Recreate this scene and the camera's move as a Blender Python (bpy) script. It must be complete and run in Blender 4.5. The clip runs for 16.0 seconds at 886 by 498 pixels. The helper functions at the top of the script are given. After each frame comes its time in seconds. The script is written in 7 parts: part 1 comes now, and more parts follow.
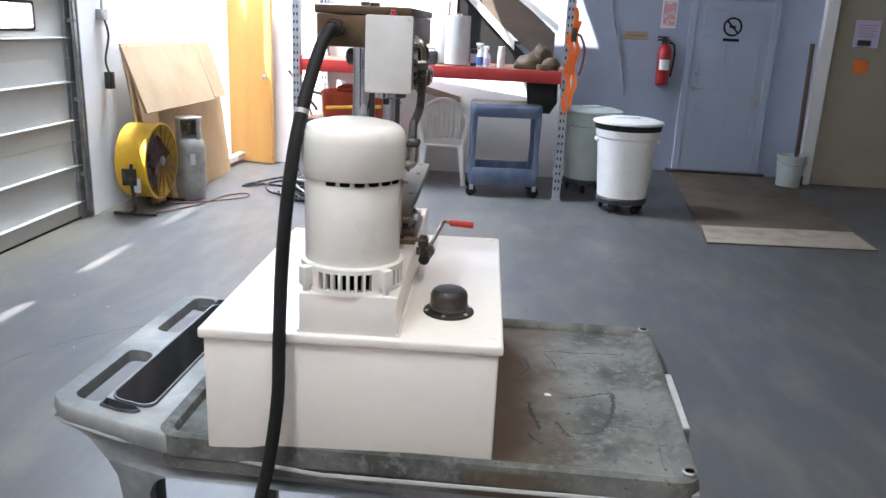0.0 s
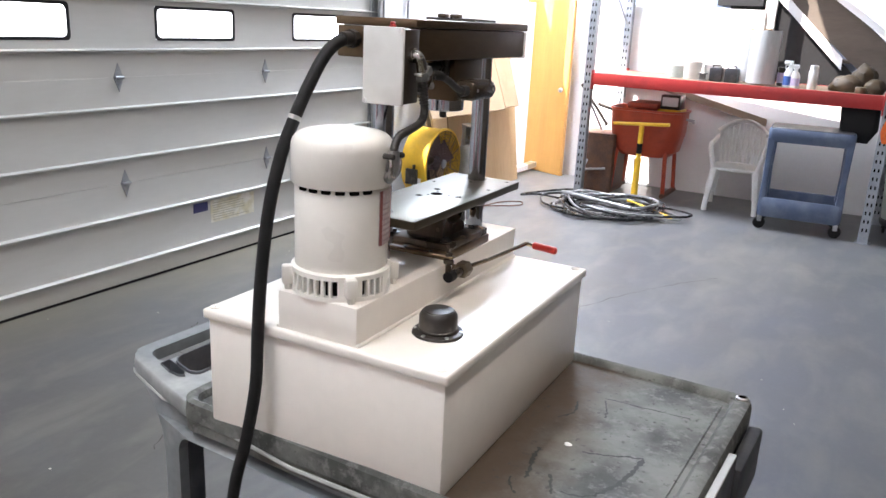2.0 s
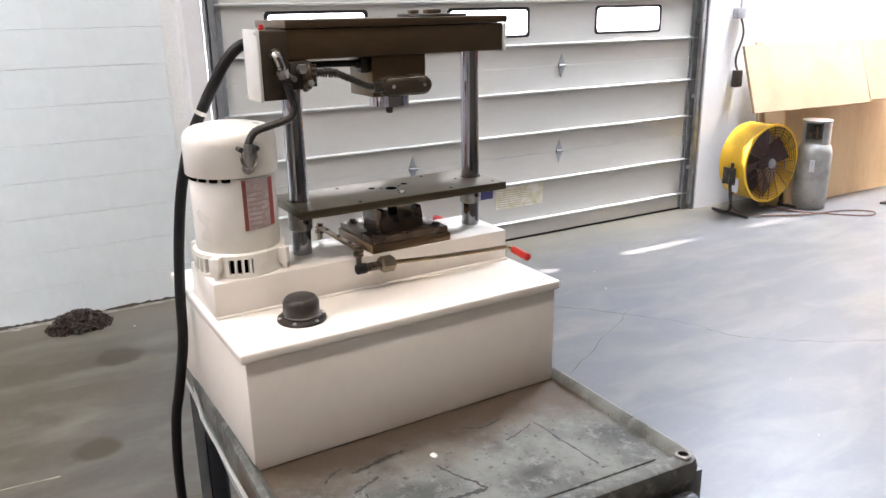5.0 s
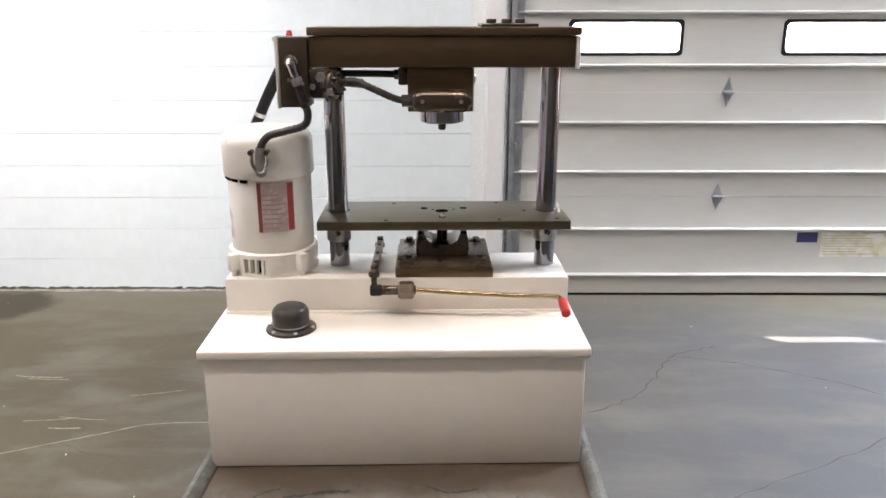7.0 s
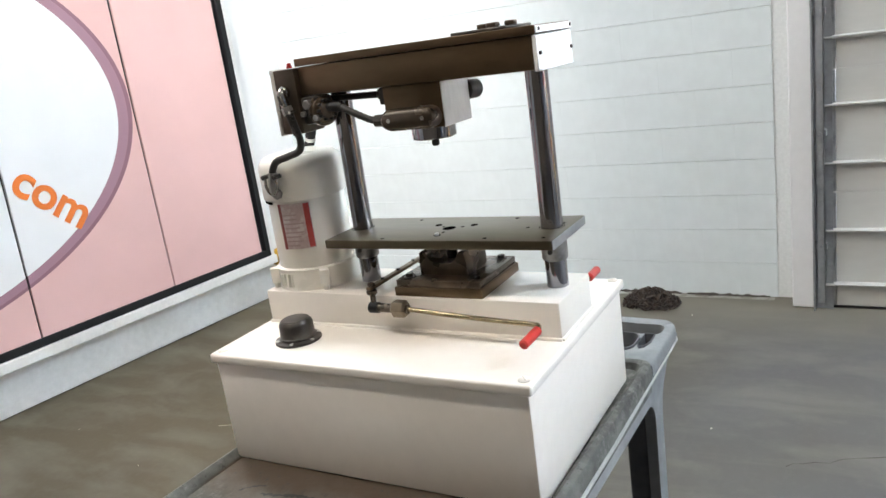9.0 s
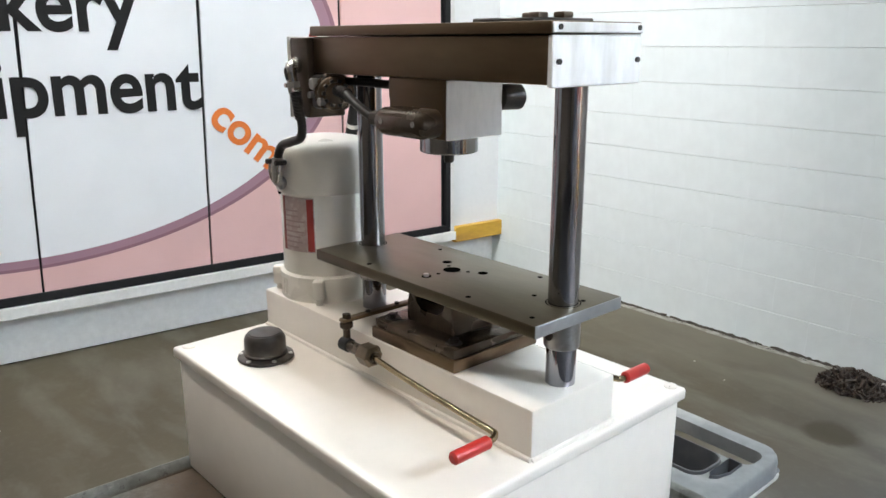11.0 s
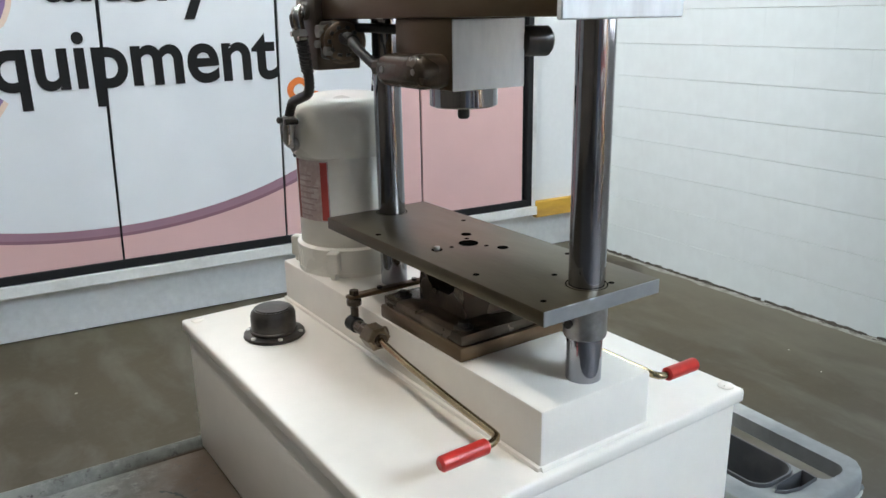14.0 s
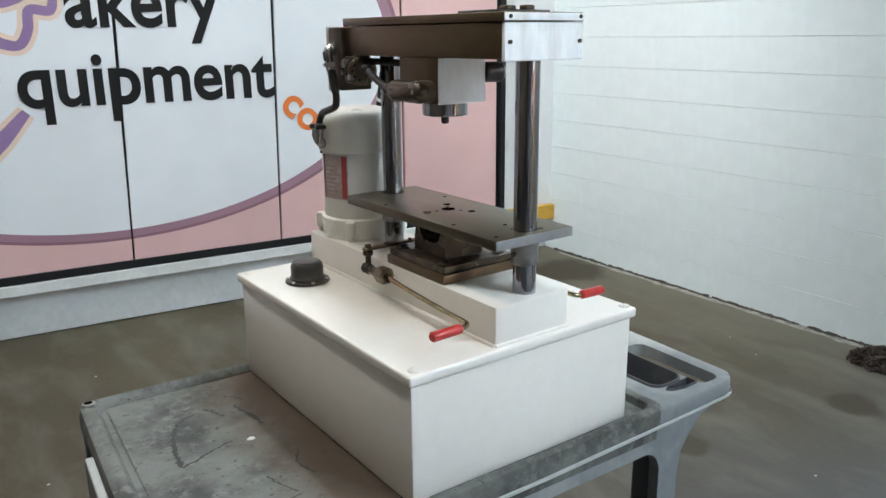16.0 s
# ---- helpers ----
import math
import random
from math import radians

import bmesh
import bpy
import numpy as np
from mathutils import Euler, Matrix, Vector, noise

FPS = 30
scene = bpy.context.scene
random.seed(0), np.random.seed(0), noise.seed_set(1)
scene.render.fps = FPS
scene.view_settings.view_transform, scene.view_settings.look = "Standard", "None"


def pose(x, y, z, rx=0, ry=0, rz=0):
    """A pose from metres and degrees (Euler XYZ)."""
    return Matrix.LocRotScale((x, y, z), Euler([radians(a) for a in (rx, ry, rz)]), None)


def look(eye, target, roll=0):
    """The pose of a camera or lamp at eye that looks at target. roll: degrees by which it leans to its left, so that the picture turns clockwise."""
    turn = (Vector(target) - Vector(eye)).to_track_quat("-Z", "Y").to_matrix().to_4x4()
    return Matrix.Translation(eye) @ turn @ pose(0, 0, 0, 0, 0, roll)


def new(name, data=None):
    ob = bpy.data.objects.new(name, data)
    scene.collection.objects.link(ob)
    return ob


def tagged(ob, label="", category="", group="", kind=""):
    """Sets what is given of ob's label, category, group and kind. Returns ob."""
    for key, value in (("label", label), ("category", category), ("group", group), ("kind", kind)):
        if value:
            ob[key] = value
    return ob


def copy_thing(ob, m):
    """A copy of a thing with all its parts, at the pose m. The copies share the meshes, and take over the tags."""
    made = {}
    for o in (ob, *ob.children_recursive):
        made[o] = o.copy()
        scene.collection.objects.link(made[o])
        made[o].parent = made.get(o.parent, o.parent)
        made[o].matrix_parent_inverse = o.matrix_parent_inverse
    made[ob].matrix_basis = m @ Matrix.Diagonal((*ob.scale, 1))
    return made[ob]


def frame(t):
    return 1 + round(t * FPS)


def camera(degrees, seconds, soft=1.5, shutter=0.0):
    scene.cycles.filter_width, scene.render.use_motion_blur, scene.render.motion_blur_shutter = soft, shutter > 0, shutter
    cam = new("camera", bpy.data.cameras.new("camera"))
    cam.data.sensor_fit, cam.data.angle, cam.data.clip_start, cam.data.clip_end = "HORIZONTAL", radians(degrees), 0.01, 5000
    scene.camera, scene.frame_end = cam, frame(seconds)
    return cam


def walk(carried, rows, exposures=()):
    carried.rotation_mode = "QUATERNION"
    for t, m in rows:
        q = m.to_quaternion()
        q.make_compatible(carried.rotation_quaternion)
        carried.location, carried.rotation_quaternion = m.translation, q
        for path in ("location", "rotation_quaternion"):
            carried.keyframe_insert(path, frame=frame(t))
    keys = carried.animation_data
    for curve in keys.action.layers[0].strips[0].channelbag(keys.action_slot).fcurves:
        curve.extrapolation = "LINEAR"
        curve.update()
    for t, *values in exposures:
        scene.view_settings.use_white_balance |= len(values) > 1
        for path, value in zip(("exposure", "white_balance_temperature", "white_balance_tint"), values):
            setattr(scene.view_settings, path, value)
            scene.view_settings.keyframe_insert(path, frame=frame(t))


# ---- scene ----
cam = camera(59.5, 16.0)

PATH = [
    (0, (-0.016, -0.065, 1.663), (-0.149, 1.851, 1.105), 2.5),
    (0.5, (0.137, -0.07, 1.666), (-0.198, 1.829, 1.136), 2.4),
    (1, (0.365, -0.107, 1.686), (-0.235, 1.719, 1.134), 3.7),
    (1.5, (0.47, -0.036, 1.681), (-0.348, 1.7, 1.119), 0.6),
    (2, (0.541, 0.159, 1.685), (-0.387, 1.839, 1.123), 2.8),
    (2.5, (0.625, 0.262, 1.688), (-0.407, 1.88, 1.126), 2.3),
    (3, (0.826, 0.349, 1.686), (-0.378, 1.845, 1.127), 1.6),
    (3.5, (1.018, 0.421, 1.704), (-0.325, 1.794, 1.147), 2.6),
    (4, (1.088, 0.533, 1.699), (-0.366, 1.789, 1.144), 0.6),
    (4.2, (1.109, 0.604, 1.705), (-0.384, 1.804, 1.13), 0.7),
    (6.3, (1.395, 1.321, 1.707), (-0.497, 1.67, 1.161), -0.9),
    (6.5, (1.35, 1.411, 1.704), (-0.555, 1.647, 1.144), 0.4),
    (7, (1.264, 1.596, 1.703), (-0.653, 1.592, 1.132), 0.0),
    (7.5, (1.246, 1.79, 1.688), (-0.657, 1.506, 1.144), -1.8),
    (8, (1.227, 2.029, 1.686), (-0.613, 1.465, 1.141), -2.0),
    (8.2, (1.195, 2.095, 1.682), (-0.617, 1.443, 1.143), -4.3),
    (10.3, (0.659, 2.613, 1.684), (-0.65, 1.194, 1.161), -2.9),
    (10.5, (0.615, 2.592, 1.671), (-0.67, 1.15, 1.15), -2.2),
    (11, (0.474, 2.449, 1.666), (-0.775, 0.977, 1.146), -0.1),
    (11.5, (0.352, 2.309, 1.671), (-0.864, 0.798, 1.181), -0.2),
    (12, (0.299, 2.274, 1.681), (-0.905, 0.746, 1.221), 0.8),
    (12.5, (0.304, 2.27, 1.68), (-0.905, 0.739, 1.244), 0.7),
    (13, (0.323, 2.282, 1.659), (-0.886, 0.76, 1.188), 0.4),
    (13.5, (0.327, 2.316, 1.635), (-0.84, 0.788, 1.082), -0.7),
    (14, (0.298, 2.405, 1.619), (-0.745, 0.8, 1.041), -1.0),
    (14.5, (0.27, 2.56, 1.624), (-0.63, 0.885, 1.003), 0.4),
    (15, (0.31, 2.672, 1.626), (-0.571, 0.983, 1.016), 0.6),
    (15.5, (0.438, 2.742, 1.643), (-0.538, 1.084, 1.097), 0.4),
    (16, (0.579, 2.797, 1.654), (-0.52, 1.213, 1.121), -0.6),
]
walk(cam, [(t, look(eye, target, roll)) for t, eye, target, roll in PATH], exposures=[(0, 2.4, 6400, 13), (2.5, 2.6, 6700, 16), (4, 2.8, 6850, 17), (7, 2.95, 7000, 17), (8, 2.88, 6850, 13), (10.5, 2.58, 6800, 10), (12.5, 2.34, 6850, 10), (14, 2.25, 6500, 7), (16, 2.25, 6500, 6)])

# ---------------------------------------------------------------- light
world = bpy.data.worlds.new("world")
scene.world = world
world.use_nodes = True
wn = world.node_tree
bg = wn.nodes["Background"]
sky = wn.nodes.new("ShaderNodeTexSky")
sky.sky_type, sky.sun_disc = "NISHITA", False
SUN = Vector((-0.72, -1.0, 1.59)).normalized()
sky.sun_elevation = math.asin(SUN.z)
sky.sun_rotation = math.atan2(SUN.x, SUN.y)
wn.links.new(sky.outputs[0], bg.inputs[0])
bg.inputs[1].default_value = 0.12


def lamp(name, kind, m, energy, colour, size=0.1, size_y=None, spot=None, spread=180):
    data = bpy.data.lights.new(name, kind)
    data.energy, data.color = energy, colour
    if kind == "SUN":
        data.angle = size
    elif kind == "AREA":
        data.shape, data.size, data.size_y = "RECTANGLE", size, size_y or size
        data.spread = radians(spread)
    else:
        data.shadow_soft_size = size
    if spot:
        data.spot_size, data.spot_blend = spot
    ob = new(name, data)
    ob.matrix_world = m
    return ob


lamp("sun", "SUN", look(SUN * 20, (0, 0, 0)), 5.0, (1.0, 0.95, 0.88), radians(0.5))

# ---------------------------------------------------------------- materials
MATS = {}


def material(name, colour, rough=0.6, metal=0.0, spots=None, spot_scale=3.0, spot_range=(0.45, 0.65), grain=0.06, grain_scale=60.0,
             bump=0.15, bump_scale=80.0, stretch=(1, 1, 1), rough_var=0.1, vary=0.0, coat=0.0):
    """A painted, cast or brushed surface: base colour, larger stains of a second colour, fine grain and relief."""
    m = bpy.data.materials.new(name)
    m.use_nodes = True
    t = m.node_tree
    n, l = t.nodes, t.links
    b = n["Principled BSDF"]
    tc = n.new("ShaderNodeTexCoord")
    mp = n.new("ShaderNodeMapping")
    mp.inputs["Scale"].default_value = stretch
    l.new(tc.outputs["Object"], mp.inputs[0])

    def noise_tex(scale, detail=4.0):
        x = n.new("ShaderNodeTexNoise")
        x.inputs["Scale"].default_value, x.inputs["Detail"].default_value = scale, detail
        l.new(mp.outputs[0], x.inputs["Vector"])
        return x

    base = n.new("ShaderNodeRGB")
    base.outputs[0].default_value = (*colour, 1)
    out = base.outputs[0]
    if spots:
        big = noise_tex(spot_scale, 6)
        ramp = n.new("ShaderNodeMapRange")
        ramp.inputs["From Min"].default_value, ramp.inputs["From Max"].default_value = spot_range
        l.new(big.outputs[0], ramp.inputs[0])
        mix = n.new("ShaderNodeMix")
        mix.data_type = "RGBA"
        l.new(ramp.outputs[0], mix.inputs["Factor"])
        l.new(out, mix.inputs["A"])
        mix.inputs["B"].default_value = (*spots, 1)
        out = mix.outputs["Result"]
    fine = noise_tex(grain_scale, 5)
    hsv = n.new("ShaderNodeHueSaturation")
    val = n.new("ShaderNodeMapRange")
    val.inputs["To Min"].default_value, val.inputs["To Max"].default_value = 1 - grain * 2, 1 + grain * 2
    l.new(fine.outputs[0], val.inputs[0])
    src = val.outputs[0]
    if vary:
        oi = n.new("ShaderNodeObjectInfo")
        vr = n.new("ShaderNodeMapRange")
        vr.inputs["To Min"].default_value, vr.inputs["To Max"].default_value = 1 - vary, 1 + vary
        l.new(oi.outputs["Random"], vr.inputs[0])
        mul = n.new("ShaderNodeMath")
        mul.operation = "MULTIPLY"
        l.new(src, mul.inputs[0]), l.new(vr.outputs[0], mul.inputs[1])
        src = mul.outputs[0]
    l.new(src, hsv.inputs["Value"])
    l.new(out, hsv.inputs["Color"])
    l.new(hsv.outputs[0], b.inputs["Base Color"])
    rr = n.new("ShaderNodeMapRange")
    rr.inputs["To Min"].default_value, rr.inputs["To Max"].default_value = max(0.02, rough - rough_var), min(1, rough + rough_var)
    l.new(noise_tex(grain_scale * 0.2, 3).outputs[0], rr.inputs[0])
    l.new(rr.outputs[0], b.inputs["Roughness"])
    b.inputs["Metallic"].default_value = metal
    b.inputs["Coat Weight"].default_value = coat
    if bump:
        bp = n.new("ShaderNodeBump")
        bp.inputs["Strength"].default_value, bp.inputs["Distance"].default_value = bump, 0.002
        l.new(noise_tex(bump_scale, 4).outputs[0], bp.inputs["Height"])
        l.new(bp.outputs[0], b.inputs["Normal"])
    MATS[name] = m
    return m


def emitter(name, colour, strength):
    m = bpy.data.materials.new(name)
    m.use_nodes = True
    b = m.node_tree.nodes["Principled BSDF"]
    b.inputs["Base Color"].default_value = (*colour, 1)
    b.inputs["Emission Color"].default_value = (*colour, 1)
    b.inputs["Emission Strength"].default_value = strength
    return m


M_CREAM = material("cream enamel", (0.81, 0.755, 0.68), 0.30, 0, (0.80, 0.745, 0.668), 6, (0.5, 0.75), 0.02, 40, 0.08, 220, coat=0.3, rough_var=0.02)
M_MOTOR = material("motor enamel", (0.80, 0.765, 0.69), 0.3, 0, (0.77, 0.73, 0.65), 9, (0.55, 0.8), 0.02, 50, 0.1, 160, coat=0.3)
M_STEEL_BROWN = material("aged bare steel", (0.180, 0.123, 0.074), 0.34, 0.85, (0.095, 0.066, 0.037), 5, (0.4, 0.7), 0.08, 70, 0.12, 120, (1, 0.25, 1), 0.12)
# milled steel whitened in its base colour for the light from the north
M_MILLED_NORTHLIT = material("north-lit milled steel", (0.93, 0.92, 0.90), 0.34, 0.15, (0.70, 0.67, 0.62), 14, (0.56, 0.76), 0.08, 80, 0.1, 150, (1, 1, 0.3), 0.12)
M_CHROME = material("ground chrome rod", (0.36, 0.36, 0.385), 0.08, 1.0, (0.26, 0.26, 0.285), 14, (0.5, 0.8), 0.03, 60, 0.03, 300, (1, 1, 0.2), 0.05)
M_PLATEN = material("ground platen steel", (0.142, 0.120, 0.078), 0.36, 0.85, (0.095, 0.074, 0.052), 7, (0.42, 0.72), 0.07, 60, 0.08, 200, (1, 0.3, 1), 0.1)
M_BOXBROWN = material("dark brown box paint", (0.098, 0.074, 0.053), 0.34, 0.45, (0.062, 0.046, 0.034), 9, (0.4, 0.7), 0.08, 70, 0.1, 130)
M_ZINC = material("bright zinc casting", (0.62, 0.60, 0.56), 0.2, 1.0, (0.34, 0.32, 0.29), 45, (0.45, 0.65), 0.1, 120, 0.15, 260)
M_BLOCK = material("oily cast steel", (0.095, 0.072, 0.052), 0.28, 0.6, (0.20, 0.14, 0.09), 14, (0.5, 0.75), 0.1, 70, 0.2, 110)
M_DARK = material("dark japanned metal", (0.040, 0.035, 0.031), 0.32, 0.4, (0.10, 0.085, 0.07), 18, (0.5, 0.75), 0.08, 80, 0.1, 150)
M_RUBBER = material("black rubber", (0.009, 0.0085, 0.0085), 0.55, 0, (0.016, 0.015, 0.0145), 12, (0.4, 0.7), 0.1, 60, 0.1, 200)
M_CONDUIT = material("grey armoured conduit", (0.036, 0.033, 0.030), 0.4, 0.3, (0.07, 0.064, 0.058), 20, (0.5, 0.7), 0.1, 80, 0.1, 200)
M_GREYBOX = material("grey electrical box paint", (0.62, 0.61, 0.57), 0.45, 0, (0.54, 0.52, 0.48), 10, (0.5, 0.75), 0.03, 50, 0.05, 200)
M_RED = material("red vinyl grip", (0.50, 0.028, 0.02), 0.35, 0, (0.36, 0.02, 0.02), 30, (0.5, 0.8), 0.05, 80, 0.05, 200)
M_BRASS = material("dull brass", (0.25, 0.20, 0.14), 0.40, 0.85, (0.16, 0.125, 0.085), 30, (0.4, 0.7), 0.08, 90, 0.1, 200)
M_CART = material("dusty grey moulded plastic", (0.17, 0.18, 0.185), 0.62, 0, (0.36, 0.365, 0.35), 5, (0.45, 0.7), 0.10, 45, 0.3, 60)
M_SCORCH = material("black scorch", (0.016, 0.015, 0.013), 0.6)


def deck_material():
    """Grey plastic deck: pale dust in patches, brown oily stain by the press, dark scuffs."""
    m = bpy.data.materials.new("scuffed cart deck plastic")
    m.use_nodes = True
    t = m.node_tree
    n, l = t.nodes, t.links
    b = n["Principled BSDF"]
    tc = n.new("ShaderNodeTexCoord")

    def nz(scale, detail=6.0, rough=0.6):
        x = n.new("ShaderNodeTexNoise")
        x.inputs["Scale"].default_value, x.inputs["Detail"].default_value, x.inputs["Roughness"].default_value = scale, detail, rough
        l.new(tc.outputs["Object"], x.inputs["Vector"])
        return x.outputs[0]

    def rng_(src, a0, a1):
        x = n.new("ShaderNodeMapRange")
        x.inputs["From Min"].default_value, x.inputs["From Max"].default_value = a0, a1
        l.new(src, x.inputs[0])
        return x.outputs[0]

    def mix(f, a, c):
        x = n.new("ShaderNodeMix")
        x.data_type = "RGBA"
        l.new(f, x.inputs["Factor"])
        for k, v in (("A", a), ("B", c)):
            if isinstance(v, tuple):
                x.inputs[k].default_value = (*v, 1)
            else:
                l.new(v, x.inputs[k])
        return x.outputs["Result"]

    col = mix(rng_(nz(7), 0.36, 0.62), (0.056, 0.057, 0.051), (0.160, 0.163, 0.146))
    col = mix(rng_(nz(38, 5, 0.7), 0.50, 0.66), col, (0.17, 0.165, 0.155))
    sep = n.new("ShaderNodeSeparateXYZ")
    l.new(tc.outputs["Object"], sep.inputs[0])
    ad = n.new("ShaderNodeMath")
    ad.operation = "MULTIPLY_ADD"
    ad.inputs[1].default_value = 0.22
    l.new(nz(9), ad.inputs[0]), l.new(sep.outputs["X"], ad.inputs[2])
    fl = n.new("ShaderNodeMath")
    fl.operation = "MULTIPLY"
    l.new(rng_(ad.outputs[0], 0.285, 0.165), fl.inputs[0]), l.new(rng_(sep.outputs["X"], -0.06, -0.03), fl.inputs[1])
    fl2 = n.new("ShaderNodeMath")
    fl2.operation = "MULTIPLY"
    low = n.new("ShaderNodeMapRange")
    low.inputs["From Min"].default_value, low.inputs["From Max"].default_value = 0.909, 0.904
    l.new(sep.outputs["Z"], low.inputs[0])
    l.new(fl.outputs[0], fl2.inputs[0]), l.new(low.outputs[0], fl2.inputs[1])
    fl3 = n.new("ShaderNodeMath")
    fl3.operation = "MULTIPLY"
    l.new(fl2.outputs[0], fl3.inputs[0]), l.new(rng_(nz(16, 6, 0.7), 0.12, 0.45), fl3.inputs[1])
    col = mix(fl3.outputs[0], col, (0.088, 0.064, 0.045))
    col = mix(rng_(nz(60, 4, 0.7), 0.60, 0.68), col, (0.06, 0.055, 0.05))
    l.new(col, b.inputs["Base Color"])
    b.inputs["Specular IOR Level"].default_value = 0.25
    l.new(rng_(nz(12), -0.9, 1.2), b.inputs["Roughness"])
    bp = n.new("ShaderNodeBump")
    bp.inputs["Strength"].default_value, bp.inputs["Distance"].default_value = 0.4, 0.002
    l.new(nz(70), bp.inputs["Height"]), l.new(bp.outputs[0], b.inputs["Normal"])
    return m


M_CARTTOP = deck_material()
M_CHARCOAL = material("charcoal moulded plastic", (0.035, 0.037, 0.042), 0.5, 0, (0.09, 0.09, 0.09), 6, (0.5, 0.75), 0.1, 45, 0.2, 60)
M_SCREW = material("zinc screw", (0.62, 0.61, 0.58), 0.35, 0.8, None, grain=0.05)
# flat black painted for the shade inside holes, slots and gaps
M_BLACKHOLE = material("hole shade black", (0.004, 0.0035, 0.003), 1.0)
M_BLACKHOLE.node_tree.nodes["Principled BSDF"].inputs["Specular IOR Level"].default_value = 0.0
M_WALLPAINT = material("white painted masonry", (0.73, 0.79, 0.80), 0.5, 0, (0.65, 0.71, 0.71), 1.6, (0.5, 0.8), 0.03, 12, 0.5, 35, vary=0.005)
M_MORTAR = material("painted mortar", (0.74, 0.76, 0.75), 0.7, 0, None, grain=0.06, bump=0.4)
M_DRYWALL = material("white painted board wall", (0.76, 0.76, 0.76), 0.6, 0, (0.68, 0.67, 0.66), 1.5, (0.55, 0.85), 0.02, 30, 0.12, 150)
M_BEIGE = material("beige painted wall", (0.34, 0.305, 0.24), 0.6, 0, (0.29, 0.26, 0.205), 1.5, (0.5, 0.8), 0.02, 30, 0.12, 150)
M_DOORPANEL = material("off-white steel door skin", (0.52, 0.51, 0.475), 0.42, 0, (0.44, 0.425, 0.38), 2.0, (0.5, 0.8), 0.025, 30, 0.06, 120, (1, 0.25, 1))
M_ALU = material("galvanised steel", (0.42, 0.43, 0.44), 0.42, 0.8, (0.30, 0.31, 0.32), 12, (0.45, 0.7), 0.06, 60, 0.05, 160)
M_TRACK = material("door track steel", (0.36, 0.37, 0.38), 0.45, 0.6, (0.26, 0.26, 0.27), 10, (0.45, 0.7), 0.08, 60, 0.05, 160)
M_GASKET = material("black gasket", (0.010, 0.010, 0.011), 0.65)
M_YELLOWWOOD = material("yellow painted board", (0.62, 0.36, 0.045), 0.6, 0, (0.45, 0.25, 0.05), 9, (0.5, 0.7), 0.08, 40, 0.2, 60, (0.3, 1, 1))
M_BLACKBAR = material("black painted trim", (0.011, 0.011, 0.012), 0.6)
M_LEDGE = material("grubby white ledge", (0.76, 0.75, 0.73), 0.6, 0, (0.60, 0.59, 0.56), 3, (0.5, 0.75), 0.05, 40, 0.2, 90)
M_BASEWALL = material("whitewashed kerb wall", (0.78, 0.79, 0.78), 0.7, 0, (0.66, 0.66, 0.63), 2.2, (0.5, 0.75), 0.06, 30, 0.5, 60)
# unseen roof and walls: tones picked for how much light they bounce
M_CEIL = material("dull unseen roof", (0.16, 0.155, 0.15), 0.7, 0.0)
M_DULLWALL = material("grey-brown unseen wall", (0.15, 0.14, 0.125), 0.7, 0, (0.11, 0.10, 0.09), 1.5)
M_TANWALL = material("tan unseen wall", (0.26, 0.21, 0.155), 0.7, 0, (0.21, 0.17, 0.13), 1.5)
M_BLUEWALL = material("pale blue-grey wall paint", (0.31, 0.35, 0.45), 0.6, 0, (0.26, 0.30, 0.39), 1.5, (0.5, 0.8), 0.02, 30, 0.12, 150)
M_FITTING = material("dull zinc fitting", (0.36, 0.35, 0.33), 0.4, 0.8, (0.20, 0.19, 0.18), 40, (0.45, 0.7), 0.1, 90, 0.1, 150)
M_INK = material("black vinyl lettering", (0.010, 0.009, 0.009), 0.6)
M_ORANGE_INK = material("orange vinyl lettering", (0.80, 0.20, 0.035), 0.45)
M_PURPLE = material("purple vinyl lettering", (0.27, 0.16, 0.33), 0.5, 0, (0.33, 0.21, 0.38), 3, (0.4, 0.7))
for m in (M_INK, M_BLACKBAR, M_GASKET, M_RUBBER):
    m.node_tree.nodes["Principled BSDF"].inputs["Specular IOR Level"].default_value = 0.25
M_PEACH = material("peach glow print", (0.80, 0.62, 0.50), 0.5)



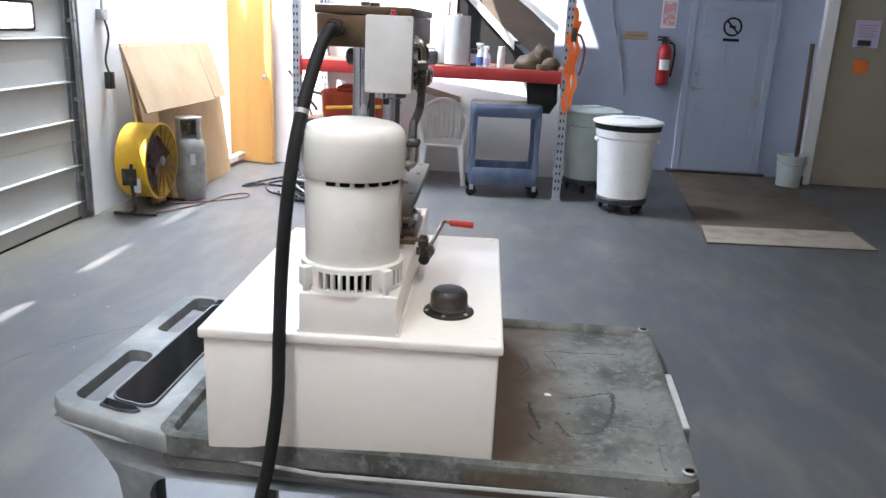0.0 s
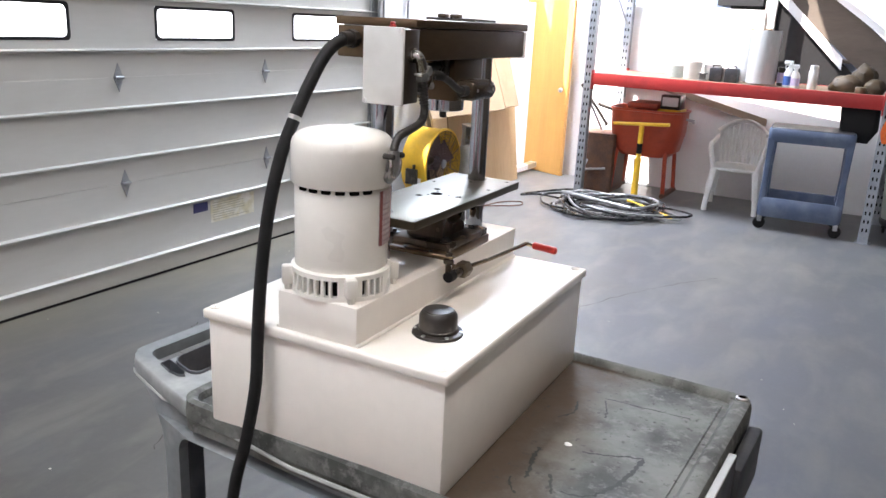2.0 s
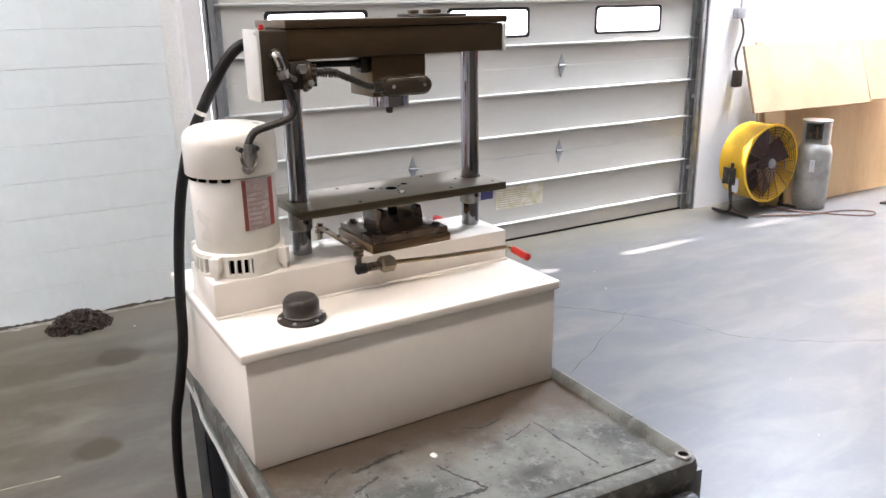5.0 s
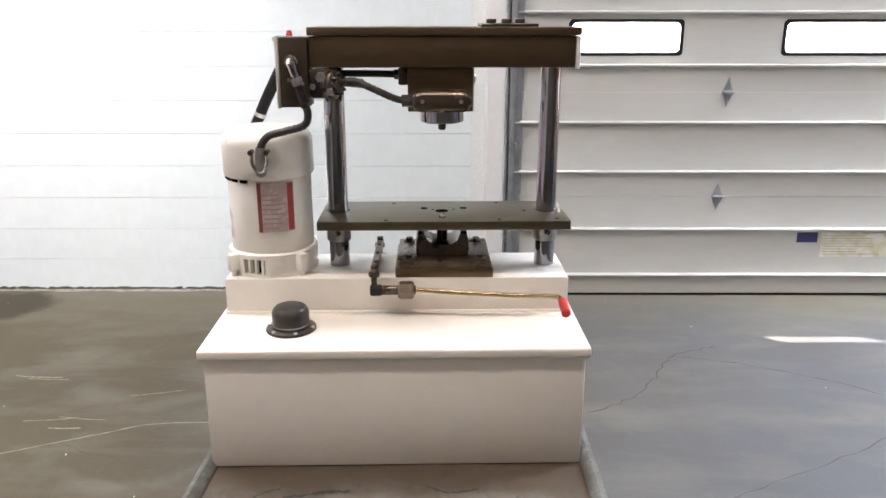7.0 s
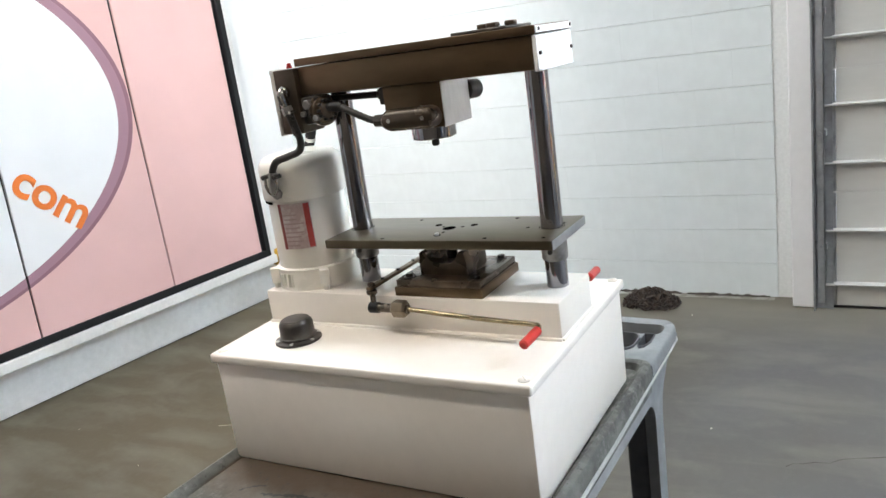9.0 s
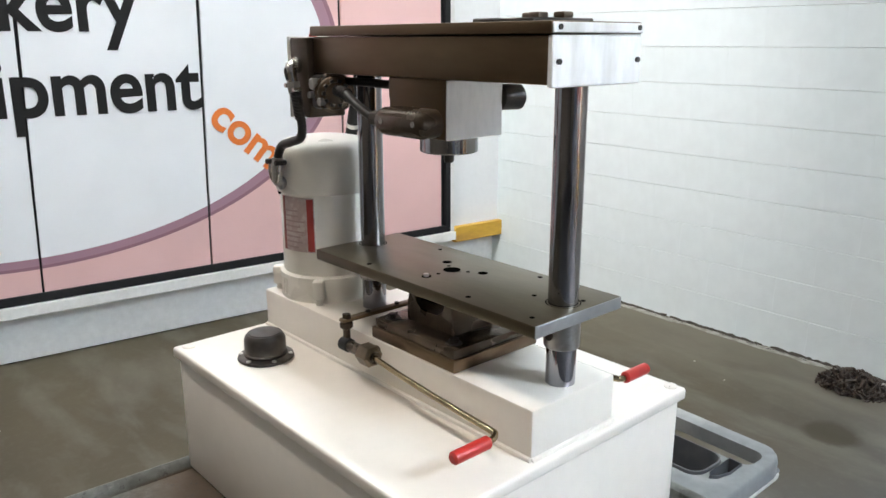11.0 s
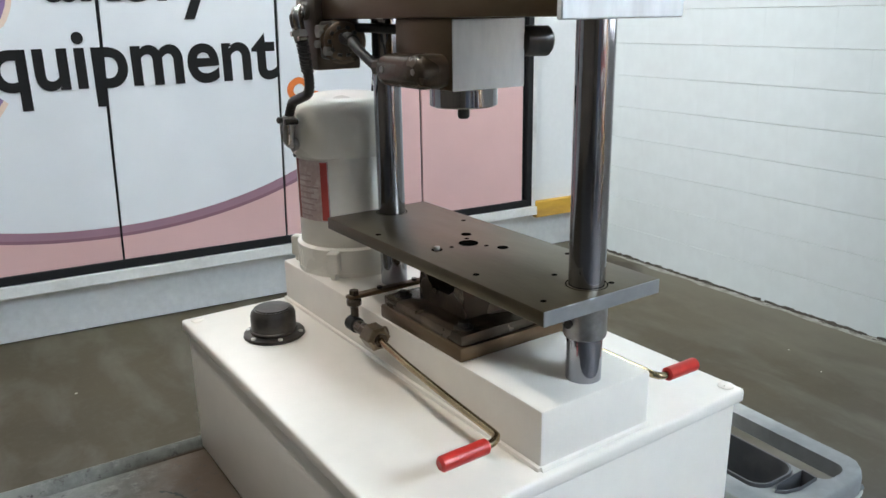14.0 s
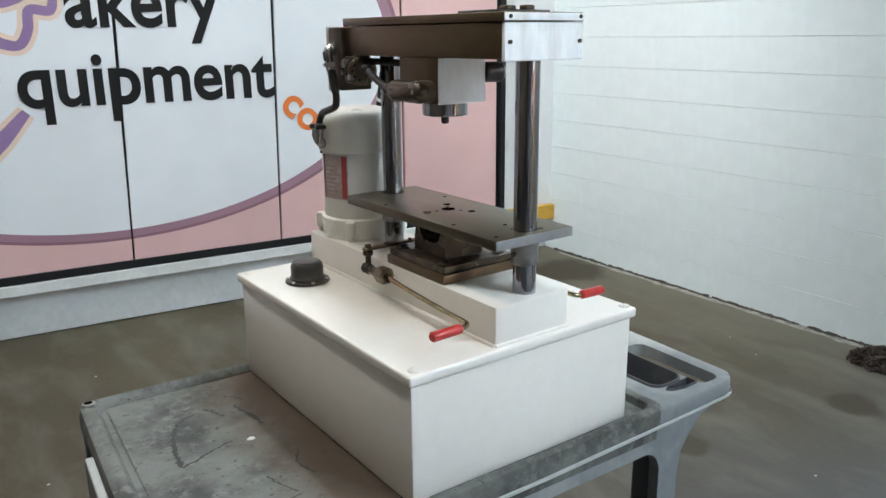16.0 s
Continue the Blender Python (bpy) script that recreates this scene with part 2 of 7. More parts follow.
def floor_material():
    """Worn slab: olive-brown ground, dark stains, pale worn lanes, fine speckle, uneven polish."""
    m = bpy.data.materials.new("worn concrete slab")
    m.use_nodes = True
    t = m.node_tree
    n, l = t.nodes, t.links
    b = n["Principled BSDF"]
    tc = n.new("ShaderNodeTexCoord")

    def nz(scale, detail=7.0, rough=0.6, stretch=(1, 1, 1), warp=0.0):
        mp = n.new("ShaderNodeMapping")
        mp.inputs["Scale"].default_value = stretch
        l.new(tc.outputs["Object"], mp.inputs[0])
        x = n.new("ShaderNodeTexNoise")
        x.inputs["Scale"].default_value, x.inputs["Detail"].default_value, x.inputs["Roughness"].default_value, x.inputs["Distortion"].default_value = scale, detail, rough, warp
        l.new(mp.outputs[0], x.inputs["Vector"])
        return x.outputs[0]

    def rng_(src, a0, a1, b0=0.0, b1=1.0):
        x = n.new("ShaderNodeMapRange")
        x.inputs["From Min"].default_value, x.inputs["From Max"].default_value = a0, a1
        x.inputs["To Min"].default_value, x.inputs["To Max"].default_value = b0, b1
        l.new(src, x.inputs[0])
        return x.outputs[0]

    def mix(f, a, c):
        x = n.new("ShaderNodeMix")
        x.data_type = "RGBA"
        l.new(f, x.inputs["Factor"])
        for k, v in (("A", a), ("B", c)):
            if isinstance(v, tuple):
                x.inputs[k].default_value = (*v, 1)
            else:
                l.new(v, x.inputs[k])
        return x.outputs["Result"]

    # slab darker and browner towards the south, greyer and bluer to the north
    sep = n.new("ShaderNodeSeparateXYZ")
    l.new(tc.outputs["Object"], sep.inputs[0])
    ad = n.new("ShaderNodeMath")
    ad.operation = "MULTIPLY_ADD"
    ad.inputs[1].default_value = 3.0
    l.new(nz(0.5, 4, 0.5), ad.inputs[0]), l.new(sep.outputs["Y"], ad.inputs[2])
    northward_range = n.new("ShaderNodeMapRange")
    northward_range.interpolation_type = "SMOOTHERSTEP"
    northward_range.inputs["From Min"].default_value, northward_range.inputs["From Max"].default_value = 1.6, 4.9
    l.new(ad.outputs[0], northward_range.inputs[0])
    northward = northward_range.outputs[0]
    south_tone = mix(rng_(nz(0.55, 5, 0.55), 0.28, 0.75), (0.110, 0.089, 0.053), (0.052, 0.041, 0.024))
    grey = mix(rng_(nz(0.55, 4, 0.5), 0.1, 0.9), (0.122, 0.119, 0.112), (0.065, 0.064, 0.061))
    # bluish patches paint the sky's colour on the north slab
    grey = mix(rng_(nz(0.9, 3, 0.5, (1, 1, 1), 0.4), 0.1, 0.9, 0, 1.0), grey, (0.070, 0.075, 0.093))
    col = mix(northward, south_tone, grey)
    col = mix(rng_(nz(1.7, 4, 0.55, (1, 1.4, 1), 0.4), 0.40, 0.95, 0, 0.35), col, (0.055, 0.045, 0.030))
    col = mix(rng_(nz(2.6, 4, 0.55, (1.8, 0.7, 1), 0.4), 0.45, 0.85, 0, 0.6), col, (0.20, 0.187, 0.155))
    col = mix(rng_(nz(26, 6, 0.7), 0.5, 0.85, 0, 0.12), col, (0.23, 0.215, 0.185))
    col = mix(rng_(nz(19, 6, 0.7), 0.5, 0.85, 0, 0.15), col, (0.065, 0.056, 0.042))
    # slab painted paler towards the west wall, for the light on it there
    dx_ = n.new("ShaderNodeMath")
    dx_.operation = "MULTIPLY_ADD"
    dx_.inputs[1].default_value = 0.9
    l.new(nz(1.1, 6, 0.65), dx_.inputs[0]), l.new(sep.outputs["X"], dx_.inputs[2])
    col = mix(rng_(dx_.outputs[0], -2.35, -3.05, 0, 0.8), col, (0.150, 0.132, 0.096))
    # old oil drips by the west wall
    for cx, cy, r in ((-3.22, -1.10, 0.30), (-2.80, 1.22, 0.13), (-1.9, 1.0, 0.10)):
        d = n.new("ShaderNodeVectorMath")
        d.operation = "DISTANCE"
        d.inputs[1].default_value = (cx, cy, 0)
        l.new(tc.outputs["Object"], d.inputs[0])
        wob = n.new("ShaderNodeMath")
        wob.operation = "MULTIPLY_ADD"
        wob.inputs[1].default_value = r * 0.9
        l.new(nz(5, 5, 0.6), wob.inputs[0]), l.new(d.outputs["Value"], wob.inputs[2])
        col = mix(rng_(wob.outputs[0], r * 1.45, r * 1.15, 0, 0.9), col, (0.040, 0.031, 0.016))
    l.new(col, b.inputs["Base Color"])
    b.inputs["IOR"].default_value = 1.5
    dull = n.new("ShaderNodeMath")
    dull.operation = "MULTIPLY_ADD"
    dull.inputs[1].default_value = -0.28
    l.new(northward, dull.inputs[0]), l.new(rng_(nz(1.3, 4, 0.5), 0.05, 0.95, 0.585, 0.73), dull.inputs[2])
    l.new(dull.outputs[0], b.inputs["Roughness"])
    l.new(rng_(northward, 0.0, 1.0, 0.38, 0.5), b.inputs["Specular IOR Level"])
    bp = n.new("ShaderNodeBump")
    bp.inputs["Strength"].default_value, bp.inputs["Distance"].default_value = 0.05, 0.002
    l.new(nz(40), bp.inputs["Height"]), l.new(bp.outputs[0], b.inputs["Normal"])
    return m


M_FLOOR = floor_material()


def glass_material():
    m = bpy.data.materials.new("window glass")
    m.use_nodes = True
    b = m.node_tree.nodes["Principled BSDF"]
    b.inputs["Transmission Weight"].default_value, b.inputs["Roughness"].default_value, b.inputs["IOR"].default_value = 1.0, 0.02, 1.45
    return m


M_GLASS = glass_material()

# ---------------------------------------------------------------- mesh helpers


def add(bm, verts, faces):
    vs = [bm.verts.new(v) for v in verts]
    for f in faces:
        bm.faces.new([vs[i] for i in f])
    return vs


def box(bm, x0, x1, y0, y1, z0, z1, bevel=0.0, segs=2):
    t = bmesh.new()
    add(t, [(x, y, z) for z in (z0, z1) for y in (y0, y1) for x in (x0, x1)],
        [(0, 2, 3, 1), (4, 5, 7, 6), (0, 1, 5, 4), (2, 6, 7, 3), (0, 4, 6, 2), (1, 3, 7, 5)])
    if bevel:
        bmesh.ops.bevel(t, geom=t.edges[:], offset=bevel, segments=segs, affect="EDGES", profile=0.5)
    merge(bm, t)
    return bm


def merge(bm, t, m=None):
    if m is not None:
        bmesh.ops.transform(t, matrix=m, verts=t.verts)
    me = bpy.data.meshes.new("tmp")
    t.to_mesh(me)
    t.free()
    bm.from_mesh(me)
    bpy.data.meshes.remove(me)
    return bm


def lathe(bm, profile, segs=32, m=None, cap=True):
    """Turns (radius, z) pairs about the z axis."""
    t = bmesh.new()
    rings = []
    for r, z in profile:
        rings.append([t.verts.new((r * math.cos(2 * math.pi * i / segs), r * math.sin(2 * math.pi * i / segs), z)) for i in range(segs)])
    for a, b in zip(rings, rings[1:]):
        for i in range(segs):
            j = (i + 1) % segs
            t.faces.new((a[i], a[j], b[j], b[i]))
    if cap:
        t.faces.new(rings[0][::-1]), t.faces.new(rings[-1])
    return merge(bm, t, m)


def rod(bm, p, q, r, segs=14, r2=None, bevel=0.0):
    p, q = Vector(p), Vector(q)
    L = (q - p).length
    m = Matrix.Translation(p) @ (q - p).to_track_quat("Z", "Y").to_matrix().to_4x4()
    r2 = r if r2 is None else r2
    pr = [(r, 0), (r2, L)] if not bevel else [(r - bevel, 0), (r, bevel), (r2, L - bevel), (r2 - bevel, L)]
    return lathe(bm, pr, segs, m)


def smooth_path(pts, n=8):
    pts = [Vector(p) for p in pts]
    out = []
    for i in range(len(pts) - 1):
        a, b, c, d = pts[max(i - 1, 0)], pts[i], pts[i + 1], pts[min(i + 2, len(pts) - 1)]
        for k in range(n):
            s = k / n
            out.append(0.5 * ((2 * b) + (c - a) * s + (2 * a - 5 * b + 4 * c - d) * s * s + (3 * b - a - 3 * c + d) * s ** 3))
    return out + [pts[-1]]


def tube(bm, pts, r, segs=10, n=8, ribs=0.0, pitch=0.006):
    """A hose along a smooth path; ribs makes it a corrugated conduit."""
    path = smooth_path(pts, n)
    if ribs:
        fine, acc = [path[0]], 0
        for a, b in zip(path, path[1:]):
            k = max(1, int((b - a).length / (pitch / 2)))
            fine += [a.lerp(b, (i + 1) / k) for i in range(k)]
        path = fine
    rings, up = [], None
    for i, p in enumerate(path):
        d = (path[min(i + 1, len(path) - 1)] - path[max(i - 1, 0)]).normalized()
        if up is None:
            up = d.orthogonal().normalized()
        up = (up - d * up.dot(d)).normalized()
        side = d.cross(up)
        rr = r * (1 - (ribs if i % 2 else 0))
        rings.append([bm.verts.new(p + rr * (math.cos(2 * math.pi * k / segs) * up + math.sin(2 * math.pi * k / segs) * side)) for k in range(segs)])
    for a, b in zip(rings, rings[1:]):
        for k in range(segs):
            j = (k + 1) % segs
            bm.faces.new((a[k], a[j], b[j], b[k]))
    bm.faces.new(rings[0][::-1]), bm.faces.new(rings[-1])
    return bm


def rounded(w, d, r, n=6, cx=0.0, cy=0.0):
    """The outline of a rounded rectangle, anticlockwise."""
    out = []
    for (sx, sy), a0 in (((1, 1), 0), ((-1, 1), 90), ((-1, -1), 180), ((1, -1), 270)):
        for k in range(n + 1):
            a = radians(a0 + 90 * k / n)
            out.append((cx + sx * (w / 2 - r) + r * math.cos(a), cy + sy * (d / 2 - r) + r * math.sin(a)))
    return out


def loft(bm, outlines, cap0=True, cap1=True):
    """Skins a stack of equal-length outlines, each a list of (x, y, z)."""
    rings = [[bm.verts.new(p) for p in o] for o in outlines]
    n = len(rings[0])
    for a, b in zip(rings, rings[1:]):
        for i in range(n):
            j = (i + 1) % n
            bm.faces.new((a[i], a[j], b[j], b[i]))
    if cap0:
        bm.faces.new(rings[0][::-1])
    if cap1:
        bm.faces.new(rings[-1])
    return bm


def slab(bm, outline, z0, z1, bevel=0.0):
    o = lambda z, k=1.0: [(x, y, z) for x, y in outline]
    if bevel:
        cx = sum(p[0] for p in outline) / len(outline)
        cy = sum(p[1] for p in outline) / len(outline)

        def inset(z):
            res = []
            for x, y in outline:
                v = Vector((x - cx, y - cy))
                res.append((x - bevel * v.x / max(v.length, 1e-6), y - bevel * v.y / max(v.length, 1e-6), z))
            return res
        return loft(bm, [inset(z0), o(z0 + bevel), o(z1 - bevel), inset(z1)])
    return loft(bm, [o(z0), o(z1)])


def mesh(name, bm, mat, smooth=False):
    me = bpy.data.meshes.new(name)
    bmesh.ops.recalc_face_normals(bm, faces=bm.faces[:])
    bm.to_mesh(me)
    bm.free()
    me.materials.append(mat)
    if smooth:
        me.polygons.foreach_set("use_smooth", [True] * len(me.polygons))
        me.set_sharp_from_angle(angle=radians(40))
    return me


def part(name, bm, mat, parent=None, label="", smooth=True):
    ob = new(name, mesh(name, bm, mat, smooth))
    if parent is not None:
        ob.parent = parent
    if label:
        tagged(ob, label)
    return ob


def piece(name, me, parent, m):
    ob = new(name, me)
    ob.parent = parent
    ob.matrix_local = m
    return ob


def thing(name, m, label, category, group="", kind=""):
    ob = new(name)
    ob.empty_display_size = 0.1
    ob.matrix_world = m
    return tagged(ob, label, category, group, kind)


def structure(name, bm, mat, label, category, smooth=False):
    return tagged(part(name, bm, mat, smooth=smooth), label, category, kind="structure")


B = bmesh.new

# ---------------------------------------------------------------- the room
WX = -3.465          # inner face of the west wall beyond the overhead door
BX = -3.540          # inner face of the block wall
DX = -3.410          # inner face of the door jambs, proud of the block wall
NY = 9.80            # inner face of the north wall
EX, SY, HIGH = 7.5, -4.6, 5.2
TH = 0.2

bm = B()
box(bm, -60, 60, -60, 70, -0.3, -0.02)
structure("ground", bm, material("sunlit yard concrete", (0.62, 0.61, 0.59), 0.8, 0, (0.54, 0.53, 0.51), 0.5, (0.4, 0.7), 0.08, 8), "pale dusty yard outside the workshop", "ground")
# added glowing sheet that turns the door windows white
bm = B()
box(bm, -22.2, -22, -20, 34, -0.02, 7)
structure("backdrop", bm, emitter("glowing distance sheet", (0.92, 0.96, 1.0), 1.6), "glowing sheet for the bright distance beyond the yard", "backdrop")
bm = B()
box(bm, WX - TH, EX + TH, SY - TH, NY + TH, -0.018, 0.0)
floor = structure("floor", bm, M_FLOOR, "worn stained grey-brown concrete workshop floor", "floor")

# west wall: masonry up to the overhead door, then the far stretch with a doorway and an added, unseen high window
DY0, DY1, DZ1 = 1.98, 5.935, 3.18      # overhead door opening
bm = B()
box(bm, BX - TH, BX - 0.012, SY, DY0, 0, HIGH)
box(bm, BX - TH, BX - 0.012, DY0, DY1, DZ1, HIGH)
wall_w = structure("wall_west", bm, M_MORTAR, "white painted concrete block wall", "wall")
bm = B()
box(bm, WX - TH, WX, DY1, 8.98, 0, 2.5)
box(bm, WX - TH, WX, DY1, 6.15, 2.5, 4.7)
box(bm, WX - TH, WX, 8.5, 8.98, 2.5, 4.7)
box(bm, WX - TH, WX, DY1, NY, 4.7, HIGH)
box(bm, WX - TH, WX, 8.98, 9.72, 2.15, 4.7)
box(bm, WX - TH, WX, 9.72, NY, 0, 4.7)
structure("wall_west_far", bm, M_DRYWALL, "white painted wall with an open doorway and an added unseen high window", "wall")
bm = B()
box(bm, WX, -0.80, 8.86, 8.96, 0, 1.95)
box(bm, -0.80, 0.62, 8.86, 8.96, 0, 1.22)
structure("wall_stair", bm, M_DRYWALL, "white painted stair wall behind the storage rack", "wall")
bm = B()
box(bm, WX - TH, 3.55, NY, NY + TH, 0, HIGH)
structure("wall_north", bm, M_BLUEWALL, "pale blue-grey painted wall with a personnel door", "wall")
bm = B()
box(bm, 3.55, EX + TH, 9.38, 9.38 + TH, 0, HIGH)
structure("wall_north_east", bm, M_BEIGE, "beige painted wall with posted notices", "wall")
# unseen east and south walls close the room and set its bounced light
bm = B()
box(bm, EX, EX + TH, SY, 9.38, 0, HIGH)
structure("wall_east", bm, M_TANWALL, "unseen tan enclosing wall", "wall")
bm = B()
box(bm, WX - TH, EX + TH, SY - TH, SY, 0, HIGH)
structure("wall_south", bm, M_DULLWALL, "unseen grey-brown enclosing wall", "wall")
# unseen roof deck; two roof lights added to let sun into the north-west corner
bm = B()
RX0, RX1, RXM = -3.3, -0.6, -1.7
box(bm, WX - TH, EX + TH, SY - TH, 6.1, HIGH, HIGH + 0.15)
box(bm, WX - TH, EX + TH, 8.6, NY + TH, HIGH, HIGH + 0.15)
box(bm, WX - TH, RX0, 6.1, 8.6, HIGH, HIGH + 0.15)
box(bm, RX1, EX + TH, 6.1, 8.6, HIGH, HIGH + 0.15)
box(bm, RX0, RXM, 7.5, 8.6, HIGH, HIGH + 0.15)
box(bm, RXM, RX1, 6.1, 7.4, HIGH, HIGH + 0.15)
structure("ceiling", bm, M_CEIL, "unseen dull metal roof deck with added roof lights", "ceiling")

# overhead sectional door
door_w = thing("door_1", Matrix.Identity(4), "white ribbed sectional overhead door with three small windows", "door", kind="structure")
SEC, NSEC = 0.635, 5
WINY = [(2.325, 2.985), (3.575, 4.24), (4.85, 5.51)]
dx = DX - 0.02
for k in range(NSEC):
    z0 = 0.012 + k * SEC
    z1 = z0 + SEC - 0.002
    bm = B()
    if k == 2:
        zb, zt = 1.497, 1.692
        ys = [DY0 + 0.02] + [v for w in WINY for v in w] + [DY1 - 0.02]
        box(bm, dx - 0.004, dx, DY0 + 0.02, DY1 - 0.02, z0, zb)
        box(bm, dx - 0.004, dx, DY0 + 0.02, DY1 - 0.02, zt, z1)
        for i in range(0, len(ys), 2):
            box(bm, dx - 0.004, dx, ys[i], ys[i + 1], zb, zt)
    else:
        box(bm, dx - 0.045, dx, DY0 + 0.02, DY1 - 0.02, z0, z1)
    if k:
        box(bm, dx - 0.044, dx - 0.008, DY0 + 0.02, DY1 - 0.02, z0 - 0.012, z0 + 0.010)
    # pressed ribs
    for rz in ((0.128, 0.428) if k == 0 else (0.155, 0.455)):
        z = z0 + rz
        pro = [(dx - 0.002, z - 0.012), (dx + 0.030, z - 0.006), (dx + 0.034, z - 0.002), (dx + 0.034, z + 0.003), (dx - 0.002, z + 0.009)]
        loft(bm, [[(x, y, zz) for x, zz in pro] for y in (DY0 + 0.012, DY1 - 0.012)])
    sec = part("section", bm, M_DOORPANEL, door_w, smooth=False)
    # end stiles
    for ya, yb in ((DY0 + 0.005, DY0 + 0.085), (DY1 - 0.085, DY1 - 0.005)):
        bm = B()
        box(bm, dx - 0.03, dx + 0.006, ya, yb, z0 + 0.004, z1 - 0.004, 0.003, 1)
        part("stile", bm, M_ALU, sec)
    if k == 2:
        for y0, y1 in WINY:
            bm = B()
            o = [(y, z) for y, z in rounded(y1 - y0 + 0.012, 0.207, 0.026, 6, (y0 + y1) / 2, 1.5945)]
            i_ = [(y, z) for y, z in rounded(y1 - y0 - 0.028, 0.170, 0.030, 6, (y0 + y1) / 2, 1.5945)]
            O = [bm.verts.new((dx + 0.003, y, z)) for y, z in o]
            I = [bm.verts.new((dx + 0.004, y, z)) for y, z in i_]
            Ob = [bm.verts.new((dx + 0.0004, y, z)) for y, z in o]
            Ib = [bm.verts.new((dx + 0.0004, y, z)) for y, z in i_]
            for a in range(len(O)):
                b = (a + 1) % len(O)
                bm.faces.new((O[a], O[b], I[b], I[a])), bm.faces.new((Ob[a], Ib[a], Ib[b], Ob[b]))
                bm.faces.new((O[a], Ob[a], Ob[b], O[b])), bm.faces.new((I[a], I[b], Ib[b], Ib[a]))
            win = part("window_frame", bm, M_GASKET, sec, "black rubber window gasket")
            bm = B()
            # corner infill of the square cut-out and the pane
            box(bm, dx - 0.004, dx - 0.001, y0 + 0.012, y1 - 0.012, 1.509, 1.68)
            pane = part("pane", bm, M_GLASS, win, "clear window pane", smooth=False)
            pane.visible_shadow = False
# strap hinges at the section joints
bm = B()
hz = 0.0
dia = [(0, -0.085), (0.014, -0.05), (0.034, 0), (0.014, 0.05), (0, 0.085), (-0.014, 0.05), (-0.034, 0), (-0.014, -0.05)]
loft(bm, [[(0.0, y, z) for y, z in dia], [(0.006, y * 0.95, z * 0.97) for y, z in dia]])
rod(bm, (0.010, -0.03, 0), (0.010, 0.03, 0), 0.010, 10)
rod(bm, (0.004, 0, 0.045), (0.010, 0, 0.045), 0.006, 8)
rod(bm, (0.004, 0, -0.045), (0.010, 0, -0.045), 0.006, 8)
hinge_me = mesh("hinge", bm, M_TRACK, True)
for y in (3.28, 4.54):
    for k in range(1, 5):
        piece("hinge", hinge_me, door_w, pose(dx + 0.001, y, 0.012 + k * SEC - 0.002))
# bottom seal, labels
bm = B()
box(bm, dx - 0.05, dx + 0.006, DY0 + 0.02, DY1 - 0.02, 0.0, 0.014)
part("bottom_seal", bm, M_RUBBER, door_w, smooth=False)
bm = B()
box(bm, dx, dx + 0.002, 3.81, 3.94, 0.35, 0.415)
part("label", bm, material("navy sticker", (0.03, 0.03, 0.12), 0.4), door_w, "dark navy maker's sticker", smooth=False)
bm = B()
box(bm, dx, dx + 0.002, 3.965, 4.395, 0.255, 0.415)
lab = part("label", bm, material("faded cream sticker", (0.62, 0.57, 0.40), 0.5, 0, (0.72, 0.70, 0.62), 14, (0.4, 0.6), 0.1, 50), door_w, "faded cream instruction sticker", smooth=False)
rng = random.Random(3)
for k in range(8):
    bm = B()
    z = 0.395 - k * 0.017
    box(bm, dx + 0.002, dx + 0.0035, 3.985, 3.985 + rng.uniform(0.2, 0.38), z - 0.004, z)
    part("print_line", bm, material("faint grey print", (0.40, 0.37, 0.28), 0.6) if k == 0 else MATS["faint grey print"], lab, smooth=False)
# door tracks and jamb angles
for y, s in ((DY0 - 0.02, -1), (DY1 + 0.02, 1)):
    tr = thing("door_track", pose(0, 0, 0), "galvanised overhead door track bolted to the jamb", "door track", "door tracks")
    bm = B()
    box(bm, DX - 0.001, DX + 0.006, min(y, y - s * 0.09), max(y, y - s * 0.09), 0.0, 3.2)
    box(bm, DX + 0.006, DX + 0.06, y - 0.004, y + 0.004, 0.0, 3.2)
    part("angle", bm, M_TRACK, tr, smooth=False)
    bm = B()
    ty = y - s * 0.035
    for a, b, c, d in ((-0.020, 0.020, 0.052, 0.056), (-0.020, -0.016, 0.030, 0.056), (0.016, 0.020, 0.030, 0.056)):
        box(bm, DX + c, DX + d, ty + a, ty + b, 0.05, 3.2)
    part("rail", bm, M_ALU, tr, smooth=False)
    for z in (0.35, 0.95, 1.55, 2.15):
        bm = B()
        box(bm, DX + 0.006, DX + 0.05, ty - 0.03, ty + 0.03, z, z + 0.035, 0.003, 1)
        rod(bm, (DX + 0.05, ty, z + 0.018), (DX + 0.062, ty, z + 0.018), 0.008, 8)
        part("bracket", bm, M_TRACK, tr)
# wooden jamb trim between block wall and track
for x0, ya, yb in ((BX - 0.02, 1.845, 1.956), (WX - 0.02, 5.960, 6.06)):
    bm = B()
    box(bm, x0, DX + 0.004, ya, yb, 0, 3.25, 0.006, 1)
    structure("trim", bm, M_DRYWALL, "white painted door jamb trim", "trim")

# ---------------------------------------------------------------- the sign wall (south), a few degrees off square
ANG = radians(-4.8)
SW = Matrix.Translation((BX, -1.62, 0)) @ Matrix.Rotation(ANG, 4, "Z")      # x along the wall, y into the room
bm = B()
box(bm, -0.3, 11.2, -0.25, -0.085, 0, 0.275, 0.004, 1)
kerb = structure("wall_kerb", bm, M_BASEWALL, "whitewashed low concrete wall under the printed sign", "wall")
kerb.matrix_world = SW
bm = B()
box(bm, -0.3, 11.2, -0.25, -0.03, 0.275, HIGH)
back = structure("wall_sign", bm, M_DRYWALL, "white painted wall behind the printed sign", "wall")
back.matrix_world = SW

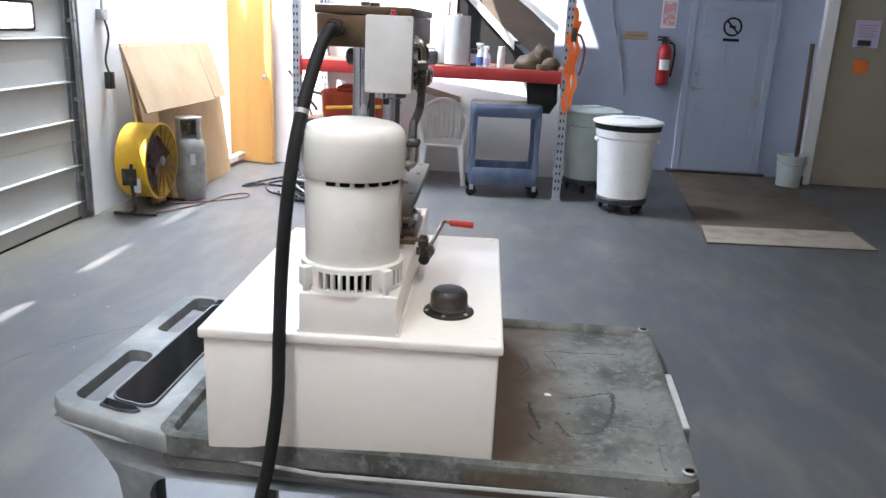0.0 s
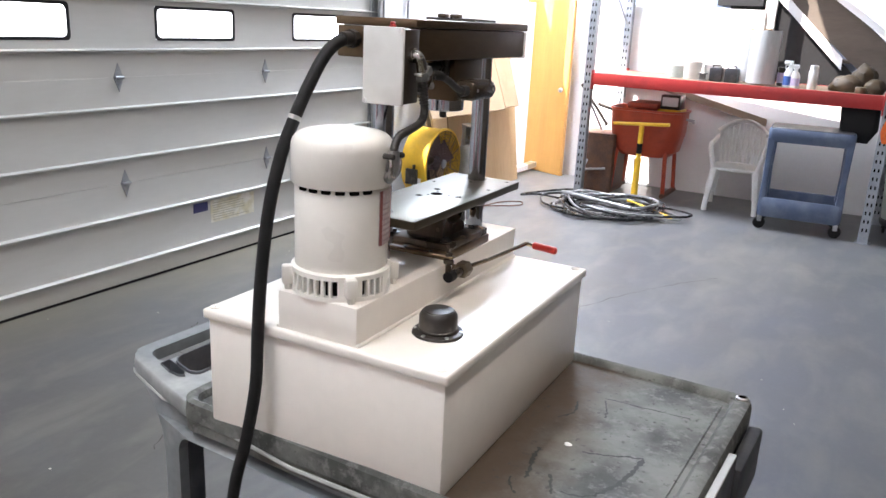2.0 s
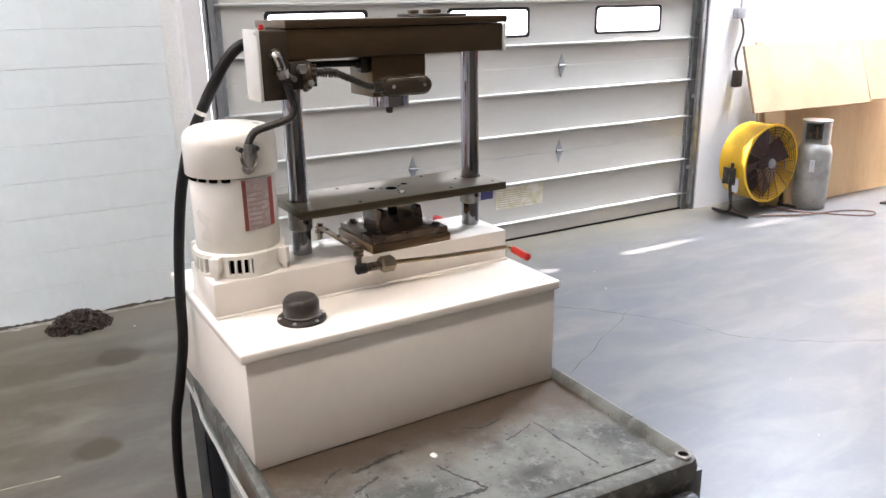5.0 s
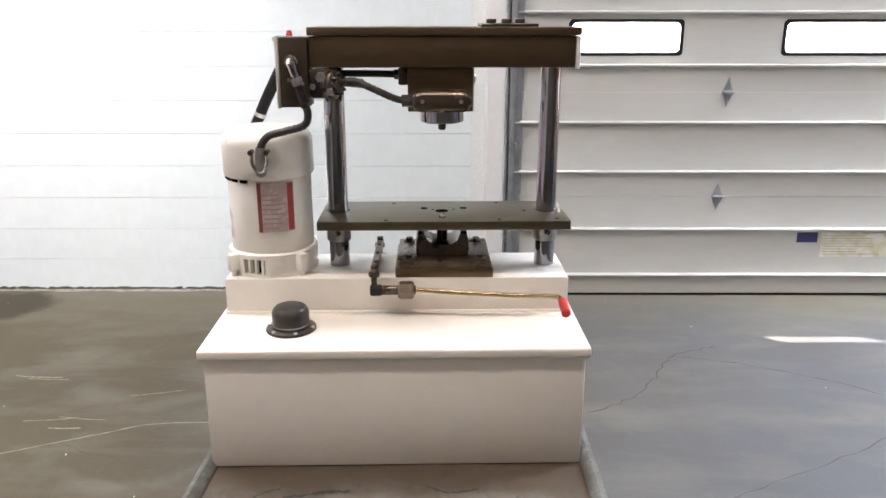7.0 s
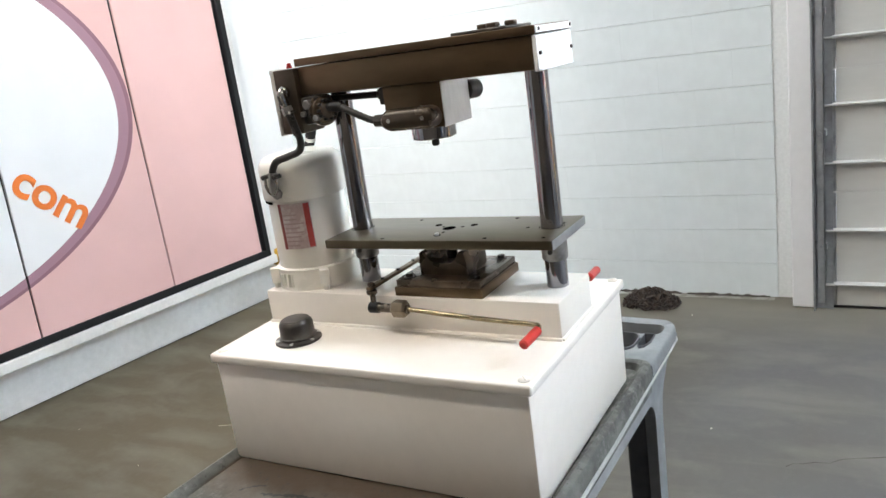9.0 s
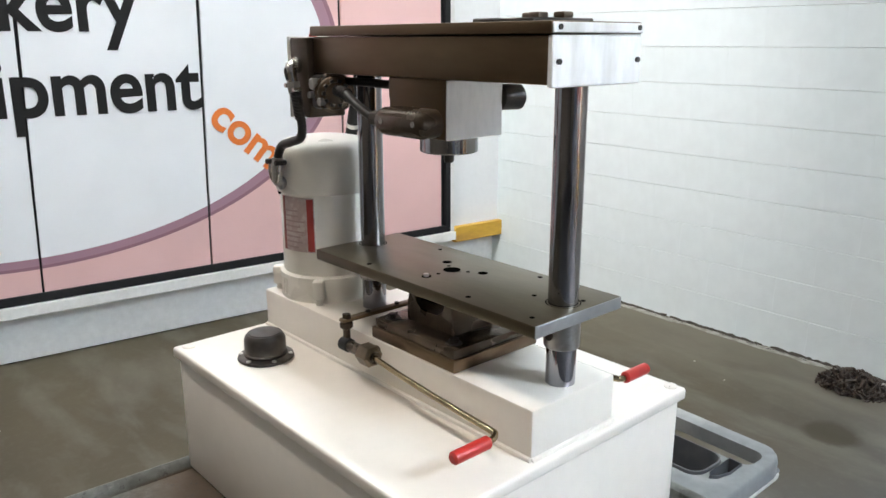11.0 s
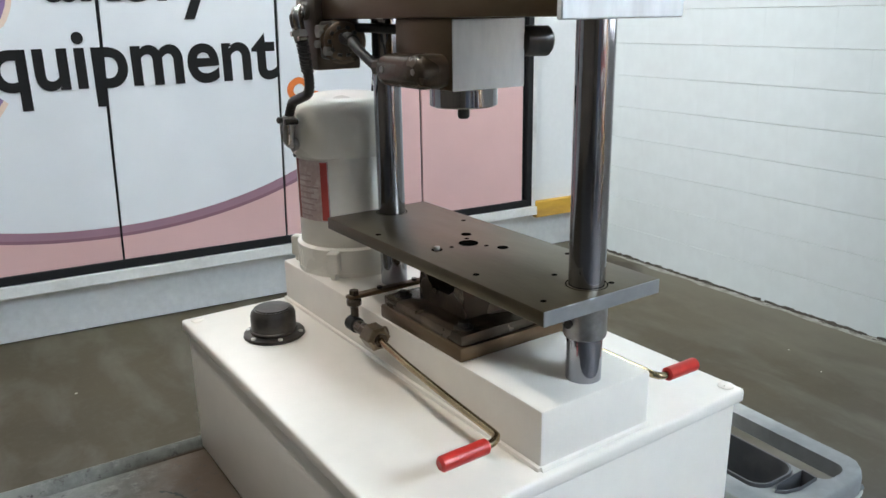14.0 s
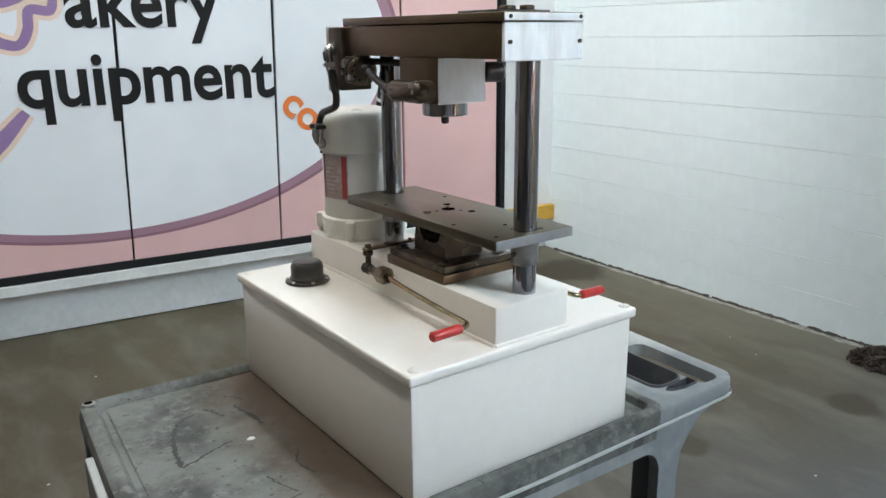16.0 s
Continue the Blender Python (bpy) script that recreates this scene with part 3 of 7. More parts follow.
# printed sign: pink field, mauve ring, white oval
m = bpy.data.materials.new("printed vinyl")
m.use_nodes = True
t = m.node_tree
n, l = t.nodes, t.links
b = n["Principled BSDF"]
geo = n.new("ShaderNodeNewGeometry")
sep = n.new("ShaderNodeSeparateXYZ")
l.new(geo.outputs["Position"], sep.inputs[0])


def math_node(op, a, c=None):
    x = n.new("ShaderNodeMath")
    x.operation = op
    for i, v in enumerate((a, c)):
        if v is None:
            continue
        if isinstance(v, (int, float)):
            x.inputs[i].default_value = v
        else:
            l.new(v, x.inputs[i])
    return x.outputs[0]


along = math_node("DIVIDE", math_node("ADD", sep.outputs["X"], -BX), math.cos(ANG))
OC, OZ, OA, OB = 3.17, 1.60, 1.80, 1.055
du = math_node("SUBTRACT", along, OC)
dv = math_node("SUBTRACT", sep.outputs["Z"], OZ)
rad = math_node("SQRT", math_node("ADD", math_node("POWER", math_node("ABSOLUTE", math_node("DIVIDE", du, OA)), 2.0),
                                  math_node("POWER", math_node("ABSOLUTE", math_node("DIVIDE", dv, OB)), 2.0)))
cr = n.new("ShaderNodeValToRGB")
cr.color_ramp.interpolation = "CONSTANT"
el = cr.color_ramp.elements
el[0].position, el[0].color = 0.0, (0.80, 0.81, 0.83, 1)
el[1].position, el[1].color = 0.485, (0.36, 0.20, 0.25, 1)
e = el.new(0.507)
e.color = (0.27, 0.13, 0.17, 1)
e = el.new(0.514)
e.color = (0.74, 0.47, 0.45, 1)
l.new(math_node("MULTIPLY", rad, 0.5), cr.inputs[0])
nz = n.new("ShaderNodeTexNoise")
nz.inputs["Scale"].default_value, nz.inputs["Detail"].default_value = 2.5, 6
hs = n.new("ShaderNodeHueSaturation")
mr = n.new("ShaderNodeMapRange")
mr.inputs["To Min"].default_value, mr.inputs["To Max"].default_value = 0.9, 1.08
l.new(geo.outputs["Position"], nz.inputs["Vector"]), l.new(nz.outputs[0], mr.inputs[0]), l.new(mr.outputs[0], hs.inputs["Value"])
l.new(cr.outputs[0], hs.inputs["Color"]), l.new(hs.outputs[0], b.inputs["Base Color"])
b.inputs["Roughness"].default_value = 0.5
bp = n.new("ShaderNodeBump")
bp.inputs["Strength"].default_value, bp.inputs["Distance"].default_value = 0.25, 0.004
n2 = n.new("ShaderNodeTexNoise")
n2.inputs["Scale"].default_value = 3.0
l.new(geo.outputs["Position"], n2.inputs["Vector"]), l.new(n2.outputs[0], bp.inputs["Height"]), l.new(bp.outputs[0], b.inputs["Normal"])
M_SIGN = m

sign = thing("wall_sign_banner", SW, "large printed sign with a white oval on pink panels", "sign")
SEAMS = [0.53, 1.30, 2.175, 3.075, 4.02, 4.92, 5.80]
LEAN = [0.0, 0.0, 0.03, 0.036, 0.012, 0.02, 0.0]
bm = B()
box(bm, 0.49, 5.9, -0.03, -0.022, 0.33, 3.3)
part("backing", bm, M_BLACKBAR, sign, "black backing seen in the seams", smooth=False)
for i in range(6):
    a, c = SEAMS[i], SEAMS[i + 1]
    la, lc = LEAN[i], LEAN[i + 1]
    g = 0.009
    bm = B()
    o = [(a + g + la * 1.0, 0.385), (c - g * 0.3 + lc * 1.0, 0.385), (c - g * 1.5 - lc * 0.6, 2.4), (c - g - lc, 3.3), (a + g - la, 3.3), (a + g - la * 0.6, 2.4)]
    loft(bm, [[(x, -0.018, z) for x, z in o], [(x, -0.003, z) for x, z in o]])
    part("panel", bm, M_SIGN, sign, smooth=False)
for nm, x0, x1, y0, y1, z0, z1, mt, lb in (
        ("bottom_bar", 0.47, 5.9, -0.022, 0.012, 0.338, 0.384, M_BLACKBAR, "black bottom bar"),
        ("side_bar", 0.466, 0.509, -0.022, 0.012, 0.34, 3.3, M_BLACKBAR, "black side bar"),
        ("edge_strip", 0.431, 0.465, -0.022, 0.008, 0.30, 3.3, M_LEDGE, "white edge strip"),
        ("ledge", 0.431, 5.9, -0.028, 0.03, 0.276, 0.335, M_LEDGE, "grubby white ledge below the sign")):
    bm = B()
    box(bm, x0, x1, y0, y1, z0, z1, 0.002, 1)
    part(nm, bm, mt, sign, lb)


def lettering(text, size, mat, m, parent, name="lettering", bold=0.0, label=""):
    cu = bpy.data.curves.new(name, "FONT")
    cu.body, cu.size, cu.extrude, cu.offset = text, size, 0.0008, bold
    tmp = new("tmp", cu)
    dg = bpy.context.evaluated_depsgraph_get()
    me = bpy.data.meshes.new_from_object(tmp.evaluated_get(dg))
    bpy.data.objects.remove(tmp)
    bpy.data.curves.remove(cu)
    xs = [v.co.x for v in me.vertices]
    me.materials.clear()
    me.materials.append(mat)
    ob = new(name, me)
    ob.parent = parent
    ob.matrix_local = m
    tagged(ob, label)
    return ob, (min(xs), max(xs))


def sign_text(text, left, right, base, size, mat, label, bold, turn=0.0, keep=False):
    """Text on the sign from left to right (distances along the wall), its base line at a height."""
    face = Matrix(((-1, 0, 0, 0), (0, 0, 1, 0), (0, 1, 0, 0), (0, 0, 0, 1)))
    ob, (x0, x1) = lettering(text, size, mat, Matrix.Identity(4), sign, bold=bold, label=label)
    sx = 1.0 if keep else (left - right) / (x1 - x0)
    ob.matrix_local = Matrix.Translation((left, 0.0, base)) @ face @ Matrix.Rotation(turn, 4, "Z") @ Matrix.Diagonal((sx, 1, 1, 1)) @ Matrix.Translation((-x0, 0, 0))
    return ob


sign_text("akery", 3.315, 2.487, 1.720, 0.405, M_INK, "black lettering", 0.0085)
sign_text("quipment", 3.59, 2.190, 1.303, 0.405, M_INK, "black lettering", 0.0085)
sign_text("com", 2.165, 1.78, 1.225, 0.27, M_ORANGE_INK, "orange lettering", 0.006, radians(-42), True)


def brush(pts, widths, mat, y, label, name="brush_stroke"):
    """A tapering painted stroke on the sign."""
    path = smooth_path([(p[0], 0, p[1]) for p in pts], 6)
    bm = B()
    prev = None
    for i, p in enumerate(path):
        s = i / (len(path) - 1) * (len(widths) - 1)
        k = min(int(s), len(widths) - 2)
        w = widths[k] + (widths[k + 1] - widths[k]) * (s - k)
        d = (path[min(i + 1, len(path) - 1)] - path[max(i - 1, 0)]).normalized()
        q = Vector((-d.z, 0, d.x)) * w / 2
        pair = (bm.verts.new((p.x + q.x, y, p.z + q.z)), bm.verts.new((p.x - q.x, y, p.z - q.z)))
        if prev:
            bm.faces.new((prev[0], pair[0], pair[1], prev[1]))
        prev = pair
    part(name, bm, mat, sign, label, smooth=False)


for pts, w in (
        ([(4.32, 0.62), (4.08, 0.84), (3.86, 0.99), (3.70, 1.13), (3.565, 1.275)], [0.10, 0.10, 0.085, 0.08, 0.045]),
        ([(4.45, 1.15), (4.15, 1.24), (3.97, 1.36), (3.82, 1.47), (3.665, 1.485)], [0.10, 0.11, 0.13, 0.10, 0.06]),
        ([(4.5, 1.62), (4.2, 1.50), (4.0, 1.52), (3.85, 1.64), (3.75, 1.80)], [0.12, 0.13, 0.14, 0.11, 0.08]),
        ([(3.86, 1.72), (3.70, 1.66), (3.56, 1.62), (3.50, 1.70), (3.48, 1.80), (3.38, 1.80), (3.36, 1.90)], [0.07, 0.06, 0.05, 0.05, 0.05, 0.05, 0.04]),
        ([(3.80, 1.86), (3.60, 1.84), (3.46, 1.92), (3.5, 2.05), (3.7, 2.1)], [0.06, 0.06, 0.05, 0.06, 0.05])):
    brush(pts, [x + 0.05 for x in w], M_PEACH, -0.0022, "peach glow round a purple stroke", "glow_stroke")
    brush(pts, w, M_PURPLE, -0.0012, "purple script stroke")
# yellow board fixed across the corner beside the sign
bm = B()
box(bm, -0.01, 0.43, -0.03, 0.02, 0.250, 0.362, 0.004, 1)
yb = tagged(part("corner_board", bm, M_YELLOWWOOD), "scuffed yellow painted board in the corner", "board")
yb.matrix_world = SW

# ---------------------------------------------------------------- the press
PRESS = pose(-0.268, 1.502, 0.904, 0, 0, 1.3) @ Matrix.Diagonal((1, 0.985, 0.983, 1))
press = thing("hydraulic_press", PRESS, "cream hydraulic bench press with steel columns on a tank", "press")
bm = B()
box(bm, -0.254, 0.263, -0.348, 0.348, 0.0, 0.227, 0.006, 2)
part("tank", bm, M_CREAM, press, "cream enamelled steel tank")
bm = B()
box(bm, -0.261, 0.270, -0.356, 0.356, 0.221, 0.241, 0.005, 3)
lid = part("lid", bm, M_CREAM, press)
bm = B()
lathe(bm, [(0.011, 0.0), (0.011, 0.002), (0.0095, 0.0035), (0.004, 0.0042)], 16)
rod(bm, (-0.0075, 0, 0.0042), (0.0075, 0, 0.0042), 0.0012, 6)
screw_me = mesh("screw", bm, M_CREAM, True)
for x in (-0.246, 0.248):
    for y in (-0.336, 0.336):
        piece("screw", screw_me, lid, pose(x, y, 0.240, 0, 0, 40 * x + 90 * y))
bm = B()
box(bm, -0.085, 0.086, -0.345, 0.343, 0.238, 0.314, 0.004, 2)
ped = part("pedestal", bm, M_CREAM, press)
bm = B()
for p, q in (((-0.085, 0.343, 0.242), (0.086, 0.343, 0.242)), ((0.086, -0.345, 0.242), (0.086, 0.343, 0.242)), ((-0.085, -0.345, 0.242), (-0.085, 0.343, 0.242))):
    rod(bm, p, q, 0.0045, 8)
part("weld_bead", bm, M_CREAM, ped)
# columns and their collars
CX, CYS = -0.010, (-0.125, 0.306)
for y in CYS:
    bm = B()
    lathe(bm, [(0.0208, 0.312), (0.0208, 0.728)], 32, Matrix.Translation((CX, y, 0)))
    col = part("column", bm, M_CHROME, press, "ground steel column")
    bm = B()
    lathe(bm, [(0.0192, 0.366), (0.0240, 0.368), (0.0250, 0.371), (0.0250, 0.4115)], 28, Matrix.Translation((CX, y, 0)))
    part("collar", bm, M_FITTING, col, "dull steel collar")
    for a, c in ((0.024, 0.036), (-0.024, -0.036)):
        bm = B()
        rod(bm, (CX + a, y, 0.388), (CX + c * 0.85, y + 0.003, 0.388), 0.005, 8)
        part("set_screw", bm, M_DARK, col)
# platen with its bolt pattern
bm = B()
box(bm, -0.090, 0.086, -0.157, 0.342, 0.412, 0.430, 0.002, 2)
platen = part("platen", bm, M_PLATEN, press, "flat ground steel platen")
# pale sheet paints the reflected light on the platen's north end
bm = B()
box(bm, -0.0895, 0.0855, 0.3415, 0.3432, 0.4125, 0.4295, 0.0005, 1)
part("cut_edge", bm, M_ALU, platen, "pale sheet for the north light on the platen end")
# black ring paints the dark contact between column and platen
for y in CYS:
    bm = B()
    lathe(bm, [(0.0206, 0.4295), (0.0242, 0.4303), (0.0242, 0.4290)], 28, Matrix.Translation((CX, y, 0)))
    part("bore_edge", bm, M_BLACKHOLE, platen, "black ring for the shade round the column")
# holes are thin black discs, their depth painted
for x, y, r in ((-0.007, 0.092, 0.0135), (-0.03, 0.055, 0.0075), (0.044, 0.092, 0.0075), (-0.03, 0.137, 0.0075), (-0.018, 0.073, 0.003), (-0.018, 0.117, 0.003),
                (0.022, 0.094, 0.003), (-0.078, 0.21, 0.004), (-0.008, 0.262, 0.0035), (-0.04, 0.322, 0.0035), (0.064, 0.205, 0.004), (-0.072, -0.01, 0.0035), (0.068, -0.02, 0.004), (0.06, 0.32, 0.0035)):
    bm = B()
    lathe(bm, [(r, 0.424), (r, 0.4304), (r * 0.5, 0.43045)], 18, Matrix.Translation((x + 0.005, y - 0.002, 0)))
    part("bolt_hole", bm, M_BLACKHOLE, platen)
bm = B()
lathe(bm, [(0.004, 0.428), (0.004, 0.4345), (0.002, 0.435)], 10, Matrix.Translation((0.049, 0.090, 0)))
part("set_screw", bm, M_SCREW, platen)
# head beam: channel body, cap plate, end plates
bm = B()
box(bm, -0.092, 0.074, -0.158, 0.338, 0.724, 0.781, 0.003, 2)
head = part("head_beam", bm, M_STEEL_BROWN, press, "brown aged steel head beam")
bm = B()
box(bm, -0.095, 0.078, -0.160, 0.346, 0.782, 0.797, 0.002, 2)
part("cap_plate", bm, M_STEEL_BROWN, head)
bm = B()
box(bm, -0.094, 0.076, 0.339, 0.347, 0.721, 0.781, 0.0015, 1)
part("end_plate", bm, M_MILLED_NORTHLIT, head, "milled end plate, whitened for north light")
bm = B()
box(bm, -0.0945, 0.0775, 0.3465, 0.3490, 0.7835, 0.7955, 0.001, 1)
part("end_strip", bm, M_MILLED_NORTHLIT, head, "cut edge, whitened for north light")
for x, z in ((0.066, 0.790), (-0.085, 0.790), (0.066, 0.751), (-0.085, 0.751)):
    bm = B()
    rod(bm, (x, 0.345, z), (x, 0.3505, z), 0.0034, 10)
    part("bolt", bm, M_DARK, head)
bm = B()
box(bm, -0.088, 0.03, 0.165, 0.274, 0.797, 0.803, 0.0015, 1)
tp = part("top_plate", bm, M_DARK, head, "dark steel top plate")
for x, y, s in ((-0.058, 0.190, 0.010), (-0.040, 0.219, 0.010), (-0.058, 0.247, 0.010)):
    bm = B()
    box(bm, x - s, x + s, y - s, y + s, 0.803, 0.812, 0.003, 2)
    part("bolt_head", bm, M_BLOCK, tp)
# electrical box on the south-east corner of the beam
bm = B()
box(bm, 0.014, 0.084, -0.212, -0.160, 0.652, 0.780, 0.003, 2)
ebox = part("switch_box", bm, M_BOXBROWN, press, "brown steel switch box with a pale cover")
bm = B()
box(bm, 0.005, 0.086, -0.219, -0.2125, 0.650, 0.782, 0.002, 2)
part("cover", bm, M_GREYBOX, ebox, "pale grey box cover")
for x, z in ((0.011, 0.656), (0.080, 0.776)):
    bm = B()
    rod(bm, (x, -0.2188, z), (x, -0.222, z), 0.0035, 8)
    part("cover_screw", bm, M_SCREW, ebox)
bm = B()
lathe(bm, [(0.006, 0.781), (0.006, 0.785), (0.0045, 0.786), (0.0045, 0.790), (0.003, 0.791)], 14, Matrix.Translation((0.05, -0.196, 0)))
part("push_button", bm, M_RED, ebox, "small red push button")
# cable gland and power cable
bm = B()
rod(bm, (-0.056, -0.158, 0.757), (-0.056, -0.172, 0.757), 0.017, 8)
rod(bm, (-0.056, -0.172, 0.757), (-0.058, -0.190, 0.756), 0.013, 14)
part("cable_gland", bm, M_DARK, press)
bm = B()
tube(bm, [(-0.057, -0.175, 0.757), (-0.062, -0.205, 0.748), (-0.070, -0.232, 0.722), (-0.080, -0.262, 0.672), (-0.088, -0.288, 0.622), (-0.096, -0.318, 0.555),
          (-0.104, -0.342, 0.462), (-0.110, -0.358, 0.350), (-0.113, -0.368, 0.235), (-0.116, -0.374, 0.125), (-0.128, -0.392, 0.01), (-0.145, -0.405, -0.08), (-0.17, -0.41, -0.25),
          (-0.19, -0.40, -0.5), (-0.16, -0.36, -0.75), (-0.12, -0.3, -0.885)], 0.0115, 12, 8)
part("power_cable", bm, M_RUBBER, press, "thick black power cable")
bm = B()
lathe(bm, [(0.0124, -0.004), (0.0124, 0.004)], 14, Matrix.Translation((-0.0885, -0.289, 0.619)) @ Euler((radians(-24), radians(8), 0)).to_matrix().to_4x4())
part("cable_tie", bm, M_SCREW, press, "pale cable tie")
# motor
MX, MY = -0.006, -0.261
T = Matrix.Translation((MX, MY, 0))
bm = B()
lathe(bm, [(0.082, 0.356), (0.0835, 0.360), (0.0835, 0.520), (0.082, 0.523)], 48, T)
motor = part("motor_body", bm, M_MOTOR, press, "cream enamelled electric motor")
bm = B()
pr = [(0.088, 0.512), (0.090, 0.515), (0.090, 0.572)]
for k in range(7):
    a = radians(90 * k / 6)
    pr.append((0.090 - 0.028 + 0.028 * math.cos(a), 0.576 + 0.028 * math.sin(a)))
pr += [(0.045, 0.608), (0.02, 0.6105), (0.002, 0.611)]
lathe(bm, pr, 48, T)
part("motor_cap", bm, M_MOTOR, motor, "domed cream fan cover")
bm = B()
box(bm, -0.0082, 0.0082, -0.003, 0.003, -0.0045, 0.0035, 0.0015, 1)
me_slot = mesh("vent_slot", bm, M_BLACKHOLE, True)
for k in range(22):
    a = 2 * math.pi * k / 22
    if not 160 < math.degrees(a) < 260:
        continue
    piece("vent_slot", me_slot, motor, T @ Matrix.Rotation(a, 4, "Z") @ Matrix.Translation((0, 0.0845, 0.5095)))
# vaned foot ring
bm = B()
lathe(bm, [(0.078, 0.314), (0.078, 0.358)], 40, T)
foot = part("foot_core", bm, M_BLACKHOLE, motor, "black core for the shade behind the vanes")
bm = B()
lathe(bm, [(0.080, 0.352), (0.0905, 0.352), (0.0905, 0.360), (0.085, 0.363)], 40, T)
lathe(bm, [(0.080, 0.313), (0.0905, 0.313), (0.0905, 0.3215), (0.080, 0.3215)], 40, T)
part("foot_ring", bm, M_MOTOR, motor)
bm = B()
box(bm, -0.0028, 0.0028, -0.006, 0.006, 0.3205, 0.354, 0.0012, 1)
vane_me = mesh("vane", bm, M_MOTOR, True)
for k in range(40):
    a = 2 * math.pi * (k + 0.5) / 40
    deg = math.degrees(a) % 90
    if 80 < math.degrees(a) < 268 and not 30 < deg < 60:
        piece("vane", vane_me, motor, T @ Matrix.Rotation(a, 4, "Z") @ Matrix.Translation((0, 0.0845, 0)))


def bent(r0, r1, a0, a1, z0, z1, k=10):
    bm = B()
    rows = []
    for i in range(k + 1):
        a = radians(a0 + (a1 - a0) * i / k)
        c, s = math.cos(a), math.sin(a)
        rows.append([(MX + r0 * c, MY + r0 * s, z0), (MX + r1 * c, MY + r1 * s, z0), (MX + r1 * c, MY + r1 * s, z1), (MX + r0 * c, MY + r0 * s, z1)])
    return loft(bm, rows)


for a0, a1, k in ((-1, 170, 40), (211, 239, 8), (301, 329, 8)):
    part("foot_band", bent(0.078, 0.0900, a0, a1, 0.3212, 0.3545, k), M_MOTOR, motor)
bm = B()
box(bm, -0.010, 0.010, -0.012, 0.012, 0.324, 0.360, 0.004, 2)
rod(bm, (0, 0.002, 0.314), (0, 0.002, 0.326), 0.0065, 6)
lug_me = mesh("mounting_lug", bm, M_MOTOR, True)
for k in range(4):
    piece("mounting_lug", lug_me, motor, T @ Matrix.Rotation(radians(45 + 90 * k), 4, "Z") @ Matrix.Translation((0, 0.095, 0)))
# name plate bent round the motor
M_PLATE = material("worn silver name plate", (0.48, 0.37, 0.35), 0.45, 0.2, (0.56, 0.49, 0.47), 60, (0.45, 0.6), 0.08, 120)
np_ = part("name_plate", bent(0.0845, 0.0862, -6, 42, 0.408, 0.507), M_PLATE, motor, "silver and red motor name plate")
part("plate_band", bent(0.0862, 0.0868, 33, 41, 0.410, 0.505), material("dull red print", (0.40, 0.06, 0.05), 0.45), np_, "dull red band")
part("plate_edge", bent(0.0862, 0.0868, -6, -1, 0.408, 0.507), material("brown red print", (0.24, 0.06, 0.05), 0.45), np_, "brown-red edge")
M_PRINT = material("grey plate print", (0.38, 0.29, 0.28), 0.5)
for k in range(8):
    part("print_line", bent(0.0862, 0.0866, 0, rng.uniform(18, 30), 0.484 - k * 0.0095 - 0.003, 0.484 - k * 0.0095, 6), M_PRINT, np_)
# conduit from box to motor: angled connector, spring sleeve, hose, squeeze clamp
bm = B()
rod(bm, (0.083, -0.189, 0.736), (0.092, -0.189, 0.736), 0.013, 8)
tube(bm, [(0.090, -0.189, 0.737), (0.098, -0.188, 0.735), (0.101, -0.184, 0.724), (0.101, -0.179, 0.706)], 0.0088, 12)
con = part("conduit_connector", bm, M_ZINC, press, "angled zinc conduit connector")
bm = B()
tube(bm, [(0.1045, -0.1895, 0.731), (0.1082, -0.187, 0.729), (0.1092, -0.184, 0.721), (0.1085, -0.181, 0.713)], 0.0032, 8)
part("cover", bm, M_DARK, con, "dark recessed cover")
bm = B()
rod(bm, (0.1005, -0.180, 0.708), (0.1002, -0.1755, 0.694), 0.0112, 6)
part("gland_nut", bm, M_FITTING, con)
for dy in (-0.013, 0.011):
    bm = B()
    rod(bm, (0.094, -0.178 + dy, 0.701 - dy * 0.25), (0.109, -0.178 + dy, 0.701 - dy * 0.25), 0.0038, 8)
    part("clamp_screw", bm, M_ZINC, con)
bm = B()
for k in range(9):
    c = Vector((0.1000, -0.1745, 0.6925)).lerp(Vector((0.0995, -0.1640, 0.652)), k / 8)
    lathe(bm, [(0.0078, -0.0016), (0.0094, -0.0009), (0.0094, 0.0009), (0.0078, 0.0016)], 14, Matrix.Translation(c) @ Euler((radians(-14), 0, 0)).to_matrix().to_4x4())
part("spring_sleeve", bm, M_CONDUIT, con, "dark coiled spring sleeve")
bm = B()
tube(bm, [(0.1002, -0.1755, 0.695), (0.100, -0.166, 0.662), (0.0990, -0.161, 0.640), (0.0975, -0.170, 0.620), (0.0955, -0.206, 0.609), (0.0935, -0.238, 0.600), (0.094, -0.253, 0.580), (0.095, -0.2545, 0.568)], 0.0078, 14, 8, 0.13, 0.006)
part("conduit", bm, M_CONDUIT, press, "grey ribbed flexible conduit")
bm = B()
rod(bm, (0.0945, -0.2535, 0.578), (0.095, -0.2548, 0.560), 0.0100, 8)
tube(bm, [(0.095, -0.2545, 0.565), (0.096, -0.256, 0.543), (0.091, -0.257, 0.534), (0.076, -0.257, 0.532)], 0.0098, 12)
clampc = part("conduit_connector", bm, M_FITTING, press, "dull zinc cable clamp")
bm = B()
tube(bm, [(0.099, -0.271, 0.572), (0.101, -0.271, 0.552), (0.100, -0.2655, 0.538), (0.099, -0.2575, 0.534), (0.100, -0.2485, 0.538), (0.101, -0.243, 0.552), (0.099, -0.243, 0.572)], 0.0034, 8)
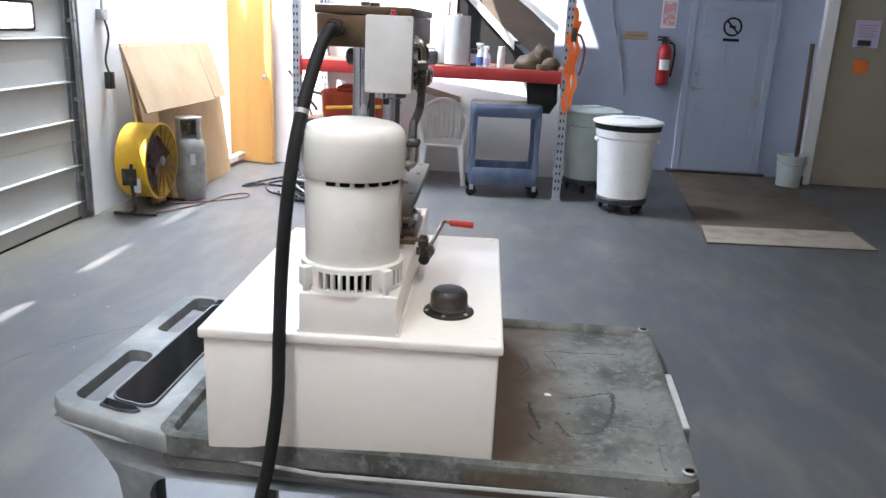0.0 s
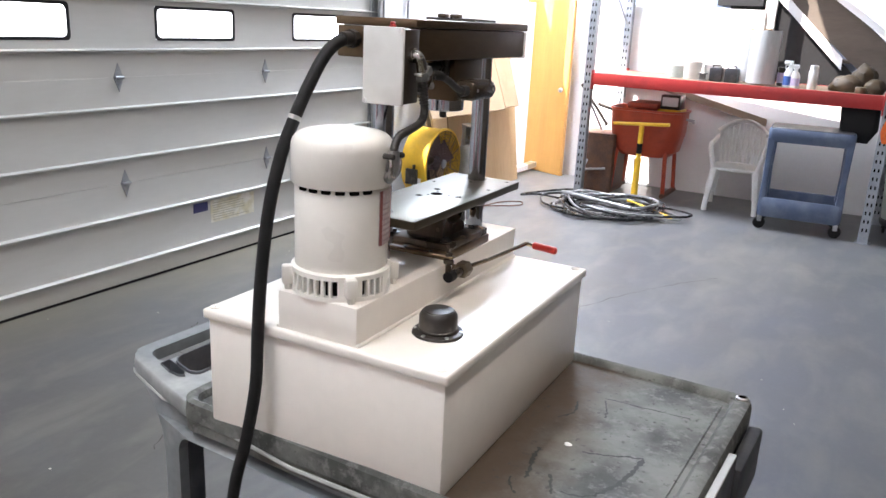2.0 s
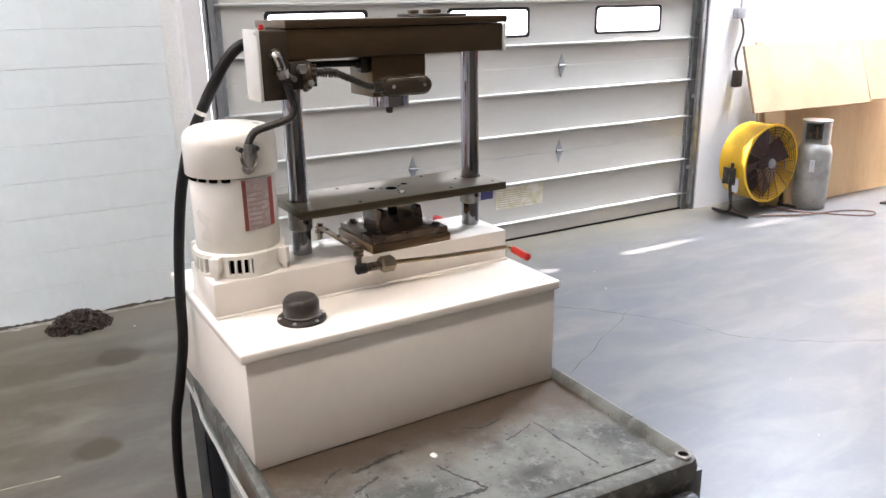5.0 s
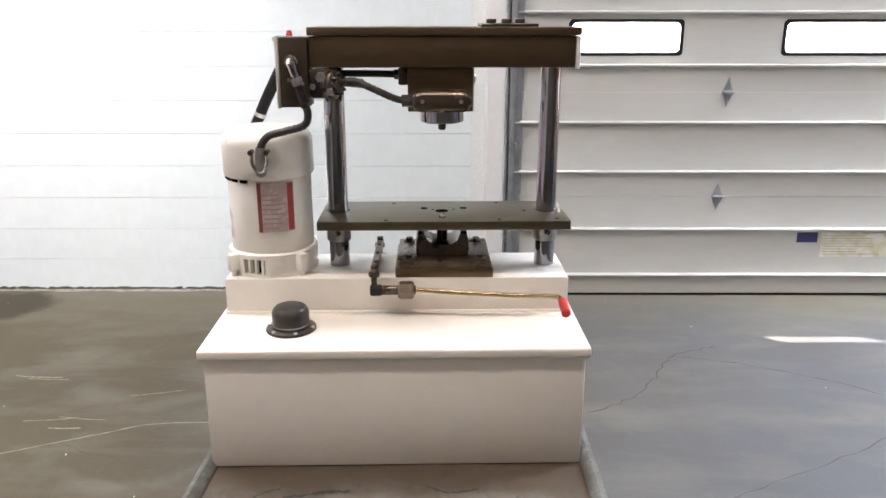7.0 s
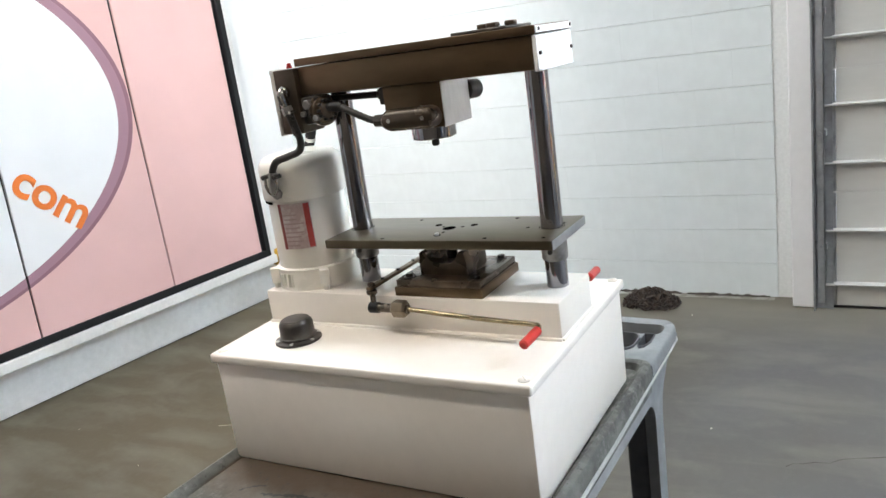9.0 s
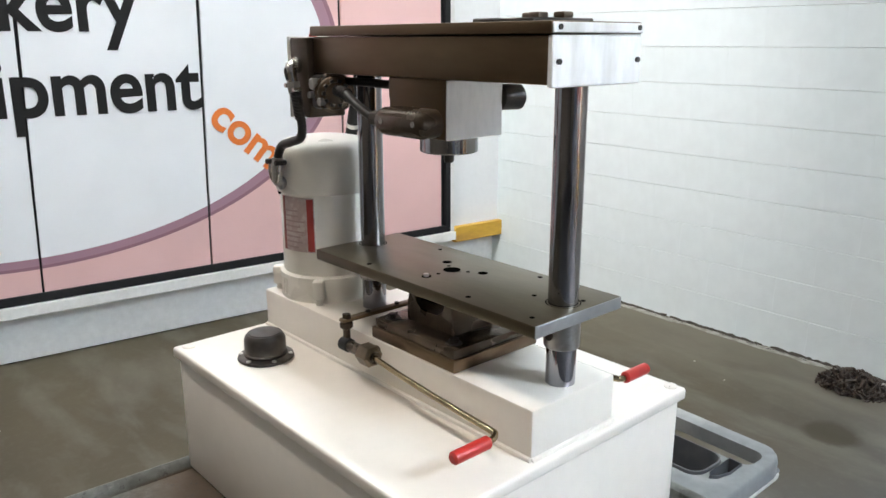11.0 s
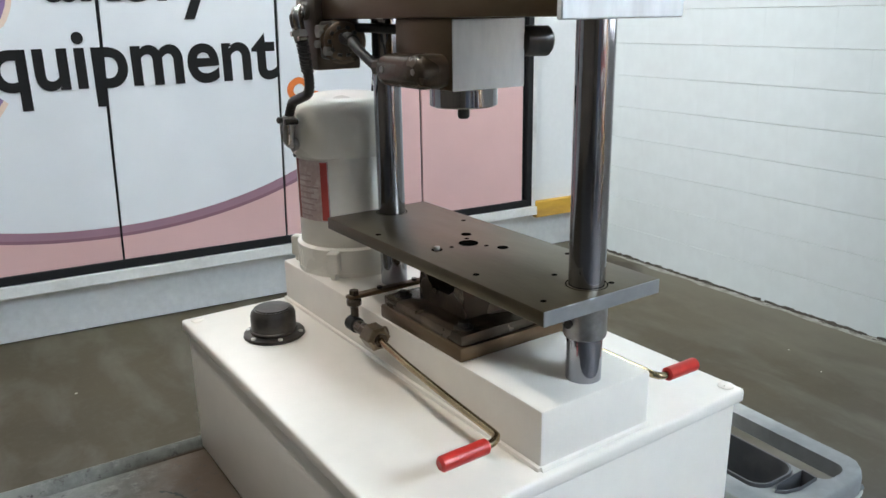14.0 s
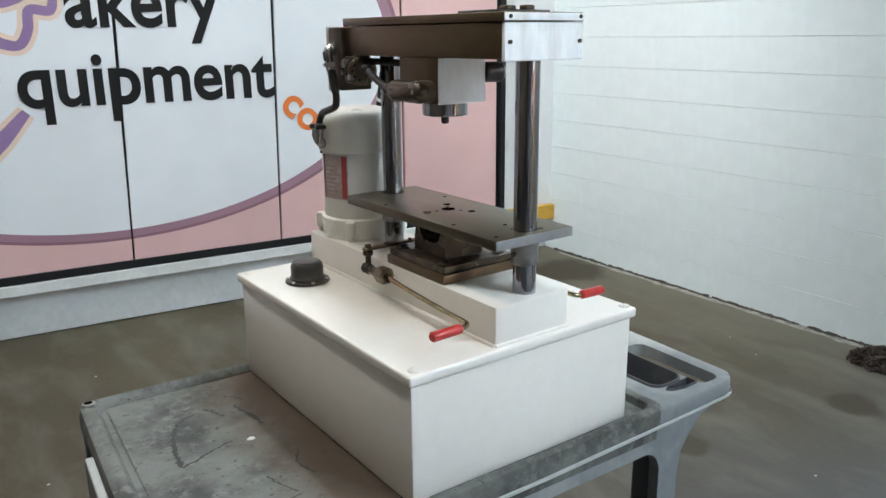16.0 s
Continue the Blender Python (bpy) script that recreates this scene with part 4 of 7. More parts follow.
part("saddle", bm, M_ZINC, clampc, "bright zinc saddle")
for sy in (-0.272, -0.242):
    bm = B()
    rod(bm, (0.086, sy, 0.570), (0.107, sy, 0.570), 0.0052, 8, bevel=0.001)
    part("clamp_screw", bm, M_DARK, clampc)
bm = B()
lathe(bm, [(0.009, 0.0), (0.0125, 0.001), (0.0125, 0.005), (0.009, 0.006)], 8, pose(0.086, -0.257, 0.532, 0, 90))
part("gland_nut", bm, M_FITTING, clampc)
# junction under the beam, spring sleeve and conduits to the cylinder block
bm = B()
box(bm, 0.036, 0.082, -0.158, -0.116, 0.668, 0.722, 0.006, 2)
jn = part("junction", bm, M_DARK, press, "black cast junction under the beam")
J = Matrix.Translation((0.062, -0.120, 0.694)) @ Euler((radians(-90), 0, radians(-24))).to_matrix().to_4x4()
bm = B()
lathe(bm, [(0.030, -0.006), (0.032, -0.004), (0.032, 0.003), (0.0295, 0.005), (0.0275, 0.005), (0.0275, 0.009), (0.0250, 0.012), (0.017, 0.0135), (0.017, 0.020), (0.012, 0.022)], 28, J)
hubj = part("gland", bm, M_BLOCK, jn, "round ribbed gland")
bm = B()
box(bm, -0.0024, 0.0024, -0.003, 0.003, 0.0, 0.016, 0.001, 1)
rib_me = mesh("rib", bm, M_DARK, True)
for k in range(10):
    piece("rib", rib_me, hubj, J @ Matrix.Rotation(2 * math.pi * k / 10, 4, "Z") @ Matrix.Translation((0.0195, 0, 0.006)))
for p, q, r in (((0.080, -0.136, 0.708), (0.094, -0.136, 0.708), 0.010), ((0.080, -0.120, 0.681), (0.092, -0.120, 0.681), 0.007), ((0.078, -0.152, 0.690), (0.090, -0.152, 0.690), 0.006)):
    bm = B()
    rod(bm, p, q, r, 6, bevel=0.0015)
    part("fitting", bm, M_FITTING, jn)
pts = [(0.068, -0.104, 0.697), (0.076, -0.075, 0.700), (0.082, -0.040, 0.686), (0.082, -0.002, 0.669), (0.082, 0.020, 0.664)]
bm = B()
tube(bm, pts, 0.0072, 14, 8, 0.13, 0.006)
part("conduit", bm, M_CONDUIT, press, "grey ribbed flexible conduit")
bm = B()
for k in range(8):
    c = Vector((0.070, -0.098, 0.6985)).lerp(Vector((0.0785, -0.060, 0.6955)), k / 7)
    lathe(bm, [(0.0072, -0.0016), (0.0090, -0.0009), (0.0090, 0.0009), (0.0072, 0.0016)], 14, Matrix.Translation(c) @ Euler((radians(-88), 0, radians(-14))).to_matrix().to_4x4())
part("spring_sleeve", bm, M_CONDUIT, jn, "dark coiled spring sleeve")
bm = B()
tube(bm, [(0.046, -0.116, 0.712), (0.042, -0.06, 0.7115), (0.036, 0.012, 0.7095)], 0.0066, 12)
part("hose", bm, M_RUBBER, press, "black straight hydraulic hose")
bm = B()
rod(bm, (0.036, -0.002, 0.7095), (0.035, 0.012, 0.7095), 0.0105, 6, bevel=0.001)
box(bm, 0.018, 0.050, 0.006, 0.0255, 0.690, 0.7225, 0.003, 2)
part("hose_fitting", bm, M_DARK, press, "black hose fitting")
# valve block below the beam
bm = B()
box(bm, -0.046, 0.062, 0.024, 0.148, 0.641, 0.7245, 0.002, 2)
blk = part("cylinder_block", bm, M_STEEL_BROWN, press, "brown steel cylinder block")
# north face of the block, whitened as the lit side
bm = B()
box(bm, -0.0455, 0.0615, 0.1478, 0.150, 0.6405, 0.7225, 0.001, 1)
part("block_face", bm, M_MILLED_NORTHLIT, blk, "milled block face, whitened for north light")
bm = B()
o = [(y, z) for y, z in rounded(0.114, 0.040, 0.0195, 8, 0.088, 0.663)]
loft(bm, [[(0.062, y, z) for y, z in o], [(0.088, y, z) for y, z in o], [(0.096, 0.088 + (y - 0.088) * 0.97, 0.663 + (z - 0.663) * 0.86) for y, z in o], [(0.100, 0.088 + (y - 0.088) * 0.88, 0.663 + (z - 0.663) * 0.55) for y, z in o]])
ov = part("conduit_body", bm, M_BLOCK, press, "dark oval conduit body")
for y in (0.052, 0.124):
    bm = B()
    rod(bm, (0.0985, y, 0.664), (0.101, y, 0.664), 0.004, 8)
    part("cover_screw", bm, M_FITTING, ov)
bm = B()
rod(bm, (0.082, 0.013, 0.664), (0.082, 0.033, 0.664), 0.0115, 8)
part("lock_nut", bm, M_DARK, ov)
bm = B()
lathe(bm, [(0.040, 0.615), (0.043, 0.617), (0.043, 0.639), (0.041, 0.641)], 36, Matrix.Translation((0.004, 0.09, 0)))
part("flange", bm, M_CHROME, blk, "bright turned flange")
bm = B()
lathe(bm, [(0.006, 0.599), (0.0078, 0.602), (0.0078, 0.616)], 16, Matrix.Translation((0.004, 0.09, 0)))
part("ram_tip", bm, M_DARK, blk)
bm = B()
rod(bm, (-0.046, 0.138, 0.695), (-0.088, 0.145, 0.694), 0.019, 18, bevel=0.004)
part("plug", bm, M_DARK, blk)
# lower bearing block
bm = B()
box(bm, -0.090, 0.084, -0.005, 0.191, 0.3135, 0.3325, 0.0025, 2)
base = part("base_plate", bm, M_STEEL_BROWN, press, "oily brown steel base plate")
bm = B()
box(bm, -0.086, 0.080, -0.001, 0.187, 0.3318, 0.347, 0.0025, 2)
upper = part("upper_plate", bm, M_BLOCK, base, "oily dark steel upper plate")
bm = B()
lathe(bm, [(0.0125, 0.0), (0.0125, 0.0016), (0.0085, 0.0018)], 18)
rod(bm, (0, 0, 0.001), (0, 0, 0.0085), 0.0078, 6, bevel=0.001)
bolt_me = mesh("bolt", bm, M_DARK, True)
for x in (-0.066, 0.061):
    for y in (0.021, 0.165):
        piece("bolt", bolt_me, base, pose(x, y, 0.3468, 0, 0, 300 * x + 200 * y))
bm = B()
yoke = [(0.036, 0.346), (0.144, 0.346), (0.144, 0.374), (0.140, 0.393), (0.127, 0.393), (0.121, 0.380), (0.108, 0.371), (0.072, 0.371), (0.059, 0.380), (0.053, 0.393), (0.040, 0.393), (0.036, 0.374)]
loft(bm, [[(x, 0.09 + (y - 0.09) * k, 0.346 + (z - 0.346) * k) for y, z in yoke] for x, k in ((-0.044, 0.97), (-0.041, 1.0), (0.041, 1.0), (0.044, 0.97))])
part("bearing_cup", bm, M_BLOCK, base, "dark cast steel bearing yoke")
bm = B()
lathe(bm, [(0.011, 0.366), (0.011, 0.398), (0.020, 0.405), (0.034, 0.412)], 22, Matrix.Translation((0.0, 0.09, 0)))
part("screw_stub", bm, M_DARK, base)
# breather cap
bm = B()
T2 = Matrix.Translation((0.168, -0.202, 0.005))
lathe(bm, [(0.046, 0.235), (0.048, 0.237), (0.047, 0.241), (0.040, 0.243)], 40, T2)
br = part("breather_flange", bm, M_DARK, press, "dark metal breather flange")
bm = B()
pr = [(0.036, 0.242), (0.0370, 0.244), (0.0370, 0.2475), (0.0352, 0.249), (0.0350, 0.272), (0.0325, 0.2775), (0.0290, 0.2815), (0.0275, 0.2812), (0.0265, 0.2830), (0.014, 0.2845), (0.002, 0.2848)]
lathe(bm, pr, 40, T2)
part("breather_cap", bm, M_DARK, br, "dark domed breather cap")
bm = B()
lathe(bm, [(0.004, 0), (0.004, 0.002), (0.002, 0.003)], 8)
bs = mesh("screw", bm, M_SCREW, True)
for k in range(6):
    a = radians(60 * k + 20)
    piece("screw", bs, br, T2 @ Matrix.Translation((0.0425 * math.cos(a), 0.0425 * math.sin(a), 0.2415)))
M_LEVER = material("polished bronze rod", (0.40, 0.31, 0.19), 0.2, 1.0, (0.26, 0.19, 0.11), 20, (0.4, 0.7), 0.06, 80, 0.04, 150)
# two lever valves, one on each side of the pedestal
for sx in (1, -1):
    X = lambda v: v * sx if sx > 0 else -v + 0.003
    bm = B()
    rod(bm, (X(0.107), -0.032, 0.296), (X(0.107), 0.036, 0.296), 0.0095, 14)
    rod(bm, (X(0.085), 0.012, 0.296), (X(0.107), 0.012, 0.296), 0.009, 10)
    lev = part("lever_valve", bm, M_BLOCK, press, "small steel valve with a cranked lever")
    bm = B()
    rod(bm, (X(0.107), -0.054, 0.296), (X(0.107), -0.031, 0.296), 0.0115, 14, bevel=0.002)
    part("end_cap", bm, M_RUBBER, lev)
    bm = B()
    rod(bm, (X(0.107), 0.001, 0.296), (X(0.107), 0.033, 0.296), 0.018, 6, bevel=0.004)
    part("hex_nut", bm, M_BRASS, lev, "dull brass hexagon nut")
    bm = B()
    tube(bm, [(X(0.108), 0.03, 0.297), (X(0.116), 0.12, 0.293), (X(0.122), 0.24, 0.2885), (X(0.125), 0.306, 0.287), (X(0.128), 0.317, 0.286), (X(0.136), 0.321, 0.284), (X(0.150), 0.3215, 0.283)], 0.0048, 10, 6)
    part("lever", bm, M_LEVER, lev, "polished bronze lever rod")
    bm = B()
    rod(bm, (X(0.142), 0.322, 0.284), (X(0.203), 0.319, 0.281), 0.0088, 14, bevel=0.003)
    part("grip", bm, M_RED, lev, "red vinyl grip")
    bm = B()
    rod(bm, (X(0.104), -0.046, 0.296), (X(0.104), -0.046, 0.330), 0.006, 10)
    rod(bm, (X(0.104), -0.046, 0.322), (X(0.104), -0.046, 0.334), 0.011, 14, bevel=0.003)
    rod(bm, (X(0.104), -0.045, 0.333), (X(0.104), -0.045, 0.347), 0.0075, 6, bevel=0.001)
    part("pivot_post", bm, M_BLOCK, lev, "dark pivot post")
# flat bar that couples the two valves
bm = B()
box(bm, -0.112, 0.115, -0.0525, -0.0375, 0.334, 0.3405, 0.002, 1)
bar = part("coupling_bar", bm, M_STEEL_BROWN, press, "oily steel bar coupling the two valves")
for x in (-0.060, 0.002, 0.062):
    bm = B()
    rod(bm, (x, -0.045, 0.340), (x, -0.045, 0.344), 0.004, 8)
    part("set_screw", bm, M_DARK, bar)

# ---------------------------------------------------------------- the utility cart
CART = pose(0, 0, 0)
cart = thing("utility_cart", CART, "dusty grey moulded plastic utility cart under the press", "cart")
Z = 0.904
bm = B()
# deck: a shallow tray with a raised rim
ox0, ox1, oy0, oy1 = -0.62, 0.392, 1.105, 1.897


def ring_outline(w0, w1, d0, d1, r, z):
    return [(x, y, z) for x, y in rounded(w1 - w0, d1 - d0, r, 6, (w0 + w1) / 2, (d0 + d1) / 2)]


loft(bm, [ring_outline(ox0, ox1, oy0, oy1, 0.036, Z - 0.050), ring_outline(ox0, ox1, oy0, oy1, 0.036, Z - 0.03), ring_outline(ox0 - 0.004, ox1 + 0.004, oy0 - 0.004, oy1 + 0.004, 0.038, Z - 0.026),
          ring_outline(ox0 - 0.004, ox1 + 0.004, oy0 - 0.004, oy1 + 0.004, 0.038, Z - 0.004), ring_outline(ox0, ox1, oy0, oy1, 0.036, Z + 0.012), ring_outline(ox0 + 0.012, ox1 - 0.012, oy0 + 0.012, oy1 - 0.012, 0.028, Z + 0.017),
          ring_outline(ox0 + 0.024, ox1 - 0.030, oy0 + 0.022, oy1 - 0.022, 0.024, Z + 0.013), ring_outline(ox0 + 0.030, ox1 - 0.040, oy0 + 0.030, oy1 - 0.030, 0.022, Z - 0.0015)], cap0=True, cap1=True)
deck = part("deck", bm, M_CARTTOP, cart, "scuffed grey deck with pale dust")
# moulded line on the deck, old scorch marks and a paint chip
bm = B()
box(bm, 0.335, 0.340, 1.17, 1.83, Z - 0.002, Z + 0.0015, 0.0007, 1)
part("moulded_rib", bm, M_CARTTOP, deck)


def mark(pts, w, seed, mat, z=Z - 0.0006):
    rng = random.Random(seed)
    path = smooth_path([(x, y, 0) for x, y in pts], 9)
    bm = B()
    prev = None
    for i, p in enumerate(path):
        d = (path[min(i + 1, len(path) - 1)] - path[max(i - 1, 0)]).normalized()
        q = Vector((-d.y, d.x, 0)) * w * rng.uniform(0.25, 1.0)
        c = p + Vector((rng.uniform(-0.002, 0.002), rng.uniform(-0.002, 0.002), 0))
        pair = (bm.verts.new((c.x + q.x, c.y + q.y, z)), bm.verts.new((c.x - q.x, c.y - q.y, z)))
        if prev:
            bm.faces.new((prev[0], pair[0], pair[1], prev[1]))
        prev = pair
    part("scorch_mark", bm, mat, deck, smooth=False)


for k, (pts, w) in enumerate((([(0.226, 1.309), (0.246, 1.352), (0.262, 1.425), (0.264, 1.490)], 0.007), ([(0.266, 1.492), (0.233, 1.480), (0.199, 1.462), (0.155, 1.446)], 0.004), ([(0.231, 1.313), (0.206, 1.292), (0.170, 1.286)], 0.0035),
                              ([(0.158, 1.270), (0.145, 1.300), (0.132, 1.333)], 0.005), ([(0.098, 1.290), (0.090, 1.330), (0.080, 1.372), (0.077, 1.415)], 0.007), ([(0.117, 1.711), (0.20, 1.716), (0.298, 1.726)], 0.0032), ([(0.146, 1.617), (0.135, 1.66), (0.12, 1.70)], 0.003),
                              ([(0.06, 1.56), (0.08, 1.60), (0.07, 1.66)], 0.004), ([(0.102, 1.233), (0.085, 1.25), (0.07, 1.28)], 0.004))):
    mark(pts, w * 0.95, 40 + k, M_SCORCH)
bm = B()
bmesh.ops.create_icosphere(bm, subdivisions=2, radius=0.009)
for v in bm.verts:
    v.co = Vector((v.co.x * (1 + 0.5 * noise.noise(v.co * 90)) + 0.119, v.co.y * 0.8 + 1.460, max(0.0, v.co.z) * 0.3 + Z - 0.0015))
part("paint_chip", bm, M_LEDGE, deck, "pale paint chip")

# handle end: a moulded plate with two hand slots, an open tool pocket and small corner cups
# edge tone paler than the rest of the cart plastic
M_LIP = material("pale plastic edge", (0.40, 0.40, 0.375), 0.5, 0, (0.33, 0.33, 0.31), 8, (0.45, 0.7), 0.08, 50, 0.15, 90)


def holed_plate(bm, outer, holes, z1, z0, skirt):
    """A flat moulding: outline with holes, its outer edge rolled down into a skirt."""
    top, edges = [], []
    for loop in [outer] + holes:
        vs = [bm.verts.new((x, y, z1)) for x, y in loop]
        top.append(vs)
        edges += [bm.edges.new((vs[i], vs[(i + 1) % len(vs)])) for i in range(len(vs))]
    bmesh.ops.triangle_fill(bm, use_beauty=True, use_dissolve=False, edges=edges)
    cx, cy = (sum(v[i] for v in outer) / len(outer) for i in (0, 1))
    for k, vs in enumerate(top):
        steps = [(0.004, z1 - 0.003), (0.006, z1 - 0.010), (0.006, skirt + 0.004), (0.003, skirt), (-0.004, skirt)] if k == 0 else [(0, z0)]
        for out, z in steps:
            nxt = []
            for v in vs:
                d = Vector((v.co.x - cx, v.co.y - cy, 0))
                base = top[0][vs.index(v)].co if k == 0 else v.co
                d = Vector((math.copysign(out, base.x - cx) if abs(base.x - cx) > 0.06 else 0, math.copysign(out, base.y - cy) if abs(base.y - cy) > 0.25 else 0, 0))
                nxt.append(bm.verts.new((base.x + d.x, base.y + d.y, z)))
            for i in range(len(vs)):
                j = (i + 1) % len(vs)
                bm.faces.new((vs[i], vs[j], nxt[j], nxt[i]))
            vs = nxt
    bmesh.ops.recalc_face_normals(bm, faces=bm.faces)
    return bm


def corner_arc(x, y, r, a0, n=6):
    return [(x + r * math.cos(radians(a0 + 90 * k / n)), y + r * math.sin(radians(a0 + 90 * k / n))) for k in range(n + 1)]


outer = [(-0.600, oy0 + 0.002)] + [(-0.600, oy1 - 0.002)] + [(-0.70, oy1 - 0.002)] + corner_arc(-0.822, oy1 - 0.052, 0.050, 90) + corner_arc(-0.822, oy0 + 0.052, 0.050, 180) + [(-0.70, oy0 + 0.002)]
slot_s = rounded(0.066, 0.290, 0.024, 5, -0.803, 1.2965)
slot_n = rounded(0.066, 0.290, 0.024, 5, -0.803, 1.7265)
pocket = rounded(0.096, 0.640, 0.030, 6, -0.7120, 1.502)
cup_s = [(-0.764, 1.173), (-0.692, 1.170), (-0.680, 1.162), (-0.690, 1.150), (-0.72, 1.142), (-0.762, 1.144)]
cup_n = [(x, oy0 + oy1 - y) for x, y in cup_s][::-1]
bm = B()
holed_plate(bm, outer, [slot_s, slot_n, pocket, cup_s, cup_n], Z + 0.012, Z - 0.016, Z - 0.026)
part("handle", bm, M_CART, cart, "worn grey push handle with two slots")
bm = B()
lip = [Vector((x - (0.005 if x < -0.7 else 0), y + math.copysign(0.005, y - 1.5), Z - 0.024)) for x, y in outer[2:]]
tube(bm, [Vector((0.30, oy1 + 0.006, Z - 0.028)), Vector((-0.30, oy1 + 0.006, Z - 0.027))] + [tuple(p) for p in lip] + [Vector((-0.30, oy0 - 0.006, Z - 0.027)), Vector((0.30, oy0 - 0.006, Z - 0.028))], 0.0042, 6, 1)
part("lip", bm, M_LIP, cart, "pale lip round the rim")


M_BIN = material("slate moulded bin", (0.060, 0.063, 0.070), 0.5, 0, (0.11, 0.112, 0.115), 9, (0.5, 0.75), 0.08, 50, 0.15, 90)


def trough(name, hole, depth, label):
    bm = B()
    cx, cy = (sum(v[i] for v in hole) / len(hole) for i in (0, 1))
    ins = lambda k, z: [(cx + (x - cx) * (1 - k / 0.05), cy + (y - cy) * (1 - k / 0.30 if len(hole) > 8 else 1 - k / 0.05), z) for x, y in hole]
    loft(bm, [ins(-0.003, Z - depth), ins(-0.003, Z + 0.0125), ins(-0.0015, Z + 0.0175), ins(0.0015, Z + 0.0175), ins(0.002, Z + 0.012), ins(0.006, Z - depth + 0.006)], cap0=True, cap1=True)
    return part(name, bm, M_BIN, cart, label)


trough("tool_pocket", pocket, 0.105, "open moulded tool pocket")
trough("corner_cup", cup_s, 0.07, "small corner cup")
trough("corner_cup", cup_n, 0.07, "small corner cup")
# side frames: apron, gusset to the handle and the legs in one moulding, arched inside
for y, dxl in ((oy0 + 0.001, -0.034), (oy1 - 0.029, 0.0)):
    X = lambda v: v + dxl
    top = [(ox1, Z - 0.010), (-0.62, Z - 0.010), (-0.850, Z - 0.010)]
    low = [(-0.858, Z - 0.020), (X(-0.80) * 0.5 - 0.40, Z - 0.028), (X(-0.740), Z - 0.044), (X(-0.700), Z - 0.074), (X(-0.678), Z - 0.104), (X(-0.670), Z - 0.150), (X(-0.666), 0.20), (X(-0.606), 0.20), (X(-0.606), Z - 0.122)]
    for k in range(1, 7):
        a = radians(180 - 15 * k)
        low.append((X(-0.556) + 0.048 * math.cos(a), Z - 0.124 + 0.046 * math.sin(a)))
    low.append((-0.1, Z - 0.076))
    for k in range(0, 7):
        a = radians(90 - 15 * k)
        low.append((0.280 + 0.040 * math.cos(a), Z - 0.118 + 0.042 * math.sin(a)))
    low += [(0.320, 0.20), (0.388, 0.20), (ox1, Z - 0.15)]
    o = top + low
    bm = B()
    loft(bm, [[(x, y, z) for x, z in o], [(x, y + 0.028, z) for x, z in o]])
    part("side_frame", bm, M_CART, cart, "pale worn side frame and legs", smooth=False)
# inner sides of the legs made black to stand for their shade
for x0, x1, d in ((-0.634, -0.606, 0), (0.324, 0.384, 0)):
    for y0, y1, e in ((oy0 + 0.029, oy0 + 0.085, -0.034), (oy1 - 0.085, oy1 - 0.029, 0.0)):
        e = e if x0 < 0 else 0
        bm = B()
        loft(bm, [[(x + e, y, z) for x, y in rounded(x1 - x0, y1 - y0, 0.012, 4, (x0 + x1) / 2, (y0 + y1) / 2)] for z in (0.18, Z - 0.09)])
        part("inner_leg", bm, M_CHARCOAL, cart, "inner leg side, blackened for the shade there")
bm = B()
loft(bm, [ring_outline(-0.66, 0.40, 1.10, 1.90, 0.06, 0.13), ring_outline(-0.66, 0.40, 1.10, 1.90, 0.06, 0.235), ring_outline(-0.64, 0.38, 1.12, 1.88, 0.05, 0.24), ring_outline(-0.625, 0.365, 1.135, 1.865, 0.04, 0.19)])
part("lower_deck", bm, M_CHARCOAL, cart, "dark lower deck")
for x in (-0.55, 0.29):
    for y in (1.19, 1.81):
        bm = B()
        lathe(bm, [(0.035, -0.016), (0.058, -0.014), (0.0625, -0.008), (0.0625, 0.008), (0.058, 0.014), (0.035, 0.016)], 24, pose(x + 0.02, y, 0.0625, 90))
        wh = part("caster", bm, M_RUBBER, cart)
        bm = B()
        box(bm, x - 0.02, x + 0.03, y - 0.028, y - 0.020, 0.05, 0.135, 0.002, 1)
        box(bm, x - 0.02, x + 0.03, y + 0.020, y + 0.028, 0.05, 0.135, 0.002, 1)
        part("fork", bm, M_ALU, wh)
# east end: bumper plate with a bolt, dark corner sockets
for y in (oy0 + 0.03, oy1 - 0.035):
    bm = B()
    lathe(bm, [(0.014, Z + 0.014), (0.014, Z + 0.020), (0.010, Z + 0.022), (0.009, Z + 0.017)], 18, Matrix.Translation((ox1 - 0.018, y, 0)))
    sock = part("corner_socket", bm, M_FITTING, deck, "worn metal corner socket")
    bm = B()
    lathe(bm, [(0.0092, Z + 0.0205), (0.0088, Z + 0.0212), (0.001, Z + 0.0208)], 16, Matrix.Translation((ox1 - 0.018, y, 0)))
    part("hole", bm, M_BLACKHOLE, sock)
bm = B()
box(bm, ox1 + 0.005, ox1 + 0.022, 1.34, 1.625, Z - 0.14, Z - 0.004, 0.006, 2)
bump = part("bumper", bm, M_BIN, cart, "dark end bumper plate")
bm = B()
box(bm, ox1 + 0.006, ox1 + 0.0215, 1.345, 1.620, Z - 0.005, Z + 0.001, 0.002, 1)
part("edge_strip", bm, M_LIP, bump, "pale top edge")
bm = B()
box(bm, ox1 + 0.005, ox1 + 0.035, 1.628, 1.86, Z - 0.16, Z - 0.035, 0.01, 2)
part("bracket", bm, M_CHARCOAL, cart)


